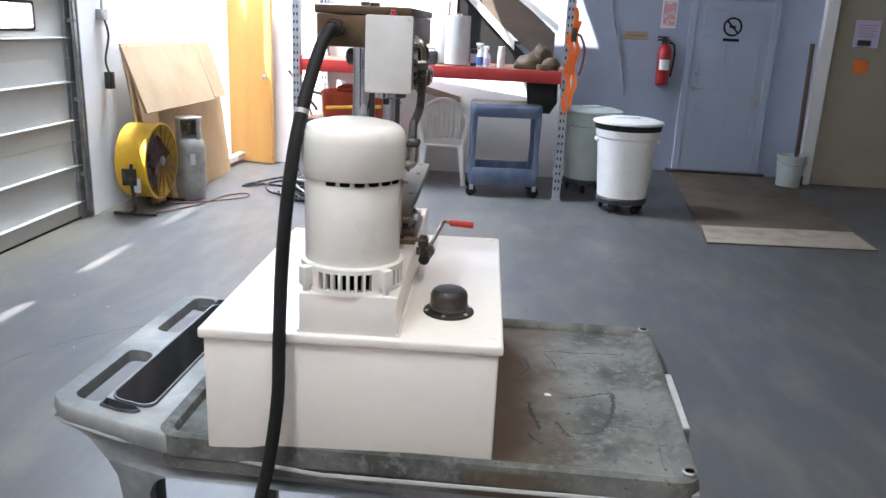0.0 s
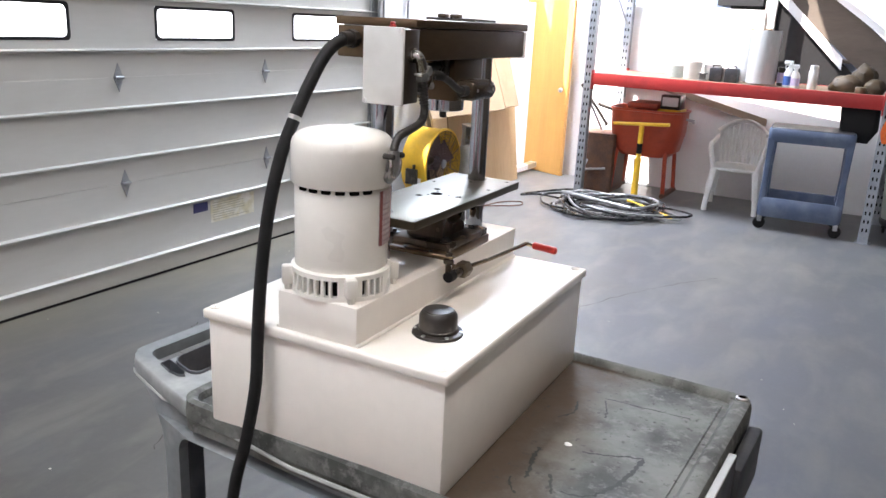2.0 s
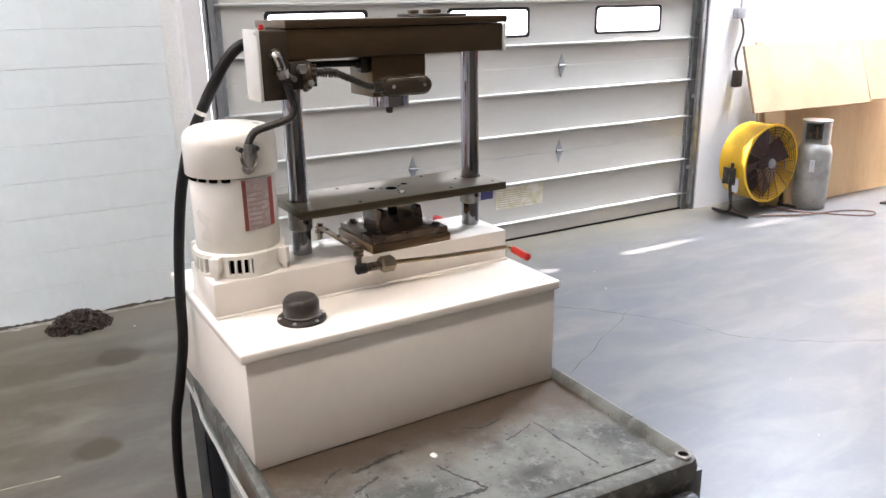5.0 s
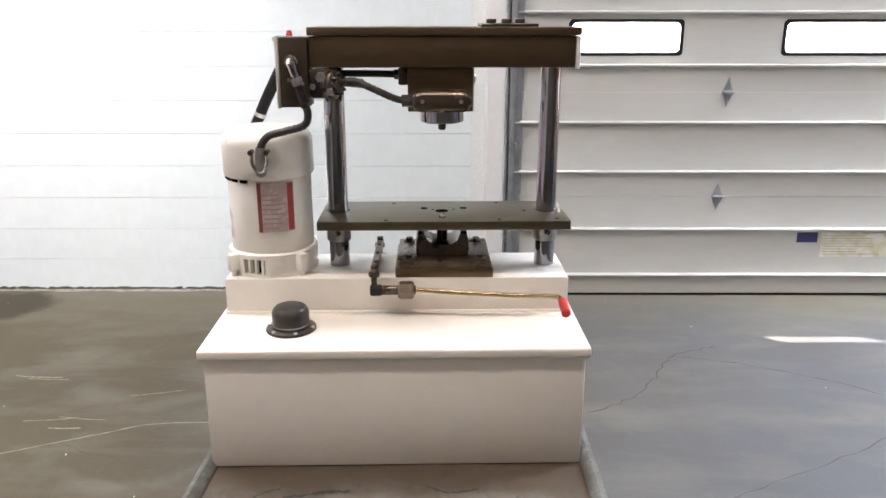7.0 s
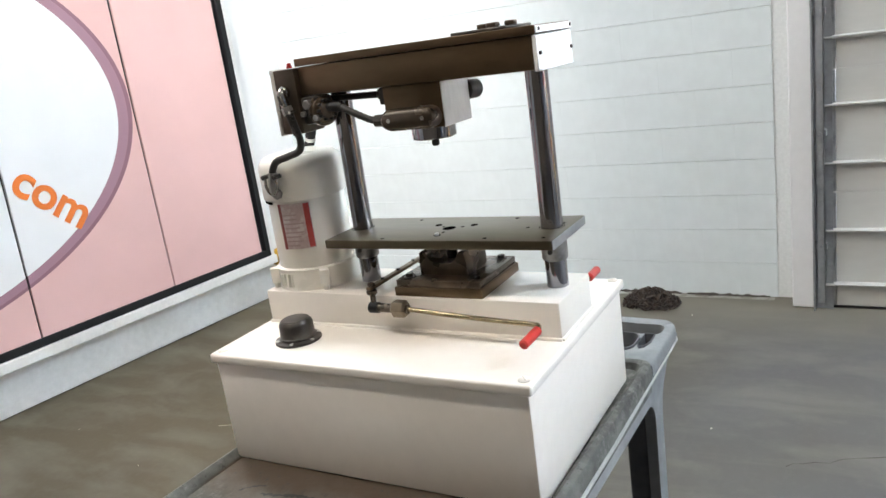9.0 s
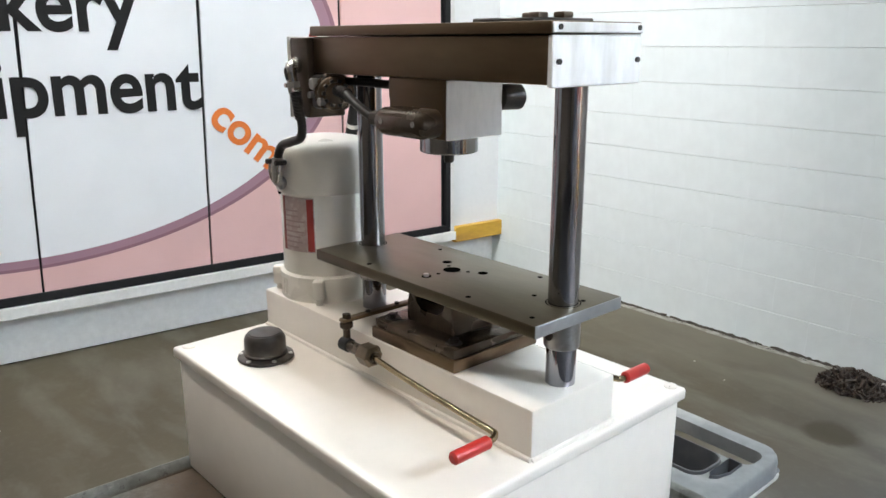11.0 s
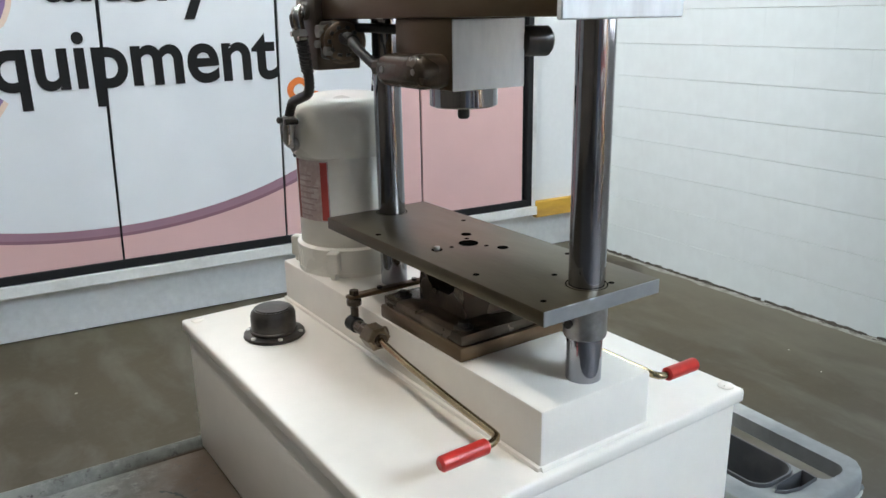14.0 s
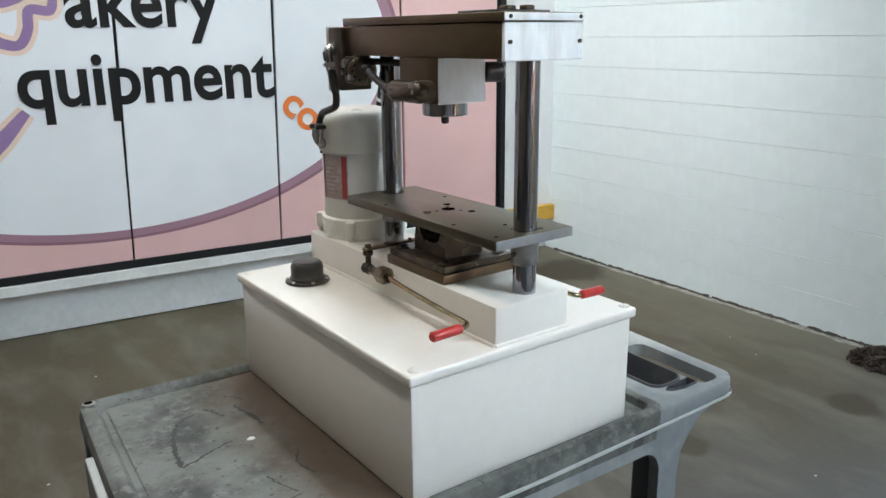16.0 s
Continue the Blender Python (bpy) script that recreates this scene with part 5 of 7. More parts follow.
def taper(v):
    """The cart narrows to its handle, and its south side draws in more than its north."""
    k = min(1.0, max(0.0, (-0.50 - v.x) / 0.372))
    k = k ** 1.25
    south, north = 1.143 + 0.105 * k, 1.876
    f = (v.y - 1.105) / 0.792
    e = min(1.0, max(0.0, (v.x - 0.05) / 0.34))
    return Vector((v.x + 0.026 * k * f + e * (0.034 * f - 0.026), south + (north - south) * f, v.z + (0.008 * k if v.z > 0.86 else 0.0)))


for ob in [o for o in cart.children_recursive if o.type == "MESH"]:
    m = ob.matrix_world.copy()
    for v in ob.data.vertices:
        v.co = m.inverted() @ taper(m @ v.co)
# a stick left in the tool pocket
stick = thing("wooden_stick", pose(0, 0, 0), "orange-brown wooden stick in the cart tool pocket", "stick")
bm = B()
loft(bm, [[(x0 + a, y0, z0 + c) for a, c in rounded(0.030, 0.012, 0.003, 2)] for x0, y0, z0 in ((-0.690, 1.34, Z - 0.086), (-0.688, 1.42, Z - 0.058), (-0.686, 1.52, Z - 0.028))])
part("shaft", bm, material("weathered orange wood", (0.36, 0.17, 0.07), 0.6, 0, (0.26, 0.12, 0.05), 12, (0.4, 0.7), 0.1, 60, 0.2, 80, (1, 0.2, 1)), stick)

# ---------------------------------------------------------------- ceiling lights, added above the view to light the room
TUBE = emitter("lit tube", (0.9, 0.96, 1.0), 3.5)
# placed by brightness; only the one over the press follows from lever shadows
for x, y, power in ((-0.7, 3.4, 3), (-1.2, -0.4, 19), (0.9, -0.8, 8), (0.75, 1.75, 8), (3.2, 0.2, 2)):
    fx = thing("ceiling_light", pose(x, y, 4.75), "unseen twin-tube batten added to light the room", "ceiling light", "ceiling lights")
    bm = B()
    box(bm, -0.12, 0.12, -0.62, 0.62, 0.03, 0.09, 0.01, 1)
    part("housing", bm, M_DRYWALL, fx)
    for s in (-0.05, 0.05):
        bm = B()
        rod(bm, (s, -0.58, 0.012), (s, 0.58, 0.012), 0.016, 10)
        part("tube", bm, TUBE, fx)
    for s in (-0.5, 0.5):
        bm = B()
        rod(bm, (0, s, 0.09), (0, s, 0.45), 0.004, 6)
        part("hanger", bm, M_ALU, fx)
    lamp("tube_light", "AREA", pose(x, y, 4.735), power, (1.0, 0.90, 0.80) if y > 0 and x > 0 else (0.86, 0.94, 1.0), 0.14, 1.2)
# unseen floodlight added to make the pool of light on the block wall
FLOOD, AIM = (0.2, -0.25, 4.55), (WX, -0.90, 1.50)
fl = thing("floodlight", look(FLOOD, AIM), "black floodlight added out of view to light the block wall", "floodlight")
bm = B()
lathe(bm, [(0.05, 0.16), (0.11, 0.10), (0.14, 0.0), (0.13, 0.0), (0.10, 0.09), (0.04, 0.14)], 24)
part("housing", bm, M_DARK, fl)
bm = B()
rod(bm, (0, 0, 0.15), (0, 0.45, 0.48), 0.012, 8)
part("bracket", bm, M_DARK, fl)
lamp("flood_lamp", "SPOT", look(FLOOD, AIM), 92, (0.97, 0.99, 1.0), 0.10, spot=(radians(44), 1.0))
# added area lamps for daylight: unseen high window, unseen roof lights, and the doorway
lamp("high_window_sky", "AREA", look((WX + 0.02, 7.3, 3.6), (-1.4, 7.3, 2.2)), 10, (0.72, 0.85, 1.0), 2.2, 2.0)
# turned towards the press to brighten its north faces
lamp("roof_light_sky", "AREA", look((-2.5, 6.8, HIGH - 0.02), (-1.0, 3.5, 0)), 36, (0.68, 0.83, 1.0), 1.5, 1.3, spread=110)
lamp("roof_light_sky", "AREA", look((-2.9, 7.6, HIGH - 0.02), (-2.9, 7.7, 0)), 70, (0.86, 0.92, 1.0), 1.0, 1.3, spread=100)
lamp("roof_light_sky", "AREA", look((-1.15, 8.0, HIGH - 0.02), (-1.25, 7.9, 0)), 5, (0.72, 0.85, 1.0), 1.0, 1.1, spread=100)
lamp("doorway_sky", "AREA", look((WX + 0.10, 9.33, 1.1), (-0.4, 2.0, 0.9)), 125, (0.84, 0.92, 1.0), 0.6, 2.0, spread=78)

# ---------------------------------------------------------------- north end of the workshop
NEAR = {o for o in scene.objects if o.name.split(".")[0] not in ("wall_west_far", "wall_stair", "wall_north", "wall_north_east", "doorway_sky", "high_window_sky")}
M_POST = material("perforated rack steel", (0.34, 0.36, 0.39), 0.5, 0.5, (0.25, 0.27, 0.30), 9, (0.45, 0.7), 0.08, 40, 0.1, 120)
M_REDBEAM = material("red rack paint", (0.40, 0.026, 0.024), 0.45, 0, (0.29, 0.022, 0.022), 6, (0.5, 0.75), 0.06, 40, 0.1, 120)
M_DECKWOOD = material("worn deck board", (0.26, 0.19, 0.12), 0.7, 0, (0.19, 0.13, 0.08), 6, (0.4, 0.7), 0.1, 30, 0.2, 60, (0.3, 1, 1))
M_CLEAR = material("wound stretch film", (0.62, 0.63, 0.62), 0.22, 0, (0.50, 0.51, 0.51), 12, (0.4, 0.7), 0.05, 40, 0.1, 90, (1, 1, 0.2))
M_WHITEPL = material("white plastic", (0.74, 0.74, 0.72), 0.4, 0, (0.66, 0.65, 0.62), 8, (0.5, 0.8), 0.03, 40, 0.05, 120)
M_BLUECART = material("slate blue cart plastic", (0.070, 0.098, 0.165), 0.5, 0, (0.13, 0.16, 0.22), 6, (0.5, 0.75), 0.06, 40, 0.15, 70)
M_ORANGE = material("orange-red enamel", (0.38, 0.048, 0.017), 0.42, 0, (0.24, 0.03, 0.013), 7, (0.5, 0.75), 0.06, 40, 0.1, 110)
M_YELLOW = material("yellow enamel", (0.78, 0.47, 0.03), 0.42, 0, (0.60, 0.34, 0.03), 8, (0.5, 0.75), 0.05, 40, 0.08, 110)
M_MAT = material("brown fibre mat", (0.120, 0.090, 0.064), 0.95, 0, (0.078, 0.058, 0.042), 2.5, (0.4, 0.7), 0.12, 90, 0.6, 200)
M_CARDBOARD = material("pale fibreboard", (0.46, 0.335, 0.21), 0.75, 0, (0.39, 0.28, 0.17), 2.0, (0.4, 0.7), 0.04, 50, 0.1, 90)
M_PLY = material("plywood", (0.55, 0.38, 0.21), 0.7, 0, (0.45, 0.30, 0.15), 2.4, (0.4, 0.7), 0.06, 40, 0.12, 60, (1, 1, 0.15))
M_ORANGEWOOD = material("varnished wood door", (0.62, 0.34, 0.10), 0.5, 0, (0.50, 0.26, 0.07), 2.0, (0.4, 0.7), 0.05, 40, 0.1, 60, (1, 1, 0.12))
M_TANK = material("silver cylinder paint", (0.42, 0.42, 0.39), 0.4, 0.5, (0.30, 0.29, 0.26), 8, (0.45, 0.7), 0.06, 40, 0.1, 100)
M_STAIRWOOD = material("raw stair timber", (0.22, 0.165, 0.115), 0.75, 0, (0.16, 0.115, 0.08), 3, (0.4, 0.7), 0.08, 40, 0.15, 60, (0.3, 1, 1))
M_BRONZE = material("brown fan guard", (0.085, 0.05, 0.045), 0.5, 0.3)
M_STEELDOOR = material("pale blue-white steel door", (0.36, 0.41, 0.52), 0.45, 0, (0.31, 0.355, 0.45), 2, (0.5, 0.8), 0.02, 30, 0.05, 120)
M_EXT = material("fire extinguisher red", (0.42, 0.014, 0.018), 0.32)
M_PAPER = material("white notice paper", (0.75, 0.75, 0.76), 0.6)
M_LILAC = material("violet notice paper", (0.52, 0.47, 0.66), 0.6)
M_GREENCAN = material("grey green container", (0.46, 0.52, 0.50), 0.5, 0, (0.40, 0.45, 0.43), 4, (0.5, 0.8), 0.04, 40, 0.1, 90)
M_HOSE_GREY = material("grey rubber hose", (0.15, 0.15, 0.152), 0.35, 0, (0.24, 0.24, 0.235), 9, (0.4, 0.7), 0.1, 50, 0.15, 120)
M_HOSE_DARK = material("black rubber hose", (0.016, 0.016, 0.017), 0.28, 0, (0.035, 0.035, 0.035), 9, (0.4, 0.7), 0.1, 50, 0.15, 120)
M_ORANGESTRAP = material("orange webbing strap", (0.85, 0.17, 0.02), 0.7, 0, (0.7, 0.12, 0.02), 20, (0.4, 0.7), 0.06, 90, 0.3, 200)
M_BROWNOBJ = material("tan leather", (0.085, 0.055, 0.026), 0.55, 0, (0.045, 0.03, 0.018), 10, (0.4, 0.7), 0.1, 40, 0.2, 80)
M_BLUELABEL = material("blue label", (0.06, 0.14, 0.42), 0.4)
M_RUST = material("rust brown steel", (0.10, 0.055, 0.04), 0.75, 0.2, (0.16, 0.08, 0.045), 12, (0.4, 0.7), 0.15, 60, 0.4, 80)

# open wooden door leaf at the far doorway
leaf = thing("door_2", pose(WX + 0.03, 8.93, 0, 0, 0, -22), "tall varnished wooden door standing open", "door", kind="structure")
bm = B()
box(bm, 0, 0.74, -0.022, 0.022, 0.01, 2.12, 0.003, 1)
part("leaf", bm, M_ORANGEWOOD, leaf)
for z in (0.3, 1.05, 1.8):
    bm = B()
    rod(bm, (-0.008, 0.022, z - 0.045), (-0.008, 0.022, z + 0.045), 0.009, 8)
    part("door_hinge", bm, M_ALU, leaf)
bm = B()
rod(bm, (0.68, 0.022, 1.0), (0.68, 0.06, 1.0), 0.012, 10)
lathe(bm, [(0.014, 0), (0.028, 0.012), (0.028, 0.03), (0.012, 0.04)], 16, pose(0.68, -0.05, 1.0, 90))
part("door_handle", bm, M_ALU, leaf)
for y0, y1, z0, z1 in ((8.93, 8.98, 0, 2.2), (9.72, 9.77, 0, 2.2), (8.93, 9.77, 2.15, 2.22)):
    bm = B()
    box(bm, WX - 0.01, WX + 0.018, y0, y1, z0, z1, 0.003, 1)
    structure("trim", bm, M_DRYWALL, "white painted doorway trim", "trim")
# post between the boards and the doorway
bm = B()
box(bm, WX, WX + 0.10, 7.92, 8.20, 0, 4.7, 0.006, 1)
structure("wall_pier", bm, M_DRYWALL, "white painted wall pier", "wall")

# sheets leaning against the wall


def leaning(name, y0, y1, h, foot, head, thick, mat, label, z0=0.0, skew=0.0):
    """A sheet standing on the floor and leaning to the wall; foot and head are distances from the wall."""
    bm = B()
    dirv = Vector((head - foot, 0, math.sqrt(h * h - (foot - head) ** 2))).normalized()
    nrm = Vector((dirv.z, 0, -dirv.x))
    c = []
    for y, k in ((y0, 0.0), (y1, 0.0), (y1 + skew, h), (y0 - skew * 0.4, h)):
        c.append(Vector((foot, y, z0)) + dirv * k)
    loft(bm, [[tuple(p) for p in c], [tuple(p + nrm * thick) for p in c]])
    bmesh.ops.bevel(bm, geom=bm.edges[:], offset=0.003, segments=1, affect="EDGES")
    ob = tagged(part(name, bm, mat, smooth=False), label, "board", "boards leaning on the wall")
    ob.location = (WX, 0, 0)
    return ob


leaning("fibreboard_sheet", 6.42, 7.70, 1.40, 0.27, 0.06, 0.02, M_CARDBOARD, "pale fibreboard sheet leaning against the wall", skew=-0.02)
leaning("fibreboard_sheet", 6.47, 7.98, 1.38, 0.30, 0.10, 0.018, M_CARDBOARD, "tan fibreboard sheet leaning against the wall", skew=0.0)
leaning("plywood_sheet", 6.62, 8.15, 0.86, 0.37, 0.27, 0.015, M_PLY, "low plywood sheet leaning against other boards")
M_CARTON = material("brown cardboard", (0.34, 0.24, 0.145), 0.8, 0, (0.28, 0.195, 0.115), 3.0, (0.4, 0.7), 0.05, 50, 0.1, 90)
carton = thing("flattened_carton", pose(WX, 0, 0), "flattened tan cardboard carton hung over the low board", "carton")
for nm, y0, y1, x0, x1, x2, x3 in (("panel", 6.05, 7.55, 0.46, 0.46, 0.25, 0.25), ("flap", 7.555, 8.02, 0.46, 0.40, 0.25, 0.21)):
    bm = B()
    loft(bm, [[(x0, y0 - 0.06, 0.86), (x1, y1 - 0.06, 0.84), (x3, y1, 1.365), (x2, y0, 1.365)], [(x0 + 0.022, y0 - 0.06, 0.868), (x1 + 0.022, y1 - 0.06, 0.848), (x3 + 0.022, y1, 1.373), (x2 + 0.022, y0, 1.373)]])
    part(nm, bm, M_CARTON, carton, smooth=False)
# long boxed board lying off the floor along the wall, with pale labels
M_BOARDEND = material("sun-bleached board", (0.55, 0.44, 0.30), 0.6, 0, (0.40, 0.31, 0.20), 9, (0.45, 0.7), 0.08, 60, 0.1, 90, (1, 0.15, 1))
board = thing("plank", pose(-3.20, 7.86, 0.045, 0, 0, -1.5), "long pale board with paper labels propped along the wall", "plank")
bm = B()
box(bm, -0.05, 0.05, 0, 2.25, 0.0, 0.062, 0.004, 1)
part("board", bm, M_BOARDEND, board)
for y in (0.35, 0.92, 1.55):
    bm = B()
    box(bm, -0.046, 0.0525, y, y + 0.34, 0.008, 0.0645, 0.002, 1)
    part("label", bm, M_PAPER, board, "white paper label")
for y in (0.25, 2.0):
    bm = B()
    box(bm, -0.06, 0.06, y, y + 0.09, -0.045, 0.0, 0.003, 1)
    part("block", bm, M_STAIRWOOD, board)

# drum fan
fan = thing("drum_fan", pose(-3.04, 6.33, 0.42), "yellow drum fan with a dark wire guard on a low stand", "fan")
bm = B()
lathe(bm, [(0.300, -0.27), (0.318, -0.265), (0.318, -0.04), (0.330, -0.02), (0.330, 0.0), (0.312, 0.004), (0.306, -0.02), (0.302, -0.25)], 40, pose(0, 0, 0, 0, 90, 0), cap=False)
part("drum", bm, M_YELLOW, fan, "yellow steel drum")
bm = B()
lathe(bm, [(0.304, -0.24), (0.05, -0.24)], 40, pose(0, 0, 0, 0, 90, 0))
part("rear_guard", bm, M_BRONZE, fan)
for r in (0.05, 0.075, 0.10, 0.125, 0.15, 0.175, 0.20, 0.225, 0.25, 0.275, 0.30):
    bm = B()
    lathe(bm, [(r - 0.0025, 0.0), (r, 0.0025), (r + 0.0025, 0.0), (r, -0.0025), (r - 0.0025, 0.0)], 40, pose(0.002, 0, 0, 0, 90, 0), cap=False)
    part("guard_ring", bm, M_BRONZE, fan)
for k in range(8):
    a = math.pi * k / 8
    bm = B()
    rod(bm, (0.004, -0.31 * math.cos(a), -0.31 * math.sin(a)), (0.004, 0.31 * math.cos(a), 0.31 * math.sin(a)), 0.003, 6)
    part("guard_spoke", bm, M_BRONZE, fan)
bm = B()
lathe(bm, [(0.042, 0), (0.042, 0.010), (0.034, 0.014)], 20, pose(0.0, 0, 0, 0, 90, 0))
part("hub_badge", bm, M_ALU, fan, "round silver hub badge")
for k in range(4):
    bm = B()
    rows = []
    for r, tw, w in ((0.05, 42, 0.05), (0.17, 32, 0.085), (0.29, 22, 0.10)):
        c, s_ = math.cos(radians(tw)) * w, math.sin(radians(tw)) * w
        rows.append([(-0.10 - s_, -c, r), (-0.10 + s_, c, r), (-0.096 + s_, c, r), (-0.096 - s_, -c, r)])
    loft(bm, rows)
    bl = part("blade", bm, M_BRONZE, fan)
    bl.rotation_euler = (radians(90 * k + 20), 0, 0)
bm = B()
rod(bm, (-0.22, 0, 0), (-0.07, 0, 0), 0.07, 16)
part("motor_housing", bm, M_DARK, fan)
for y in (-0.30, 0.30):
    bm = B()
    tube(bm, [(-0.12, y * 1.08, 0.02), (-0.12, y * 1.12, -0.15), (-0.12, y * 1.05, -0.38), (-0.30, y * 1.0, -0.405), (-0.12, y * 1.0, -0.405), (0.06, y * 1.0, -0.405)], 0.014, 10)
    part("stand", bm, M_DARK, fan)
bm = B()
box(bm, -0.20, -0.08, -0.344, -0.318, -0.16, -0.02, 0.005, 1)
part("switch_box", bm, M_DARK, fan)
bm = B()
box(bm, -0.13, -0.05, -0.322, -0.3185, -0.22, -0.10)
part("label", bm, M_PAPER, fan, "white label", smooth=False)
bm = B()
tube(bm, [(-3.10, 6.05, 0.35), (-3.16, 6.02, 0.1), (-3.05, 6.1, 0.01), (-2.9, 6.3, 0.01), (-2.78, 6.55, 0.01), (-2.7, 6.9, 0.01), (-2.55, 7.05, 0.01), (-2.5, 6.9, 0.01), (-2.75, 6.65, 0.01), (-3.0, 6.5, 0.01), (-3.2, 6.5, 0.01)], 0.006, 8)
tagged(part("power_cord", bm, M_RUST), "brown extension cord trailing across the floor", "cord")

# gas cylinder
gas = thing("gas_cylinder", pose(-2.985, 6.80, 0), "tall silver fuel gas cylinder standing on the floor", "gas cylinder")
bm = B()
pr = [(0.120, 0.0), (0.128, 0.01), (0.128, 0.05), (0.137, 0.07), (0.140, 0.10), (0.140, 0.47), (0.135, 0.51), (0.115, 0.55), (0.08, 0.575), (0.03, 0.585)]
lathe(bm, pr, 36)
part("body", bm, M_TANK, gas)
bm = B()
n_ = 30
rows = []
for k in range(n_):
    a = radians(-30 + 285 * k / (n_ - 1))
    rows.append([(r * math.cos(a), r * math.sin(a), z) for r, z in ((0.105, 0.55), (0.113, 0.55), (0.113, 0.74), (0.105, 0.74))])
loft(bm, rows)
lathe(bm, [(0.102, 0.735), (0.117, 0.735), (0.117, 0.750), (0.102, 0.750)], 30)
part("collar", bm, M_TANK, gas)
bm = B()
rod(bm, (0, 0, 0.58), (0, 0, 0.68), 0.022, 12)
rod(bm, (0, -0.02, 0.63), (0, -0.085, 0.63), 0.017, 10)
lathe(bm, [(0.026, 0.68), (0.030, 0.685), (0.030, 0.70), (0.02, 0.705)], 16)
part("valve", bm, M_BRASS, gas, "brass valve")
bm = B()
box(bm, 0.06, 0.10, -0.132, -0.118, 0.33, 0.43, 0.002, 1)
part("label", bm, M_PAPER, gas, "white paper label", smooth=False)

# conduit and switch on the wall
bm = B()
box(bm, WX, WX + 0.05, 6.20, 6.31, 1.575, 1.66, 0.006, 2)
rod(bm, (WX + 0.02, 6.27, 1.66), (WX + 0.02, 6.27, 3.1), 0.010, 10)
tagged(part("outlet_box", bm, M_ALU), "small grey outlet box with conduit on the wall", "outlet box")
bm = B()
tube(bm, [(WX + 0.04, 6.26, 1.58), (WX + 0.05, 6.29, 1.45), (WX + 0.03, 6.25, 1.25), (WX + 0.05, 6.28, 1.12)], 0.009, 8)
box(bm, WX + 0.01, WX + 0.07, 6.24, 6.31, 1.02, 1.16, 0.008, 2)
tagged(part("pendant_switch", bm, M_DARK), "dark pendant door switch hanging on its cable", "switch")

# hose heap
heap = thing("hose_heap", pose(-1.74, 7.33, 0), "tangled heap of grey and black hoses on the floor", "hose")
rng = random.Random(11)
for k in range(15):
    bm = B()
    pts = []
    rx, ry = rng.uniform(0.32, 0.66), rng.uniform(0.26, 0.52)
    ph, cx, cy = rng.uniform(0, 6.28), rng.uniform(-0.1, 0.1), rng.uniform(-0.08, 0.08)
    turns = rng.uniform(1.0, 1.7)
    for i in range(int(22 * turns)):
        a = ph + 2 * math.pi * i / 22
        w = 1 + 0.13 * math.sin(3 * a + k) + 0.06 * math.sin(5 * a + 2 * k)
        pts.append((cx + rx * w * math.cos(a), cy + ry * w * math.sin(a), 0.016 + 0.008 * k * (0.6 + 0.4 * math.sin(2 * a + k)) + 0.0025 * i / 22))
    tube(bm, pts, rng.uniform(0.009, 0.014), 8, 3)
    part("hose", bm, (M_HOSE_DARK, M_HOSE_DARK, M_HOSE_GREY, M_HOSE_DARK)[k % 4], heap)
bm = B()
tube(bm, [(-0.55, 0.1, 0.02), (-0.8, 0.18, 0.012), (-0.95, 0.05, 0.012), (-0.78, 0.45, 0.012), (-0.6, 0.7, 0.012)], 0.011, 8)
part("hose", bm, M_HOSE_DARK, heap)
bm = B()
rod(bm, (-0.45, -0.10, 0.135), (0.28, -0.22, 0.10), 0.022, 10)
part("wand", bm, M_HOSE_GREY, heap, "grey straight wand")
bm = B()
rod(bm, (0.10, 0.30, 0.06), (0.62, -0.05, 0.03), 0.016, 8)
part("wand", bm, M_YELLOW, heap, "yellow straight rod")

# storage rack
RACK = pose(-2.25, 7.87, 0, 0, 0, -4.8)
LEN, DEP = 2.72, 0.92
rack = thing("storage_rack", RACK, "steel pallet rack with red beams and perforated grey posts", "rack")


def rack_post(x, y):
    bm = B()
    # open C section
    o = [(-0.04, -0.035), (0.04, -0.035), (0.04, 0.035), (0.025, 0.035), (0.025, 0.030), (0.035, 0.030), (0.035, -0.030), (-0.035, -0.030), (-0.035, 0.030), (-0.025, 0.030), (-0.025, 0.035), (-0.04, 0.035)]
    loft(bm, [[(x + a, y + c, z) for a, c in o] for z in (0.006, 3.3)])
    box(bm, x - 0.06, x + 0.06, y - 0.06, y + 0.06, 0.0, 0.006)
    p = part("post", bm, M_POST, rack, smooth=False)
    for k in range(30):
        z = 0.12 + k * 0.075
        piece("slot", slot_me, p, pose(x - 0.016, y - 0.0352, z))
        piece("slot", slot_me, p, pose(x + 0.016, y - 0.0352, z))


bm = B()
loft(bm, [[(a, 0.001, c) for a, c in rounded(0.013, 0.032, 0.006, 3)], [(a, -0.0012, c) for a, c in rounded(0.013, 0.032, 0.006, 3)]])
slot_me = mesh("slot", bm, M_BLACKHOLE, False)
for x in (0.0, LEN):
    for y in (0.0, DEP):
        rack_post(x, y)
for y in (-0.005, DEP + 0.005):
    bm = B()
    box(bm, 0.042, LEN - 0.042, y - 0.025, y + 0.025, 1.145, 1.265, 0.006, 2)
    bmr = part("beam", bm, M_REDBEAM, rack, "red painted beam")
    for x in (0.045, LEN - 0.045):
        bm = B()
        box(bm, x - 0.006, x + 0.006, y - 0.034, y + 0.03, 1.10, 1.29, 0.002, 1)
        part("beam_clip", bm, M_REDBEAM, bmr)
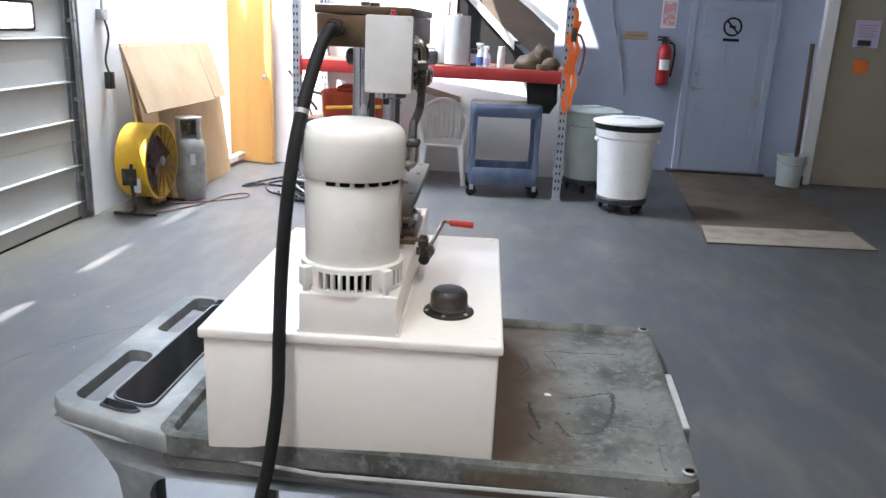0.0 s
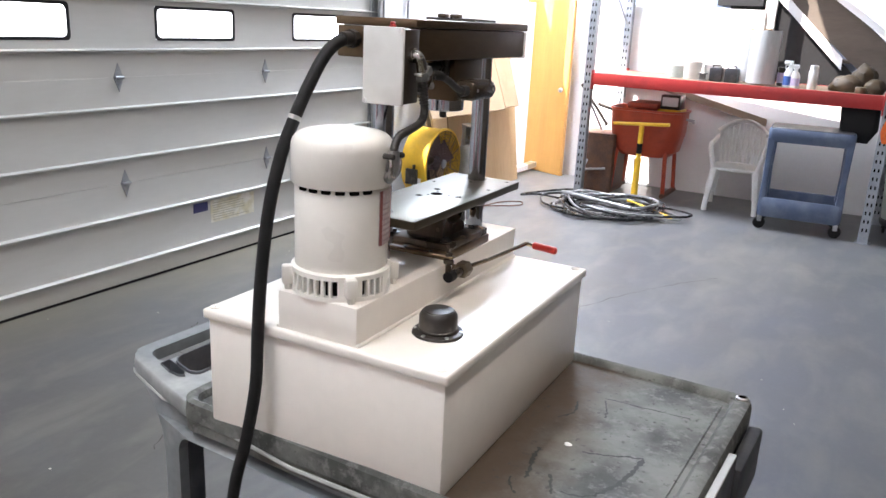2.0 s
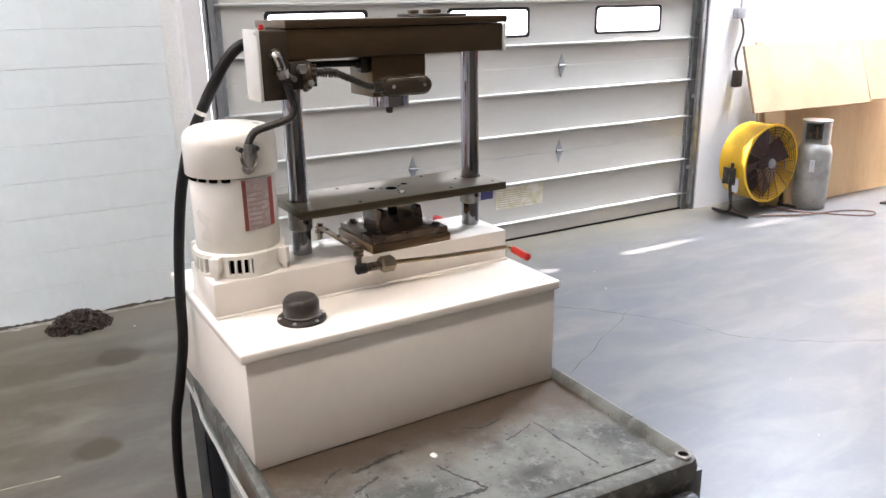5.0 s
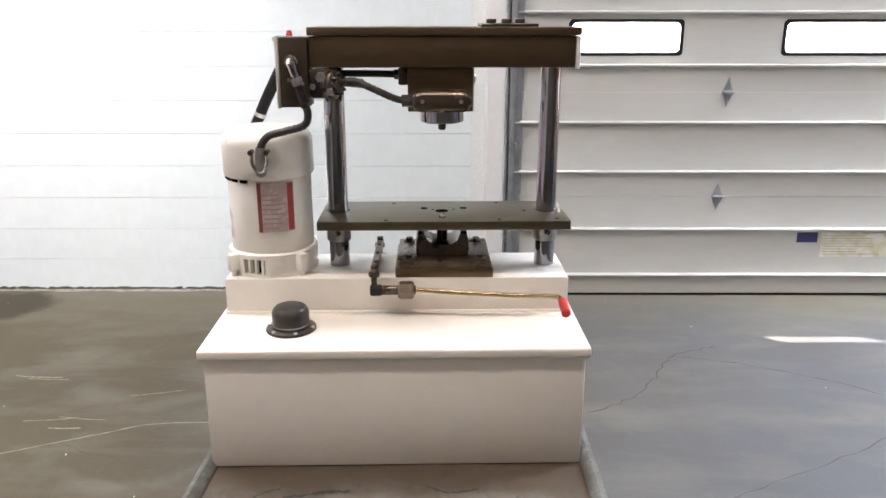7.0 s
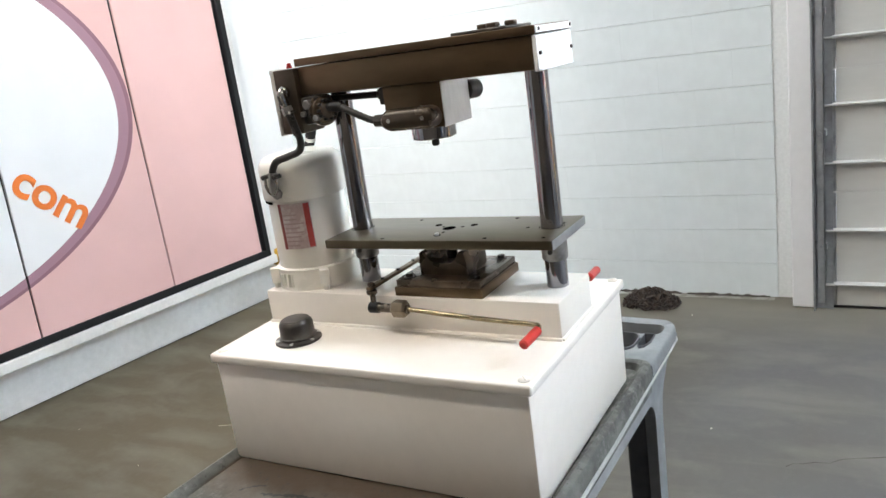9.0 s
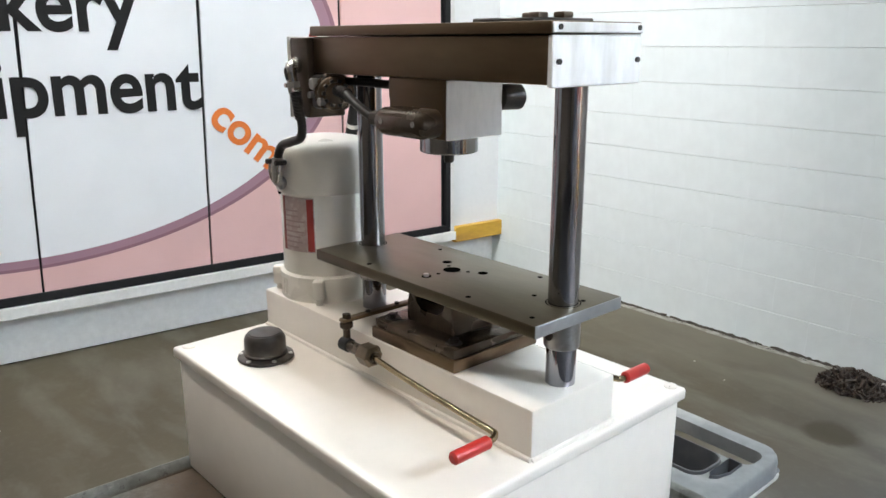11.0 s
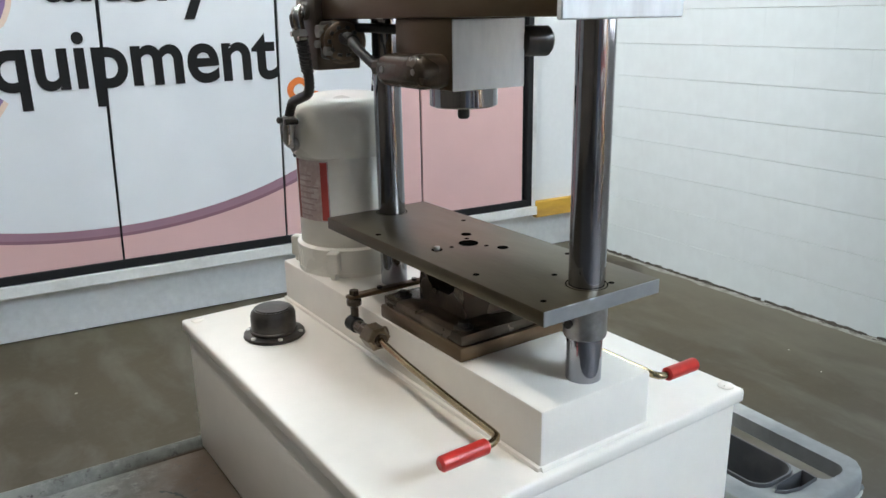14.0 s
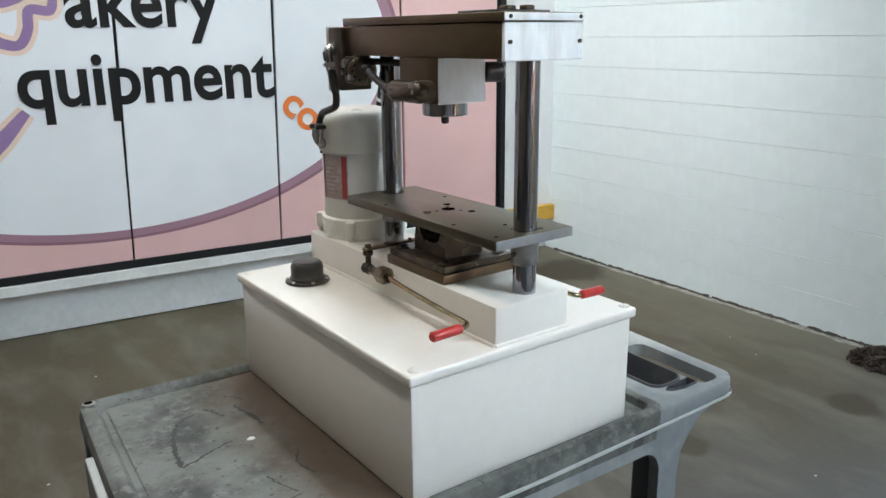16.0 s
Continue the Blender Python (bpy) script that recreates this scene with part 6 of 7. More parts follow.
for k in range(3):
    bm = B()
    y0 = 0.03 + k * 0.29
    box(bm, 0.05, LEN - 0.05, y0, y0 + 0.283, 1.240, 1.262, 0.003, 1)
    part("deck_board", bm, M_DECKWOOD, rack)
for x in (0.0, LEN):
    for z0, z1 in ((0.25, 0.95), (1.0, 0.3), (1.7, 2.4), (2.4, 1.75)):
        bm = B()
        rod(bm, (x, 0.04, z0), (x, DEP - 0.04, z1), 0.014, 6)
        part("brace", bm, M_POST, rack)

# goods on the shelf: helper for place along the rack
SH = 1.262


def on_shelf(u, v, rz=0.0, z=SH):
    return RACK @ pose(u, v, z, 0, 0, rz)


for u, v, r, h, mt in ((0.95, 0.30, 0.09, 0.17, M_WHITEPL), (1.10, 0.42, 0.08, 0.15, M_WHITEPL), (0.78, 0.36, 0.07, 0.13, M_GREENCAN)):
    jar = thing("plastic_tub", on_shelf(u, v), "white plastic tub standing on the rack shelf", "tub", "tubs on the shelf")
    bm = B()
    lathe(bm, [(r * 0.86, 0), (r * 0.9, 0.01), (r, h * 0.86)], 24)
    part("body", bm, mt, jar)
    bm = B()
    lathe(bm, [(r * 1.04, h * 0.84), (r * 1.05, h * 0.98), (r * 0.97, h), (r * 0.9, h * 0.985)], 24)
    part("lid", bm, M_WHITEPL, jar)
for u in (1.21, 1.35):
    bx = thing("tool_case", on_shelf(u, 0.22, 5), "small black plastic case on the rack shelf", "case", "black cases")
    bm = B()
    box(bm, -0.06, 0.06, -0.07, 0.07, 0, 0.13, 0.012, 2)
    part("case", bm, M_CHARCOAL, bx)
    bm = B()
    tube(bm, [(-0.035, -0.03, 0.125), (-0.03, -0.03, 0.15), (0.03, -0.03, 0.15), (0.035, -0.03, 0.125)], 0.007, 8)
    part("handle", bm, M_CHARCOAL, bx)
bx = thing("cable_reel", on_shelf(1.10, 0.14), "small grey reel of wire on the rack shelf", "reel")
bm = B()
lathe(bm, [(0.05, 0), (0.05, 0.008), (0.03, 0.012), (0.03, 0.06), (0.05, 0.064), (0.05, 0.072)], 20)
part("spool", bm, M_HOSE_GREY, bx)
roll = thing("stretch_wrap_roll", on_shelf(1.615, 0.20), "upright roll of clear stretch wrap on the shelf", "wrap roll")
bm = B()
lathe(bm, [(0.036, 0.015), (0.125, 0.015), (0.127, 0.03), (0.127, 0.47), (0.125, 0.485), (0.036, 0.485)], 32)
part("film", bm, M_CLEAR, roll)
bm = B()
lathe(bm, [(0.038, 0), (0.038, 0.50), (0.033, 0.50), (0.033, 0.49)], 20)
part("core", bm, M_CARDBOARD, roll, "cardboard core")
roll2 = copy_thing(roll, on_shelf(1.44, 0.42))
can = thing("paint_can", on_shelf(1.79, 0.30), "dark paint can on the shelf", "can")
bm = B()
lathe(bm, [(0.052, 0), (0.054, 0.004), (0.052, 0.01), (0.052, 0.16), (0.055, 0.165), (0.05, 0.168)], 24)
part("body", bm, M_DARK, can)
bm = B()
lathe(bm, [(0.0526, 0.03), (0.0526, 0.12)], 24, cap=False)
part("label", bm, M_LILAC, can, "faded violet label")
for u, h, lab_m in ((1.865, 0.20, M_BLUELABEL), (1.92, 0.17, M_LILAC)):
    sp = thing("spray_bottle", on_shelf(u, 0.14), "white trigger spray bottle with a coloured label", "bottle", "spray bottles")
    bm = B()
    lathe(bm, [(0.038, 0), (0.042, 0.006), (0.042, h * 0.62), (0.03, h * 0.78), (0.014, h * 0.9), (0.014, h)], 24)
    part("bottle", bm, M_WHITEPL, sp)
    bm = B()
    lathe(bm, [(0.0428, 0.02), (0.0428, h * 0.5)], 24, cap=False)
    part("label", bm, lab_m, sp, "coloured label")
    bm = B()
    box(bm, -0.05, 0.025, -0.012, 0.012, h, h + 0.035, 0.006, 2)
    rod(bm, (0, 0, h - 0.01), (0, 0, h + 0.004), 0.018, 12)
    tube(bm, [(-0.02, 0, h + 0.005), (-0.035, 0, h - 0.02), (-0.028, 0, h - 0.045)], 0.006, 8)
    part("trigger", bm, M_WHITEPL, sp)
wb = thing("white_bottle", on_shelf(2.07, 0.13), "slim white bottle on the shelf", "bottle")
bm = B()
lathe(bm, [(0.036, 0), (0.040, 0.006), (0.040, 0.155), (0.032, 0.175)], 24)
part("body", bm, M_WHITEPL, wb)
bm = B()
lathe(bm, [(0.030, 0.172), (0.034, 0.176), (0.034, 0.205), (0.03, 0.208)], 20)
part("cap", bm, M_WHITEPL, wb)
rng = random.Random(4)
for u, v, sx, sy, sz in ((2.34, 0.22, 0.14, 0.09, 0.10), (2.45, 0.32, 0.11, 0.12, 0.17), (2.56, 0.20, 0.09, 0.08, 0.09)):
    bm = B()
    bmesh.ops.create_icosphere(bm, subdivisions=3, radius=1.0)
    for vv in bm.verts:
        k = 1 + 0.22 * noise.noise(vv.co * 2.1 + Vector((u * 7, v, 0)))
        vv.co = Vector((vv.co.x * sx * k, vv.co.y * sy * k, max(-0.4, vv.co.z * k) * sz + 0.4 * sz))
    g = tagged(part("leather_glove", bm, M_BROWNOBJ), "crumpled tan leather glove on the shelf", "glove", "gloves on the shelf")
    g.matrix_world = on_shelf(u, v)
tin = thing("small_tin", on_shelf(2.47, 0.08), "small brass-coloured tin on the shelf", "tin")
bm = B()
lathe(bm, [(0.045, 0), (0.047, 0.004), (0.047, 0.05), (0.045, 0.054), (0.01, 0.055)], 22)
part("body", bm, M_BRASS, tin)
M_DARKRED = material("dark red cord", (0.16, 0.02, 0.018), 0.6)
# orange straps hung on the right-hand post
st = thing("ratchet_strap", RACK @ pose(LEN + 0.02, -0.055, 0), "bright orange webbing strap hanging from the rack post", "strap")
for k, (xo, top, low) in enumerate(((0.02, 1.86, 0.92), (0.055, 1.74, 1.02), (-0.005, 1.62, 0.88))):
    bm = B()
    rows = []
    for i in range(18):
        z = top + (low - top) * i / 17
        x = xo + 0.018 * math.sin(i * 0.9 + k * 2)
        y = -0.012 - 0.012 * k + 0.008 * math.sin(i * 0.6 + k)
        rows.append([(x - 0.022, y, z), (x + 0.022, y + 0.004, z), (x + 0.022, y + 0.007, z), (x - 0.022, y + 0.003, z)])
    loft(bm, rows)
    part("webbing", bm, M_ORANGESTRAP, st)
bm = B()
tube(bm, [(0.03, 0.0, 1.62), (0.09, -0.02, 1.60), (0.135, -0.02, 1.48), (0.125, -0.02, 1.34), (0.10, -0.02, 1.24)], 0.012, 8)
part("red_cord", bm, M_DARKRED, st, "dark red cord loop")
bm = B()
box(bm, 0.0, 0.05, -0.05, -0.02, 1.55, 1.68, 0.006, 1)
part("ratchet", bm, M_DARK, st)
# dark sack hanging under the beam
bm = B()
rows = []
for z, w, d in ((1.20, 0.15, 0.03), (1.12, 0.155, 0.05), (0.95, 0.15, 0.055), (0.86, 0.12, 0.05), (0.84, 0.11, 0.03)):
    rows.append([(x + 0.02 * math.sin(z * 20), y, z) for x, y in rounded(2 * w, 2 * d, d * 0.8, 4)])
loft(bm, rows)
bag = tagged(part("tool_bag", bm, M_BLACKBAR), "black tool bag hanging under the rack beam", "bag")
bag.matrix_world = RACK @ pose(2.50, 0.16, 0)

# stairs behind the rack, falling towards the east
stair = thing("staircase", pose(0, 0, 0), "timber staircase with white stringer and rail rising behind the rack", "staircase")


def stair_board(name, y0, y1, xa, za, xb, zb, high, mat, label):
    """A sloping board from (xa, za) up to (xb, zb); its ends are cut plumb."""
    bm = B()
    o = [(xa, za), (xa, za + high), (xb, zb + high), (xb, zb)]
    loft(bm, [[(x, y0, z) for x, z in o], [(x, y1, z) for x, z in o]])
    part(name, bm, mat, stair, label, smooth=False)


# stair timber darkened in colour for the shade inside the flight
M_STAIRDARK = material("shaded stair timber", (0.11, 0.088, 0.07), 0.75, 0, (0.075, 0.06, 0.048), 3, (0.4, 0.7), 0.08, 40, 0.15, 60, (0.3, 1, 1))
stair_board("stringer", 9.22, 9.27, -0.045, 1.40, -1.25, 2.56, 0.115, M_DRYWALL, "white painted stringer")
stair_board("rail_board", 9.22, 9.26, 0.45, 1.625, -0.95, 2.61, 0.075, M_DRYWALL, "white painted rail board")
stair_board("side_panel", 9.273, 9.29, 0.42, 1.15, -1.25, 2.56, 0.46, M_STAIRDARK, "grey-brown timber side panel")
stair_board("brace", 8.838, 8.858, -0.62, 0.795, -2.02, 1.145, 0.075, M_STAIRWOOD, "brown timber brace")
# black sheet in place of the shade under the flight
bm = B()
o = [(0.30, 1.12), (0.30, 1.16), (-1.22, 2.555), (-1.22, 1.12)]
loft(bm, [[(x, 9.274, z) for x, z in o], [(x, 9.288, z) for x, z in o]])
part("closing_panel", bm, M_BLACKBAR, stair, "black sheet standing in for the shade under the flight", smooth=False)
for k in range(7):
    bm = B()
    z, x = 1.50 + k * 0.19, -0.10 - k * 0.195
    box(bm, x - 0.13, x + 0.13, 9.292, 9.78, z - 0.035, z, 0.003, 1)
    part("tread", bm, M_STAIRDARK, stair)
# added black box fills the unlit space at the stair head
bm = B()
box(bm, -1.32, -0.86, 9.05, 9.70, 1.99, 2.75, 0.004, 1)
part("landing", bm, M_BLACKBAR, stair, "black box standing in for the unlit space at the landing")
for x, y0, y1, z0, z1 in ((-0.76, 8.90, 8.99, 1.223, 2.6), (0.36, 9.295, 9.37, 0, 1.6)):
    bm = B()
    box(bm, x - 0.05, x + 0.05, y0, y1, z0, z1, 0.004, 1)
    part("newel_post", bm, M_DRYWALL, stair)

# white plastic chair
chair = thing("plastic_chair", pose(-0.76, 8.28, 0, 0, 0, 4), "white moulded plastic armchair facing the room", "chair")
bm = B()
loft(bm, [[(x, y, z) for x, y in rounded(w, d, 0.05, 4)] for w, d, z in ((0.40, 0.40, 0.405), (0.43, 0.43, 0.42), (0.43, 0.43, 0.435), (0.39, 0.39, 0.44), (0.34, 0.34, 0.428))])
part("seat", bm, M_WHITEPL, chair)
for sx in (-1, 1):
    for sy in (-1, 1):
        bm = B()
        loft(bm, [[(sx * (0.235 if z < 0.1 else 0.195) + a, sy * (0.23 if z < 0.1 else 0.19) + c, z) for a, c in rounded(w, w, 0.012, 3)] for z, w in ((0.0, 0.05), (0.05, 0.05), (0.42, 0.07))])
        part("leg", bm, M_WHITEPL, chair)
    bm = B()
    tube(bm, [(sx * 0.20, -0.20, 0.42), (sx * 0.245, -0.22, 0.60), (sx * 0.255, -0.14, 0.655), (sx * 0.25, 0.05, 0.66), (sx * 0.225, 0.20, 0.70)], 0.022, 8)
    part("armrest", bm, M_WHITEPL, chair)
# curved back with slots
for k in range(9):
    a = radians(-56 + 14 * k)
    bm = B()
    x, y = 0.245 * math.sin(a), 0.02 + 0.20 * math.cos(a)
    top = 0.86 - 0.10 * abs(math.sin(a)) ** 2
    rod(bm, (x * 0.86, y * 0.92, 0.44), (x, y + 0.045, top - 0.02), 0.013, 8)
    part("back_slat", bm, M_WHITEPL, chair)
bm = B()
tube(bm, [(0.245 * math.sin(radians(a)), 0.065 + 0.20 * math.cos(radians(a)), 0.86 - 0.12 * abs(math.sin(radians(a))) ** 2) for a in (-75, -60, -40, -20, 0, 20, 40, 60, 75)], 0.024, 8)
part("back_rail", bm, M_WHITEPL, chair)
bm = B()
rows = []
for a in (-62, -45, -25, 0, 25, 45, 62):
    r = radians(a)
    rows.append([(0.238 * math.sin(r), 0.035 + 0.20 * math.cos(r), 0.56), (0.244 * math.sin(r), 0.041 + 0.20 * math.cos(r), 0.56), (0.250 * math.sin(r), 0.058 + 0.20 * math.cos(r), 0.78), (0.244 * math.sin(r), 0.052 + 0.20 * math.cos(r), 0.78)])
loft(bm, rows)
part("back_shell", bm, M_WHITEPL, chair)

# slate blue service cart
sc = thing("service_cart", pose(-0.10, 7.83, 0, 0, 0, 4), "slate blue two-shelf plastic service cart on casters", "cart")
for z0, z1, nm in ((0.12, 0.30, "lower_tray"), (0.80, 0.92, "top_tray")):
    bm = B()
    q = lambda k, z: [(x, y, z) for x, y in rounded(0.70 - 2 * k, 0.50 - 2 * k, 0.05, 5)]
    loft(bm, [q(0.01, z0), q(0.0, z0 + 0.02), q(0.0, z1 - 0.01), q(0.006, z1), q(0.022, z1 - 0.004), q(0.03, z0 + 0.05)])
    part(nm, bm, M_BLUECART, sc)
for x in (-0.315, 0.315):
    for y in (-0.215, 0.215):
        bm = B()
        loft(bm, [[(x + a, y + c, z) for a, c in rounded(w, w, 0.012, 3)] for z, w in ((0.26, 0.065), (0.5, 0.05), (0.83, 0.065))])
        part("upright", bm, M_BLUECART, sc)
        bm = B()
        lathe(bm, [(0.03, -0.014), (0.052, -0.012), (0.056, 0), (0.052, 0.012), (0.03, 0.014)], 20, pose(x, y, 0.056, 90, 0, 20))
        w = part("caster", bm, M_RUBBER, sc)
        bm = B()
        box(bm, x - 0.02, x + 0.02, y - 0.024, y + 0.024, 0.07, 0.125, 0.004, 1)
        part("fork", bm, M_ALU, w)
bm = B()
box(bm, -0.335, 0.335, -0.235, 0.235, 0.912, 0.928, 0.004, 1)
part("rubber_mat", bm, M_CHARCOAL, sc, "dark ribbed top mat")

# orange tub mixer with a yellow stand
mx = thing("tub_mixer", pose(-1.70, 8.32, 0), "orange-red steel tub mixer on a wheeled frame", "mixer")
bm = B()
q = lambda w, d, z: [(x, y, z) for x, y in rounded(w, d, min(w, d) * 0.35, 6)]
loft(bm, [q(0.50, 0.42, 0.44), q(0.66, 0.50, 0.50), q(0.74, 0.54, 0.70), q(0.76, 0.55, 0.90), q(0.79, 0.58, 0.905), q(0.79, 0.58, 0.925), q(0.74, 0.53, 0.925), q(0.70, 0.50, 0.60)])
part("tub", bm, M_ORANGE, mx)
bm = B()
box(bm, -0.20, 0.12, -0.2, 0.2, 0.925, 0.985, 0.02, 2)
part("hatch", bm, M_ORANGE, mx)
bm = B()
box(bm, 0.12, 0.32, -0.12, 0.10, 0.925, 1.08, 0.012, 2)
gb = part("control_box", bm, M_DARK, mx, "black control box")
bm = B()
box(bm, 0.14, 0.30, -0.124, -0.1205, 0.965, 1.055, 0.002, 1)
part("dial_plate", bm, M_PAPER, gb, "white dial plate", smooth=False)
bm = B()
box(bm, 0.10, 0.34, -0.126, 0.11, 0.905, 0.935, 0.004, 1)
part("bracket", bm, M_YELLOW, gb, "yellow bracket")
for x in (-0.28, 0.28):
    for y in (-0.2, 0.2):
        bm = B()
        rod(bm, (x * 0.9, y, 0.50), (x, y * 1.1, 0.06), 0.022, 8)
        part("leg", bm, M_ORANGE, mx)
    bm = B()
    rod(bm, (x, -0.26, 0.06), (x, 0.26, 0.06), 0.026, 8)
    part("foot_rail", bm, M_RUST, mx)
bm = B()
tube(bm, [(0.36, 0, 0.84), (0.46, -0.02, 0.83), (0.48, -0.14, 0.83)], 0.014, 8)
part("side_handle", bm, M_ALU, mx)
bm = B()
rod(bm, (-0.45, 0.0, 0.70), (-0.72, -0.16, 1.12), 0.016, 8)
rod(bm, (-0.36, 0.0, 0.86), (-0.56, -0.05, 0.92), 0.018, 8)
part("lift_lever", bm, M_DARK, mx)
ys = thing("yellow_stand", pose(-1.66, 7.90, 0), "yellow steel T-shaped roller stand", "stand")
bm = B()
rod(bm, (0, 0, 0.03), (0, 0, 0.45), 0.034, 12)
part("sleeve", bm, M_YELLOW, ys)
bm = B()
rod(bm, (0, 0, 0.45), (0, 0, 0.78), 0.026, 12)
part("mast", bm, M_YELLOW, ys)
bm = B()
rod(bm, (0, 0, 0.50), (0, 0, 0.60), 0.0285, 12)
part("tape_band", bm, M_RUBBER, ys, "black band")
bm = B()
rod(bm, (-0.30, 0.02, 0.775), (0.28, -0.02, 0.815), 0.018, 10)
part("cross_bar", bm, M_YELLOW, ys)
for a in (20, 140, 260):
    bm = B()
    rod(bm, (0, 0, 0.06), (0.26 * math.cos(radians(a)), 0.26 * math.sin(radians(a)), 0.015), 0.013, 8)
    part("foot", bm, M_YELLOW, ys)
# rusty steel cabinet beside it
cb = thing("steel_locker", pose(-2.15, 8.25, 0), "small rust-brown steel locker under the rack", "locker")
bm = B()
box(bm, -0.19, 0.19, -0.22, 0.22, 0.02, 0.64, 0.006, 1)
part("body", bm, M_RUST, cb)
bm = B()
box(bm, -0.175, 0.175, -0.229, -0.2205, 0.04, 0.62, 0.003, 1)
dr = part("door", bm, M_RUST, cb)
bm = B()
rod(bm, (-0.14, -0.235, 0.24), (0.12, -0.235, 0.28), 0.012, 8)
part("handle", bm, M_ALU, dr, "pale bar handle")

# white waste barrel on a dolly, and the grey one behind it
for i, (x, y, mt, lb) in enumerate(((1.06, 7.34, M_WHITEPL, "white plastic waste barrel with a bag on a black dolly"), (0.80, 8.20, M_GREENCAN, "grey plastic waste barrel on a black dolly"))):
    wbn = thing("waste_barrel", pose(x, y, 0, 0, 0, 25 * i), lb, "waste barrel", "waste barrels")
    bm = B()
    lathe(bm, [(0.225, 0.135), (0.232, 0.14), (0.268, 0.60), (0.275, 0.64), (0.275, 0.70), (0.292, 0.715), (0.298, 0.78), (0.300, 0.84), (0.292, 0.845), (0.285, 0.80), (0.268, 0.69), (0.215, 0.17)], 40)
    part("body", bm, mt, wbn)
    bm = B()
    lathe(bm, [(0.302, 0.785), (0.308, 0.79), (0.309, 0.838), (0.300, 0.846), (0.288, 0.84)], 40, cap=False)
    part("bag_rim", bm, M_RUBBER if i == 0 else mt, wbn, "black bag edge folded over the rim")
    bm = B()
    lathe(bm, [(0.318, 0.838), (0.330, 0.845), (0.325, 0.862), (0.24, 0.885), (0.12, 0.89), (0.01, 0.892)], 40)
    lid_ = part("lid", bm, M_WHITEPL if i == 0 else mt, wbn)
    bm = B()
    box(bm, -0.16, 0.10, -0.08, 0.06, 0.885, 0.905, 0.012, 2)
    part("lid_handle", bm, M_WHITEPL if i == 0 else mt, lid_)
    for s in (-1, 1):
        bm = B()
        box(bm, s * 0.278 - 0.02, s * 0.278 + 0.02, -0.06, 0.06, 0.66, 0.70, 0.012, 2)
        part("grip", bm, mt, wbn)
    bm = B()
    lathe(bm, [(0.20, 0.085), (0.235, 0.09), (0.245, 0.13), (0.235, 0.15), (0.225, 0.135)], 32)
    dol = part("dolly", bm, M_CHARCOAL, wbn, "black dolly")
    for k in range(5):
        a = radians(72 * k + 15)
        bm = B()
        lathe(bm, [(0.02, -0.012), (0.036, -0.01), (0.038, 0), (0.036, 0.01), (0.02, 0.012)], 16, pose(0.19 * math.cos(a), 0.19 * math.sin(a), 0.038, 90, 0, 30 * k))
        box(bm, 0.19 * math.cos(a) - 0.016, 0.19 * math.cos(a) + 0.016, 0.19 * math.sin(a) - 0.018, 0.19 * math.sin(a) + 0.018, 0.045, 0.09)
        part("caster", bm, M_RUBBER, dol)

# personnel door with frame, hardware and notices
pd = thing("door_3", pose(0, NY, 0), "white six-panel steel personnel door, closed", "door", kind="structure")
bm = B()
box(bm, 2.06, 2.94, -0.035, 0.002, 0.015, 2.07, 0.003, 1)
lf = part("leaf", bm, M_STEELDOOR, pd)
for x0, x1 in ((2.14, 2.46), (2.54, 2.86)):
    for z0, z1 in ((0.22, 0.90), (1.02, 1.66), (1.76, 1.97)):
        bm = B()
        o_ = [(x0, z0), (x1, z0), (x1, z1), (x0, z1)]
        i1 = [(x0 + 0.025, z0 + 0.025), (x1 - 0.025, z0 + 0.025), (x1 - 0.025, z1 - 0.025), (x0 + 0.025, z1 - 0.025)]
        i2 = [(x0 + 0.05, z0 + 0.05), (x1 - 0.05, z0 + 0.05), (x1 - 0.05, z1 - 0.05), (x0 + 0.05, z1 - 0.05)]
        loft(bm, [[(x, -0.0352, z) for x, z in o_], [(x, -0.0385, z) for x, z in i1], [(x, -0.0365, z) for x, z in i2]])
        part("panel", bm, M_STEELDOOR, lf, smooth=False)
for x0, x1, z0, z1 in ((1.98, 2.058, 0, 2.15), (2.942, 3.02, 0, 2.15), (1.98, 3.02, 2.075, 2.15)):
    bm = B()
    box(bm, x0, x1, -0.05, 0.0, z0, z1, 0.004, 1)
    part("frame", bm, M_STEELDOOR, pd)
bm = B()
rod(bm, (2.125, -0.035, 1.03), (2.125, -0.06, 1.03), 0.03, 16)
rod(bm, (2.125, -0.06, 1.03), (2.125, -0.085, 1.03), 0.011, 10)
tube(bm, [(2.125, -0.085, 1.03), (2.17, -0.088, 1.03), (2.235, -0.085, 1.025)], 0.010, 8)
part("door_handle", bm, M_ALU, pd, "steel lever handle")
bm = B()
rod(bm, (2.125, -0.035, 1.20), (2.125, -0.052, 1.20), 0.027, 16)
part("deadbolt", bm, M_ALU, pd)
for z in (0.3, 1.22, 1.93):
    bm = B()
    rod(bm, (2.945, -0.055, z - 0.05), (2.945, -0.055, z + 0.05), 0.010, 8)
    part("door_hinge", bm, M_ALU, pd)
bm = B()
box(bm, 1.9, 3.1, -0.12, -0.0, 0.0, 0.035, 0.006, 1)
part("threshold", bm, M_DARK, pd, "dark threshold")
bm = B()
lathe(bm, [(0.088, 0), (0.112, 0), (0.112, 0.003), (0.088, 0.003), (0.088, 0)], 32, pose(2.49, -0.040, 1.77, 90), cap=False)
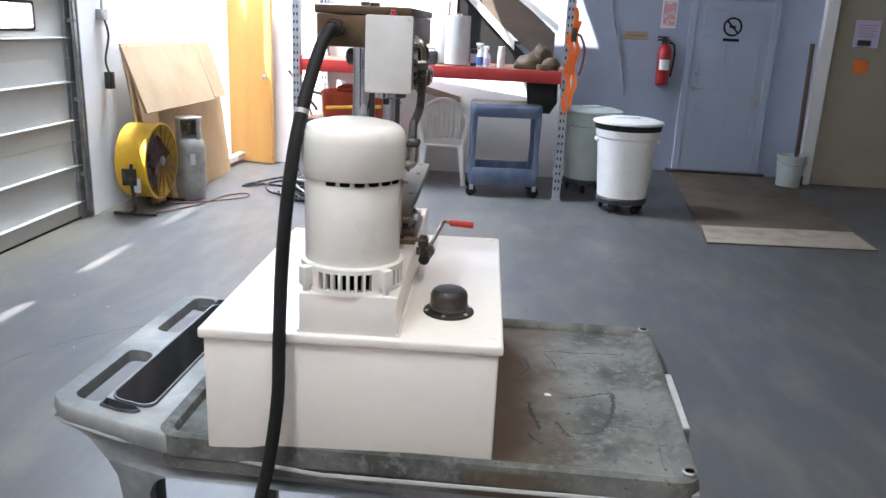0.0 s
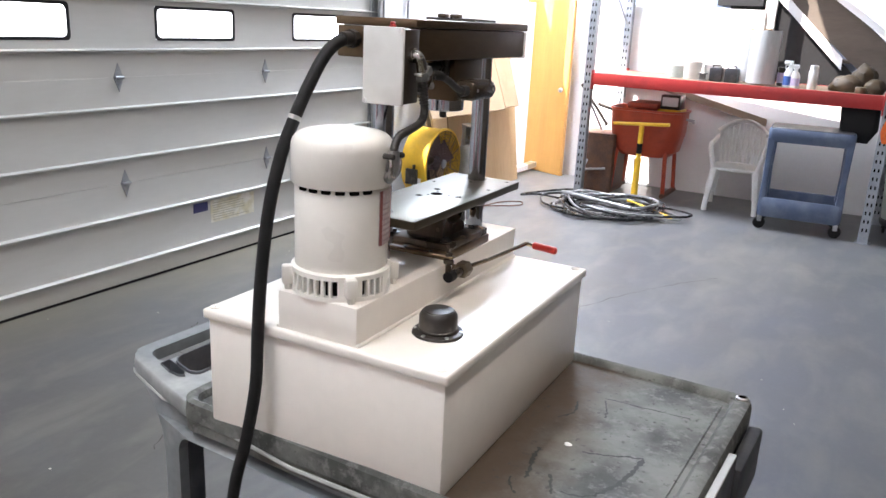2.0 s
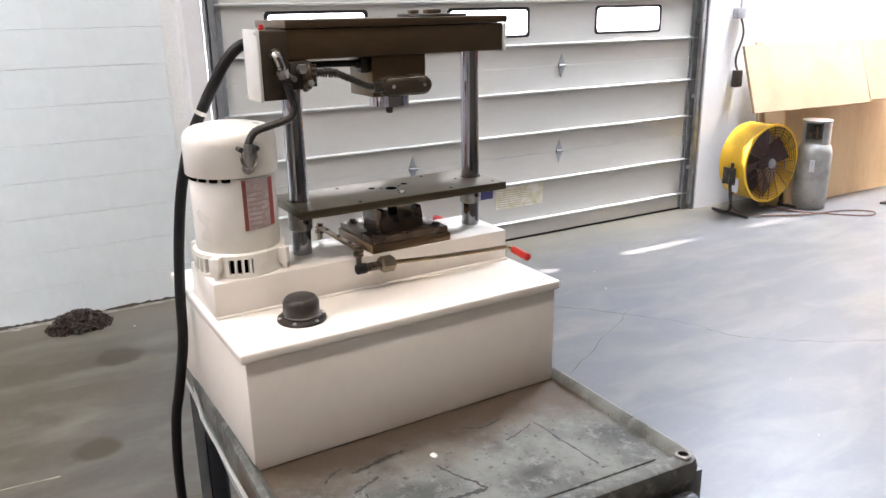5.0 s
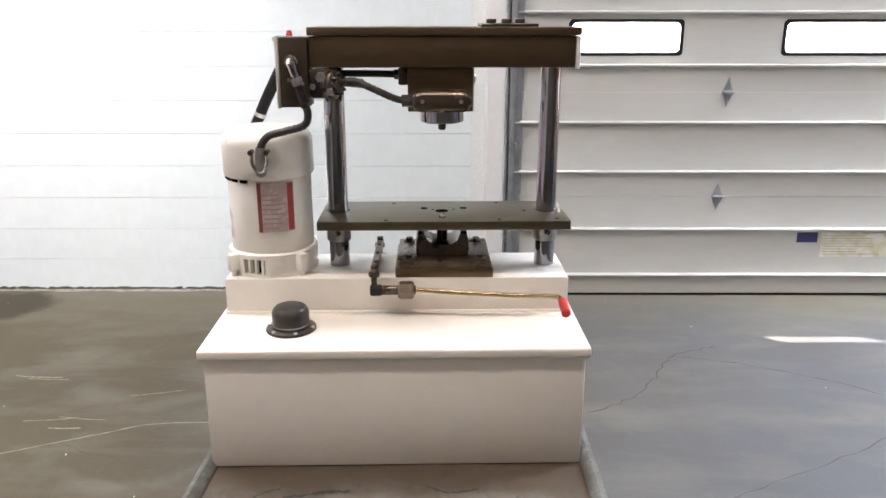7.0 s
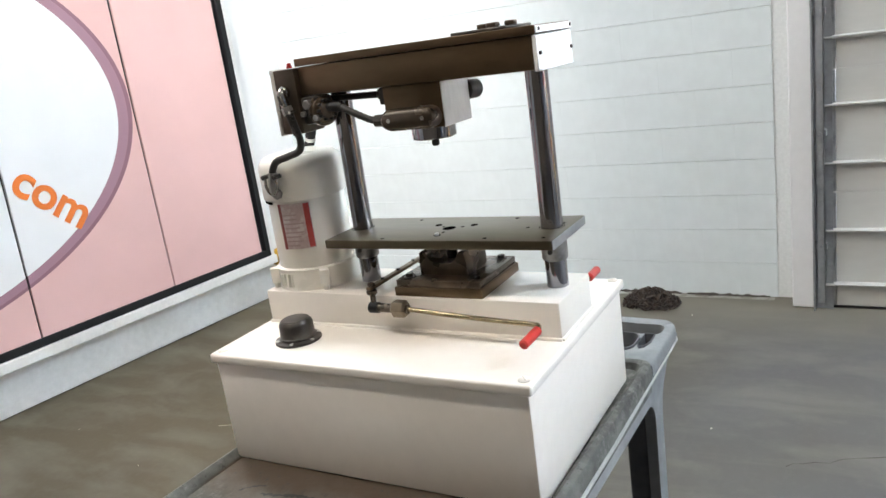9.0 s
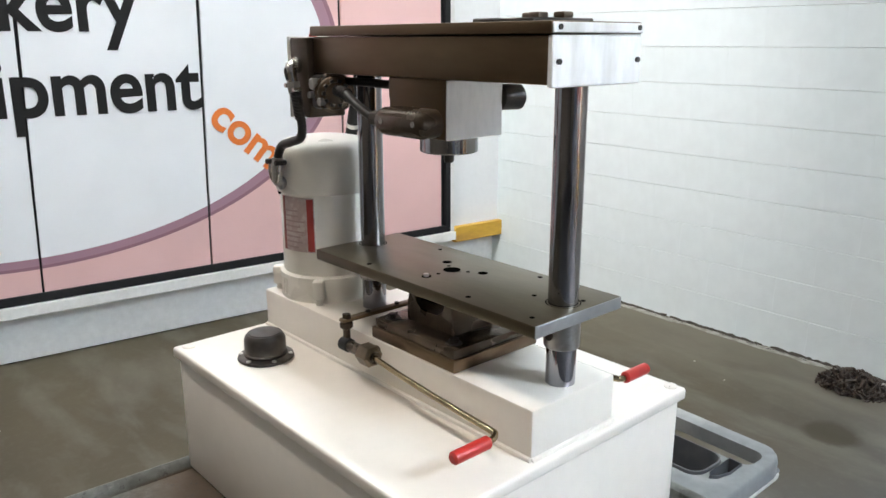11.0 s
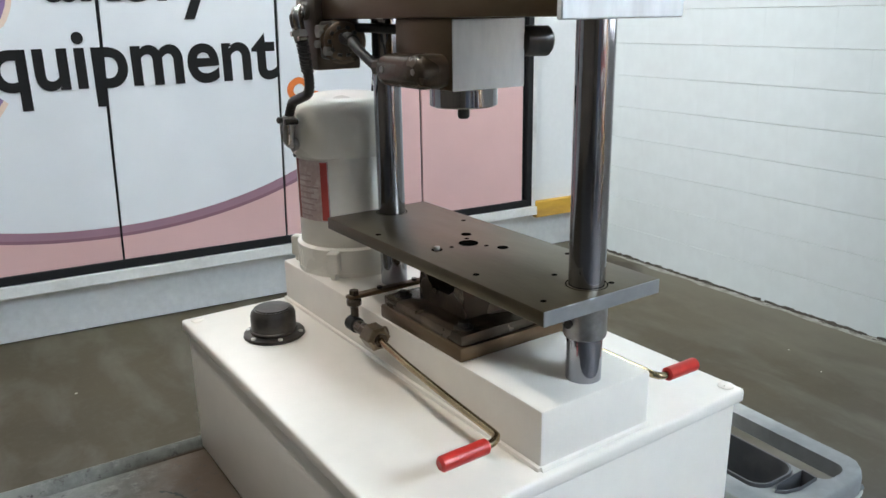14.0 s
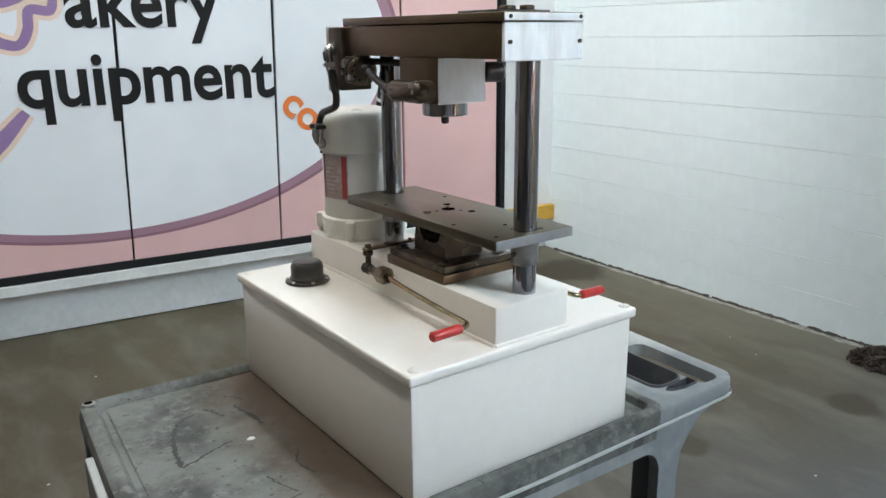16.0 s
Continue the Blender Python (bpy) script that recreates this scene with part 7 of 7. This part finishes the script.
loft(bm, [[(2.49 + a, -0.0385, 1.77 + c) for a, c in ((-0.075, 0.06), (-0.06, 0.075), (0.075, -0.06), (0.06, -0.075))], [(2.49 + a, -0.042, 1.77 + c) for a, c in ((-0.075, 0.06), (-0.06, 0.075), (0.075, -0.06), (0.06, -0.075))]])
box(bm, 2.45, 2.53, -0.042, -0.0385, 1.755, 1.785)
part("pictogram", bm, M_INK, lf, "dark prohibition ring", smooth=False)
bm = B()
box(bm, 2.395, 2.585, -0.042, -0.0385, 1.60, 1.635)
part("print_line", bm, M_INK, lf, smooth=False)
# shade of a wall-mounted key plate and the card on the door frame
bm = B()
box(bm, 2.83, 2.91, -0.041, -0.0365, 0.83, 1.02, 0.002, 1)
part("kick_plate", bm, M_ALU, lf)

ext = thing("fire_extinguisher", pose(1.72, NY - 0.09, 0), "red fire extinguisher hanging on the white wall", "extinguisher")
bm = B()
lathe(bm, [(0.060, 1.06), (0.075, 1.075), (0.078, 1.10), (0.078, 1.46), (0.07, 1.50), (0.04, 1.53), (0.025, 1.54)], 28)
part("cylinder", bm, M_EXT, ext)
bm = B()
rod(bm, (0, 0, 1.53), (0, 0, 1.58), 0.02, 12)
box(bm, -0.10, 0.05, -0.015, 0.015, 1.575, 1.595, 0.004, 1)
box(bm, -0.10, 0.03, -0.012, 0.012, 1.61, 1.625, 0.004, 1)
part("valve", bm, M_DARK, ext)
bm = B()
tube(bm, [(0.03, 0, 1.56), (0.10, 0, 1.53), (0.115, -0.01, 1.38), (0.10, -0.01, 1.22), (0.09, -0.01, 1.16)], 0.012, 8)
part("hose", bm, M_RUBBER, ext)
bm = B()
rows = [[(0.0785 * math.cos(radians(a)), 0.0785 * math.sin(radians(a)), z) for z in (1.24, 1.36)] + [(0.0795 * math.cos(radians(a)), 0.0795 * math.sin(radians(a)), z) for z in (1.36, 1.24)] for a in range(-140, -39, 10)]
loft(bm, rows)
part("label", bm, M_PAPER, ext, "white label")
bm = B()
box(bm, -0.03, 0.03, 0.075, 0.09, 1.20, 1.62)
part("wall_bracket", bm, M_DARK, ext)
sg = thing("extinguisher_sign", pose(1.74, NY, 0), "red and white upright safety sign above the extinguisher", "sign")
bm = B()
box(bm, -0.09, 0.09, -0.006, 0, 1.72, 2.05, 0.002, 1)
part("plate", bm, M_PAPER, sg)
bm = B()
box(bm, -0.075, 0.075, -0.0085, -0.006, 1.75, 2.03)
part("printed_field", bm, material("faded red print", (0.58, 0.30, 0.32), 0.5, 0, (0.66, 0.52, 0.53), 25, (0.5, 0.6)), sg, "faded red field", smooth=False)
ysn = thing("wall_plate", pose(1.37, NY, 0), "small yellowed notice plate on the wall", "sign")
bm = B()
box(bm, -0.14, 0.14, -0.006, 0, 1.575, 1.67, 0.002, 1)
part("plate", bm, material("ochre plate", (0.30, 0.235, 0.13), 0.5), ysn)
bm = B()
box(bm, -0.11, 0.11, -0.008, -0.006, 1.615, 1.628)
part("print_line", bm, M_STAIRWOOD, ysn, smooth=False)
bm = B()
tube(bm, [(1.04, NY - 0.03, 2.9), (1.06, NY - 0.03, 2.0), (1.18, NY - 0.04, 1.5), (1.27, NY - 0.04, 1.12), (1.30, NY - 0.05, 0.9)], 0.010, 8)
tagged(part("wall_cable", bm, M_HOSE_GREY), "grey cable hanging down the wall", "cable")

# brown mat in front of the door
bm = B()
o = [(1.736, 6.30), (3.15, 6.38), (3.40, 9.70), (2.10, 9.70)]
slab(bm, o, 0.0, 0.010)
mat_ob = tagged(part("floor_mat", bm, M_MAT, smooth=False), "long brown fibre mat before the door", "mat")
# front strip of the mat in a paler tone
bm = B()
slab(bm, [(1.742, 6.31), (3.144, 6.39), (3.190, 6.98), (1.832, 6.90)], 0.0095, 0.0125)
part("worn_strip", bm, material("pale matting", (0.34, 0.28, 0.22), 0.9, 0, (0.24, 0.19, 0.145), 6, (0.45, 0.7), 0.12, 90, 0.5, 200), mat_ob, "pale front strip", smooth=False)
# notices on the beige wall
for x0, x1, z0, z1, mt, nm, lb in ((3.74, 4.02, 1.60, 1.90, M_LILAC, "notice", "pale violet paper notice taped to the beige wall"), (3.79, 3.96, 1.31, 1.46, M_ORANGE_INK, "notice", "small orange sticker on the beige wall")):
    nt = thing(nm, pose(0, 9.38, 0), lb, "notice")
    bm = B()
    box(bm, x0, x1, -0.005, 0, z0, z1, 0.001, 1)
    part("sheet", bm, mt, nt, smooth=False)
    if mt is M_LILAC:
        for k in range(5):
            bm = B()
            z = z1 - 0.05 - k * 0.03
            box(bm, x0 + 0.04, x1 - 0.04 - 0.03 * (k % 2), -0.007, -0.005, z - 0.010, z)
            part("print_line", bm, M_PRINT, nt, smooth=False)
        bm = B()
        box(bm, x0 + 0.05, x1 - 0.08, -0.007, -0.005, z0 + 0.02, z0 + 0.08)
        part("print_block", bm, M_DARK, nt, smooth=False)
bm = B()
box(bm, 3.42, 3.56, 9.30, 9.38, 0, 3.0, 0.006, 1)
structure("trim", bm, M_DRYWALL, "white corner trim of the beige wall", "trim")
bm = B()
box(bm, 3.56, EX, 9.362, 9.38, 0, 0.12, 0.004, 1)
structure("baseboard", bm, M_BEIGE, "beige baseboard", "baseboard")
# bucket and broom
bk = thing("bucket", pose(3.20, 9.15, 0), "off-white plastic bucket on the floor", "bucket")
bm = B()
lathe(bm, [(0.125, 0.0), (0.130, 0.01), (0.155, 0.34), (0.165, 0.345), (0.165, 0.37), (0.150, 0.37), (0.14, 0.30), (0.12, 0.02)], 28)
part("body", bm, M_GREENCAN, bk)
bm = B()
tube(bm, [(-0.16, 0, 0.33), (-0.14, -0.10, 0.28), (0, -0.17, 0.26), (0.14, -0.10, 0.28), (0.16, 0, 0.33)], 0.004, 6)
part("bail", bm, M_ALU, bk)
brm = thing("broom", pose(3.30, 9.26, 0), "broom with a dark red-brown handle in the corner", "broom")
bm = B()
rod(bm, (0, 0, 0.03), (-0.02, 0.05, 1.62), 0.026, 10)
part("handle", bm, material("dark red-brown broom handle", (0.075, 0.035, 0.028), 0.5), brm)
bm = B()
box(bm, -0.14, 0.10, -0.03, 0.03, 0.0, 0.12, 0.01, 1)
part("bristles", bm, M_DARK, brm)

# the whole far end stands a little further east than the door bay, its back wall most
BACK = ("wall_north", "wall_north_east", "door_3", "fire_extinguisher", "extinguisher_sign", "wall_plate", "wall_cable", "notice", "card", "baseboard", "bucket", "broom")
KEEP = ("floor_mat",)
for ob in [o for o in scene.objects if o.parent is None and o not in NEAR]:
    if ob.name.split(".")[0] in KEEP:
        continue
    ob.location = ob.location + Vector((0.155, 0.04, 0.0) if ob.name.split(".")[0] in BACK else (0.105, 0.05, 0.0))

# heap of hoist chain by the west wall
bm = B()
rng = random.Random(8)
for k in range(230):
    a, rr = rng.uniform(0, 6.28), math.sqrt(rng.random())
    x, y = 0.105 * rr * math.cos(a), 0.165 * rr * math.sin(a)
    z = 0.010 + rng.random() * 0.095 * (1 - rr * rr)
    m_ = pose(-3.335 + x, 1.075 + y, z, rng.uniform(-60, 60), rng.uniform(-60, 60), rng.uniform(0, 360))
    ring = [[(m_ @ Vector(((0.024 + 0.005 * math.cos(b)) * math.cos(c), (0.013 + 0.005 * math.cos(b)) * math.sin(c), 0.005 * math.sin(b)))) for b in (0, 1.57, 3.14, 4.71)] for c in [i * math.pi / 4 for i in range(8)]]
    vs = [[bm.verts.new(p) for p in r_] for r_ in ring]
    for i in range(8):
        for j in range(4):
            bm.faces.new((vs[i][j], vs[(i + 1) % 8][j], vs[(i + 1) % 8][(j + 1) % 4], vs[i][(j + 1) % 4]))
tagged(part("chain_heap", bm, material("dark oily chain", (0.045, 0.033, 0.026), 0.6, 0.3, (0.07, 0.045, 0.03), 20)), "heap of dark rusty hoist chain by the wall", "chain", kind="stuff")

# ---------------------------------------------------------------- floor wear: cracks, scratches, debris line
M_CRACK = material("crack filler dirt", (0.062, 0.054, 0.043), 0.9)
M_SCUFF = material("chalky scuff", (0.27, 0.245, 0.185), 0.7)


def floor_line(name, pts, w, mat, seed, jitter=0.012, z=0.0012):
    rng = random.Random(seed)
    path = smooth_path([(x, y, 0) for x, y in pts], 10)
    bm = B()
    prev = None
    for i, p in enumerate(path):
        d = (path[min(i + 1, len(path) - 1)] - path[max(i - 1, 0)]).normalized()
        q = Vector((-d.y, d.x, 0))
        c = p + q * rng.uniform(-jitter, jitter)
        ww = w * rng.uniform(0.3, 1.0)
        pair = (bm.verts.new((c.x + q.x * ww, c.y + q.y * ww, z)), bm.verts.new((c.x - q.x * ww, c.y - q.y * ww, z)))
        if prev:
            bm.faces.new((prev[0], pair[0], pair[1], prev[1]))
        prev = pair
    part(name, bm, mat, floor, smooth=False)


floor_line("crack", [(-1.75, 2.0), (-1.96, 2.40), (-2.2, 2.62), (-2.48, 2.79), (-2.60, 3.05)], 0.0032, M_CRACK, 1)
floor_line("crack", [(-2.48, 2.79), (-2.35, 3.2), (-2.10, 3.60), (-1.734, 3.90), (-1.547, 4.02), (-1.34, 4.09), (-1.142, 4.27), (-0.969, 4.51), (-0.784, 4.94), (-0.585, 5.36), (-0.3, 5.8)], 0.0030, M_CRACK, 2)
floor_line("crack", [(-1.6, 0.0), (-1.4, 0.5), (-1.45, 1.0), (-1.2, 1.6)], 0.002, M_CRACK, 3)
floor_line("crack", [(-1.9, 3.9), (-1.5, 3.2), (-1.2, 2.6)], 0.002, M_CRACK, 4)
floor_line("scuff", [(-1.36, -0.55), (-1.52, -0.22), (-1.6, -0.05), (-1.69, 0.15), (-1.76, 0.3), (-1.78, 0.55), (-1.76, 0.85)], 0.0048, M_SCUFF, 20, 0.0015, 0.0015)
for k, (a, c, w) in enumerate((((-1.79, -0.26), (-1.82, -0.03), 0.004), ((-1.73, -0.12), (-1.73, 0.02), 0.006), ((-2.24, -0.53), (-2.22, -0.29), 0.008), ((-2.21, -0.45), (-2.20, -0.25), 0.004),
                               ((-2.03, 0.12), (-2.09, 0.36), 0.003), ((-1.83, -0.12), (-1.80, 0.10), 0.003), ((-1.45, -0.40), (-1.52, -0.30), 0.004))):
    floor_line("scuff", [a, ((a[0] + c[0]) / 2 + 0.006, (a[1] + c[1]) / 2), c], w, M_SCUFF, 21 + k, 0.002, 0.0015)
# dirt line along the foot of the west wall
M_OVERSPRAY = material("wall paint slopped on the slab", (0.34, 0.33, 0.29), 0.6, 0, (0.20, 0.19, 0.155), 16, (0.42, 0.62), 0.08, 60)
floor_line("paint_edge", [(BX + 0.030, -1.5), (BX + 0.034, -0.6), (BX + 0.030, 0.3), (BX + 0.036, 1.2), (BX + 0.030, 1.74)], 0.034, M_OVERSPRAY, 30, 0.008, 0.0014)
rng = random.Random(17)
for run in ((-1.58, -1.02), (-1.0, -0.12), (-0.1, 0.52), (0.55, 1.22), (1.24, 1.74)):
    # crumbled, dirt-filled gap between slab and blocks
    bm = B()
    rows, y = [], run[0]
    while y < run[1]:
        d, h = rng.uniform(0.004, 0.016), rng.uniform(0.006, 0.017)
        rows.append([(BX - 0.004, y, 0.0), (BX + d, y, 0.0), (BX + d * 0.8, y, h * 0.5), (BX + 0.002, y, h), (BX - 0.004, y, h)])
        y += rng.uniform(0.012, 0.04)
    loft(bm, rows)
    part("dirt_line", bm, M_CRACK, floor, smooth=False)
for k in range(14):
    y = rng.uniform(-1.45, 1.72)
    floor_line("dirt_line", [(BX + 0.016 + rng.uniform(0, 0.02), y), (BX + 0.018, y + 0.04), (BX + 0.013 + rng.uniform(0, 0.015), y + rng.uniform(0.06, 0.14))], rng.uniform(0.004, 0.009), M_CRACK, 60 + k, 0.006, 0.0026)
kerb_foot = [SW @ Vector((u, -0.080, 0)) for u in (0.05, 0.9, 1.8, 2.7, 3.6)]
floor_line("dirt_line", [(p.x, p.y) for p in kerb_foot], 0.006, M_CRACK, 33, 0.004, 0.002)
# small litter
rng = random.Random(5)
M_LITTER = material("pale litter", (0.5, 0.47, 0.4), 0.8)
bm = B()
for k in range(34):
    x, y, s = rng.uniform(-3.3, 0.5), rng.uniform(-1.4, 4.5), rng.uniform(0.002, 0.006)
    if -0.75 < x < 0.5 and 1.0 < y < 2.0:
        continue
    box(bm, x - s, x + s, y - s * 0.6, y + s * 0.6, 0.0, s * 0.5)
tagged(part("floor_litter", bm, M_LITTER, smooth=False), "scattered crumbs and chips on the concrete", "litter", kind="stuff")

# ---------------------------------------------------------------- concrete blocks of the west wall
bm = B()
c_, b_, h_ = 0.4062, 0.0025, 0.2014
o = [(0, 0), (c_, 0), (c_, h_), (0, h_)]
i_ = [(0.0001, b_), (c_ - 0.0001, b_), (c_ - 0.0001, h_ - b_), (0.0001, h_ - b_)]
loft(bm, [[(-0.02, y, z) for y, z in o], [(0.003, y, z) for y, z in o], [(0.0052, y, z) for y, z in i_]], cap0=False)
block_me = mesh("block", bm, M_WALLPAINT, False)
bm = B()
c2 = 0.2030
o = [(0, 0), (c2, 0), (c2, h_), (0, h_)]
i_ = [(0.0001, b_), (c2 - 0.0001, b_), (c2 - 0.0001, h_ - b_), (0.0001, h_ - b_)]
loft(bm, [[(-0.02, y, z) for y, z in o], [(0.003, y, z) for y, z in o], [(0.0052, y, z) for y, z in i_]], cap0=False)
half_me = mesh("half_block", bm, M_WALLPAINT, False)
rng = random.Random(2)
for row in range(15):
    z = 0.002 + row * 0.2032
    y = -1.70 - (0.2032 if row % 2 else 0.0)
    while y < 1.75:
        if y + 0.40 < 1.76:
            piece("block", block_me, wall_w, Matrix.Translation((BX - 0.006, y, z)))
        elif y + 0.19 < 1.76:
            piece("block", half_me, wall_w, Matrix.Translation((BX - 0.006, y, z)))
        y += 0.4064
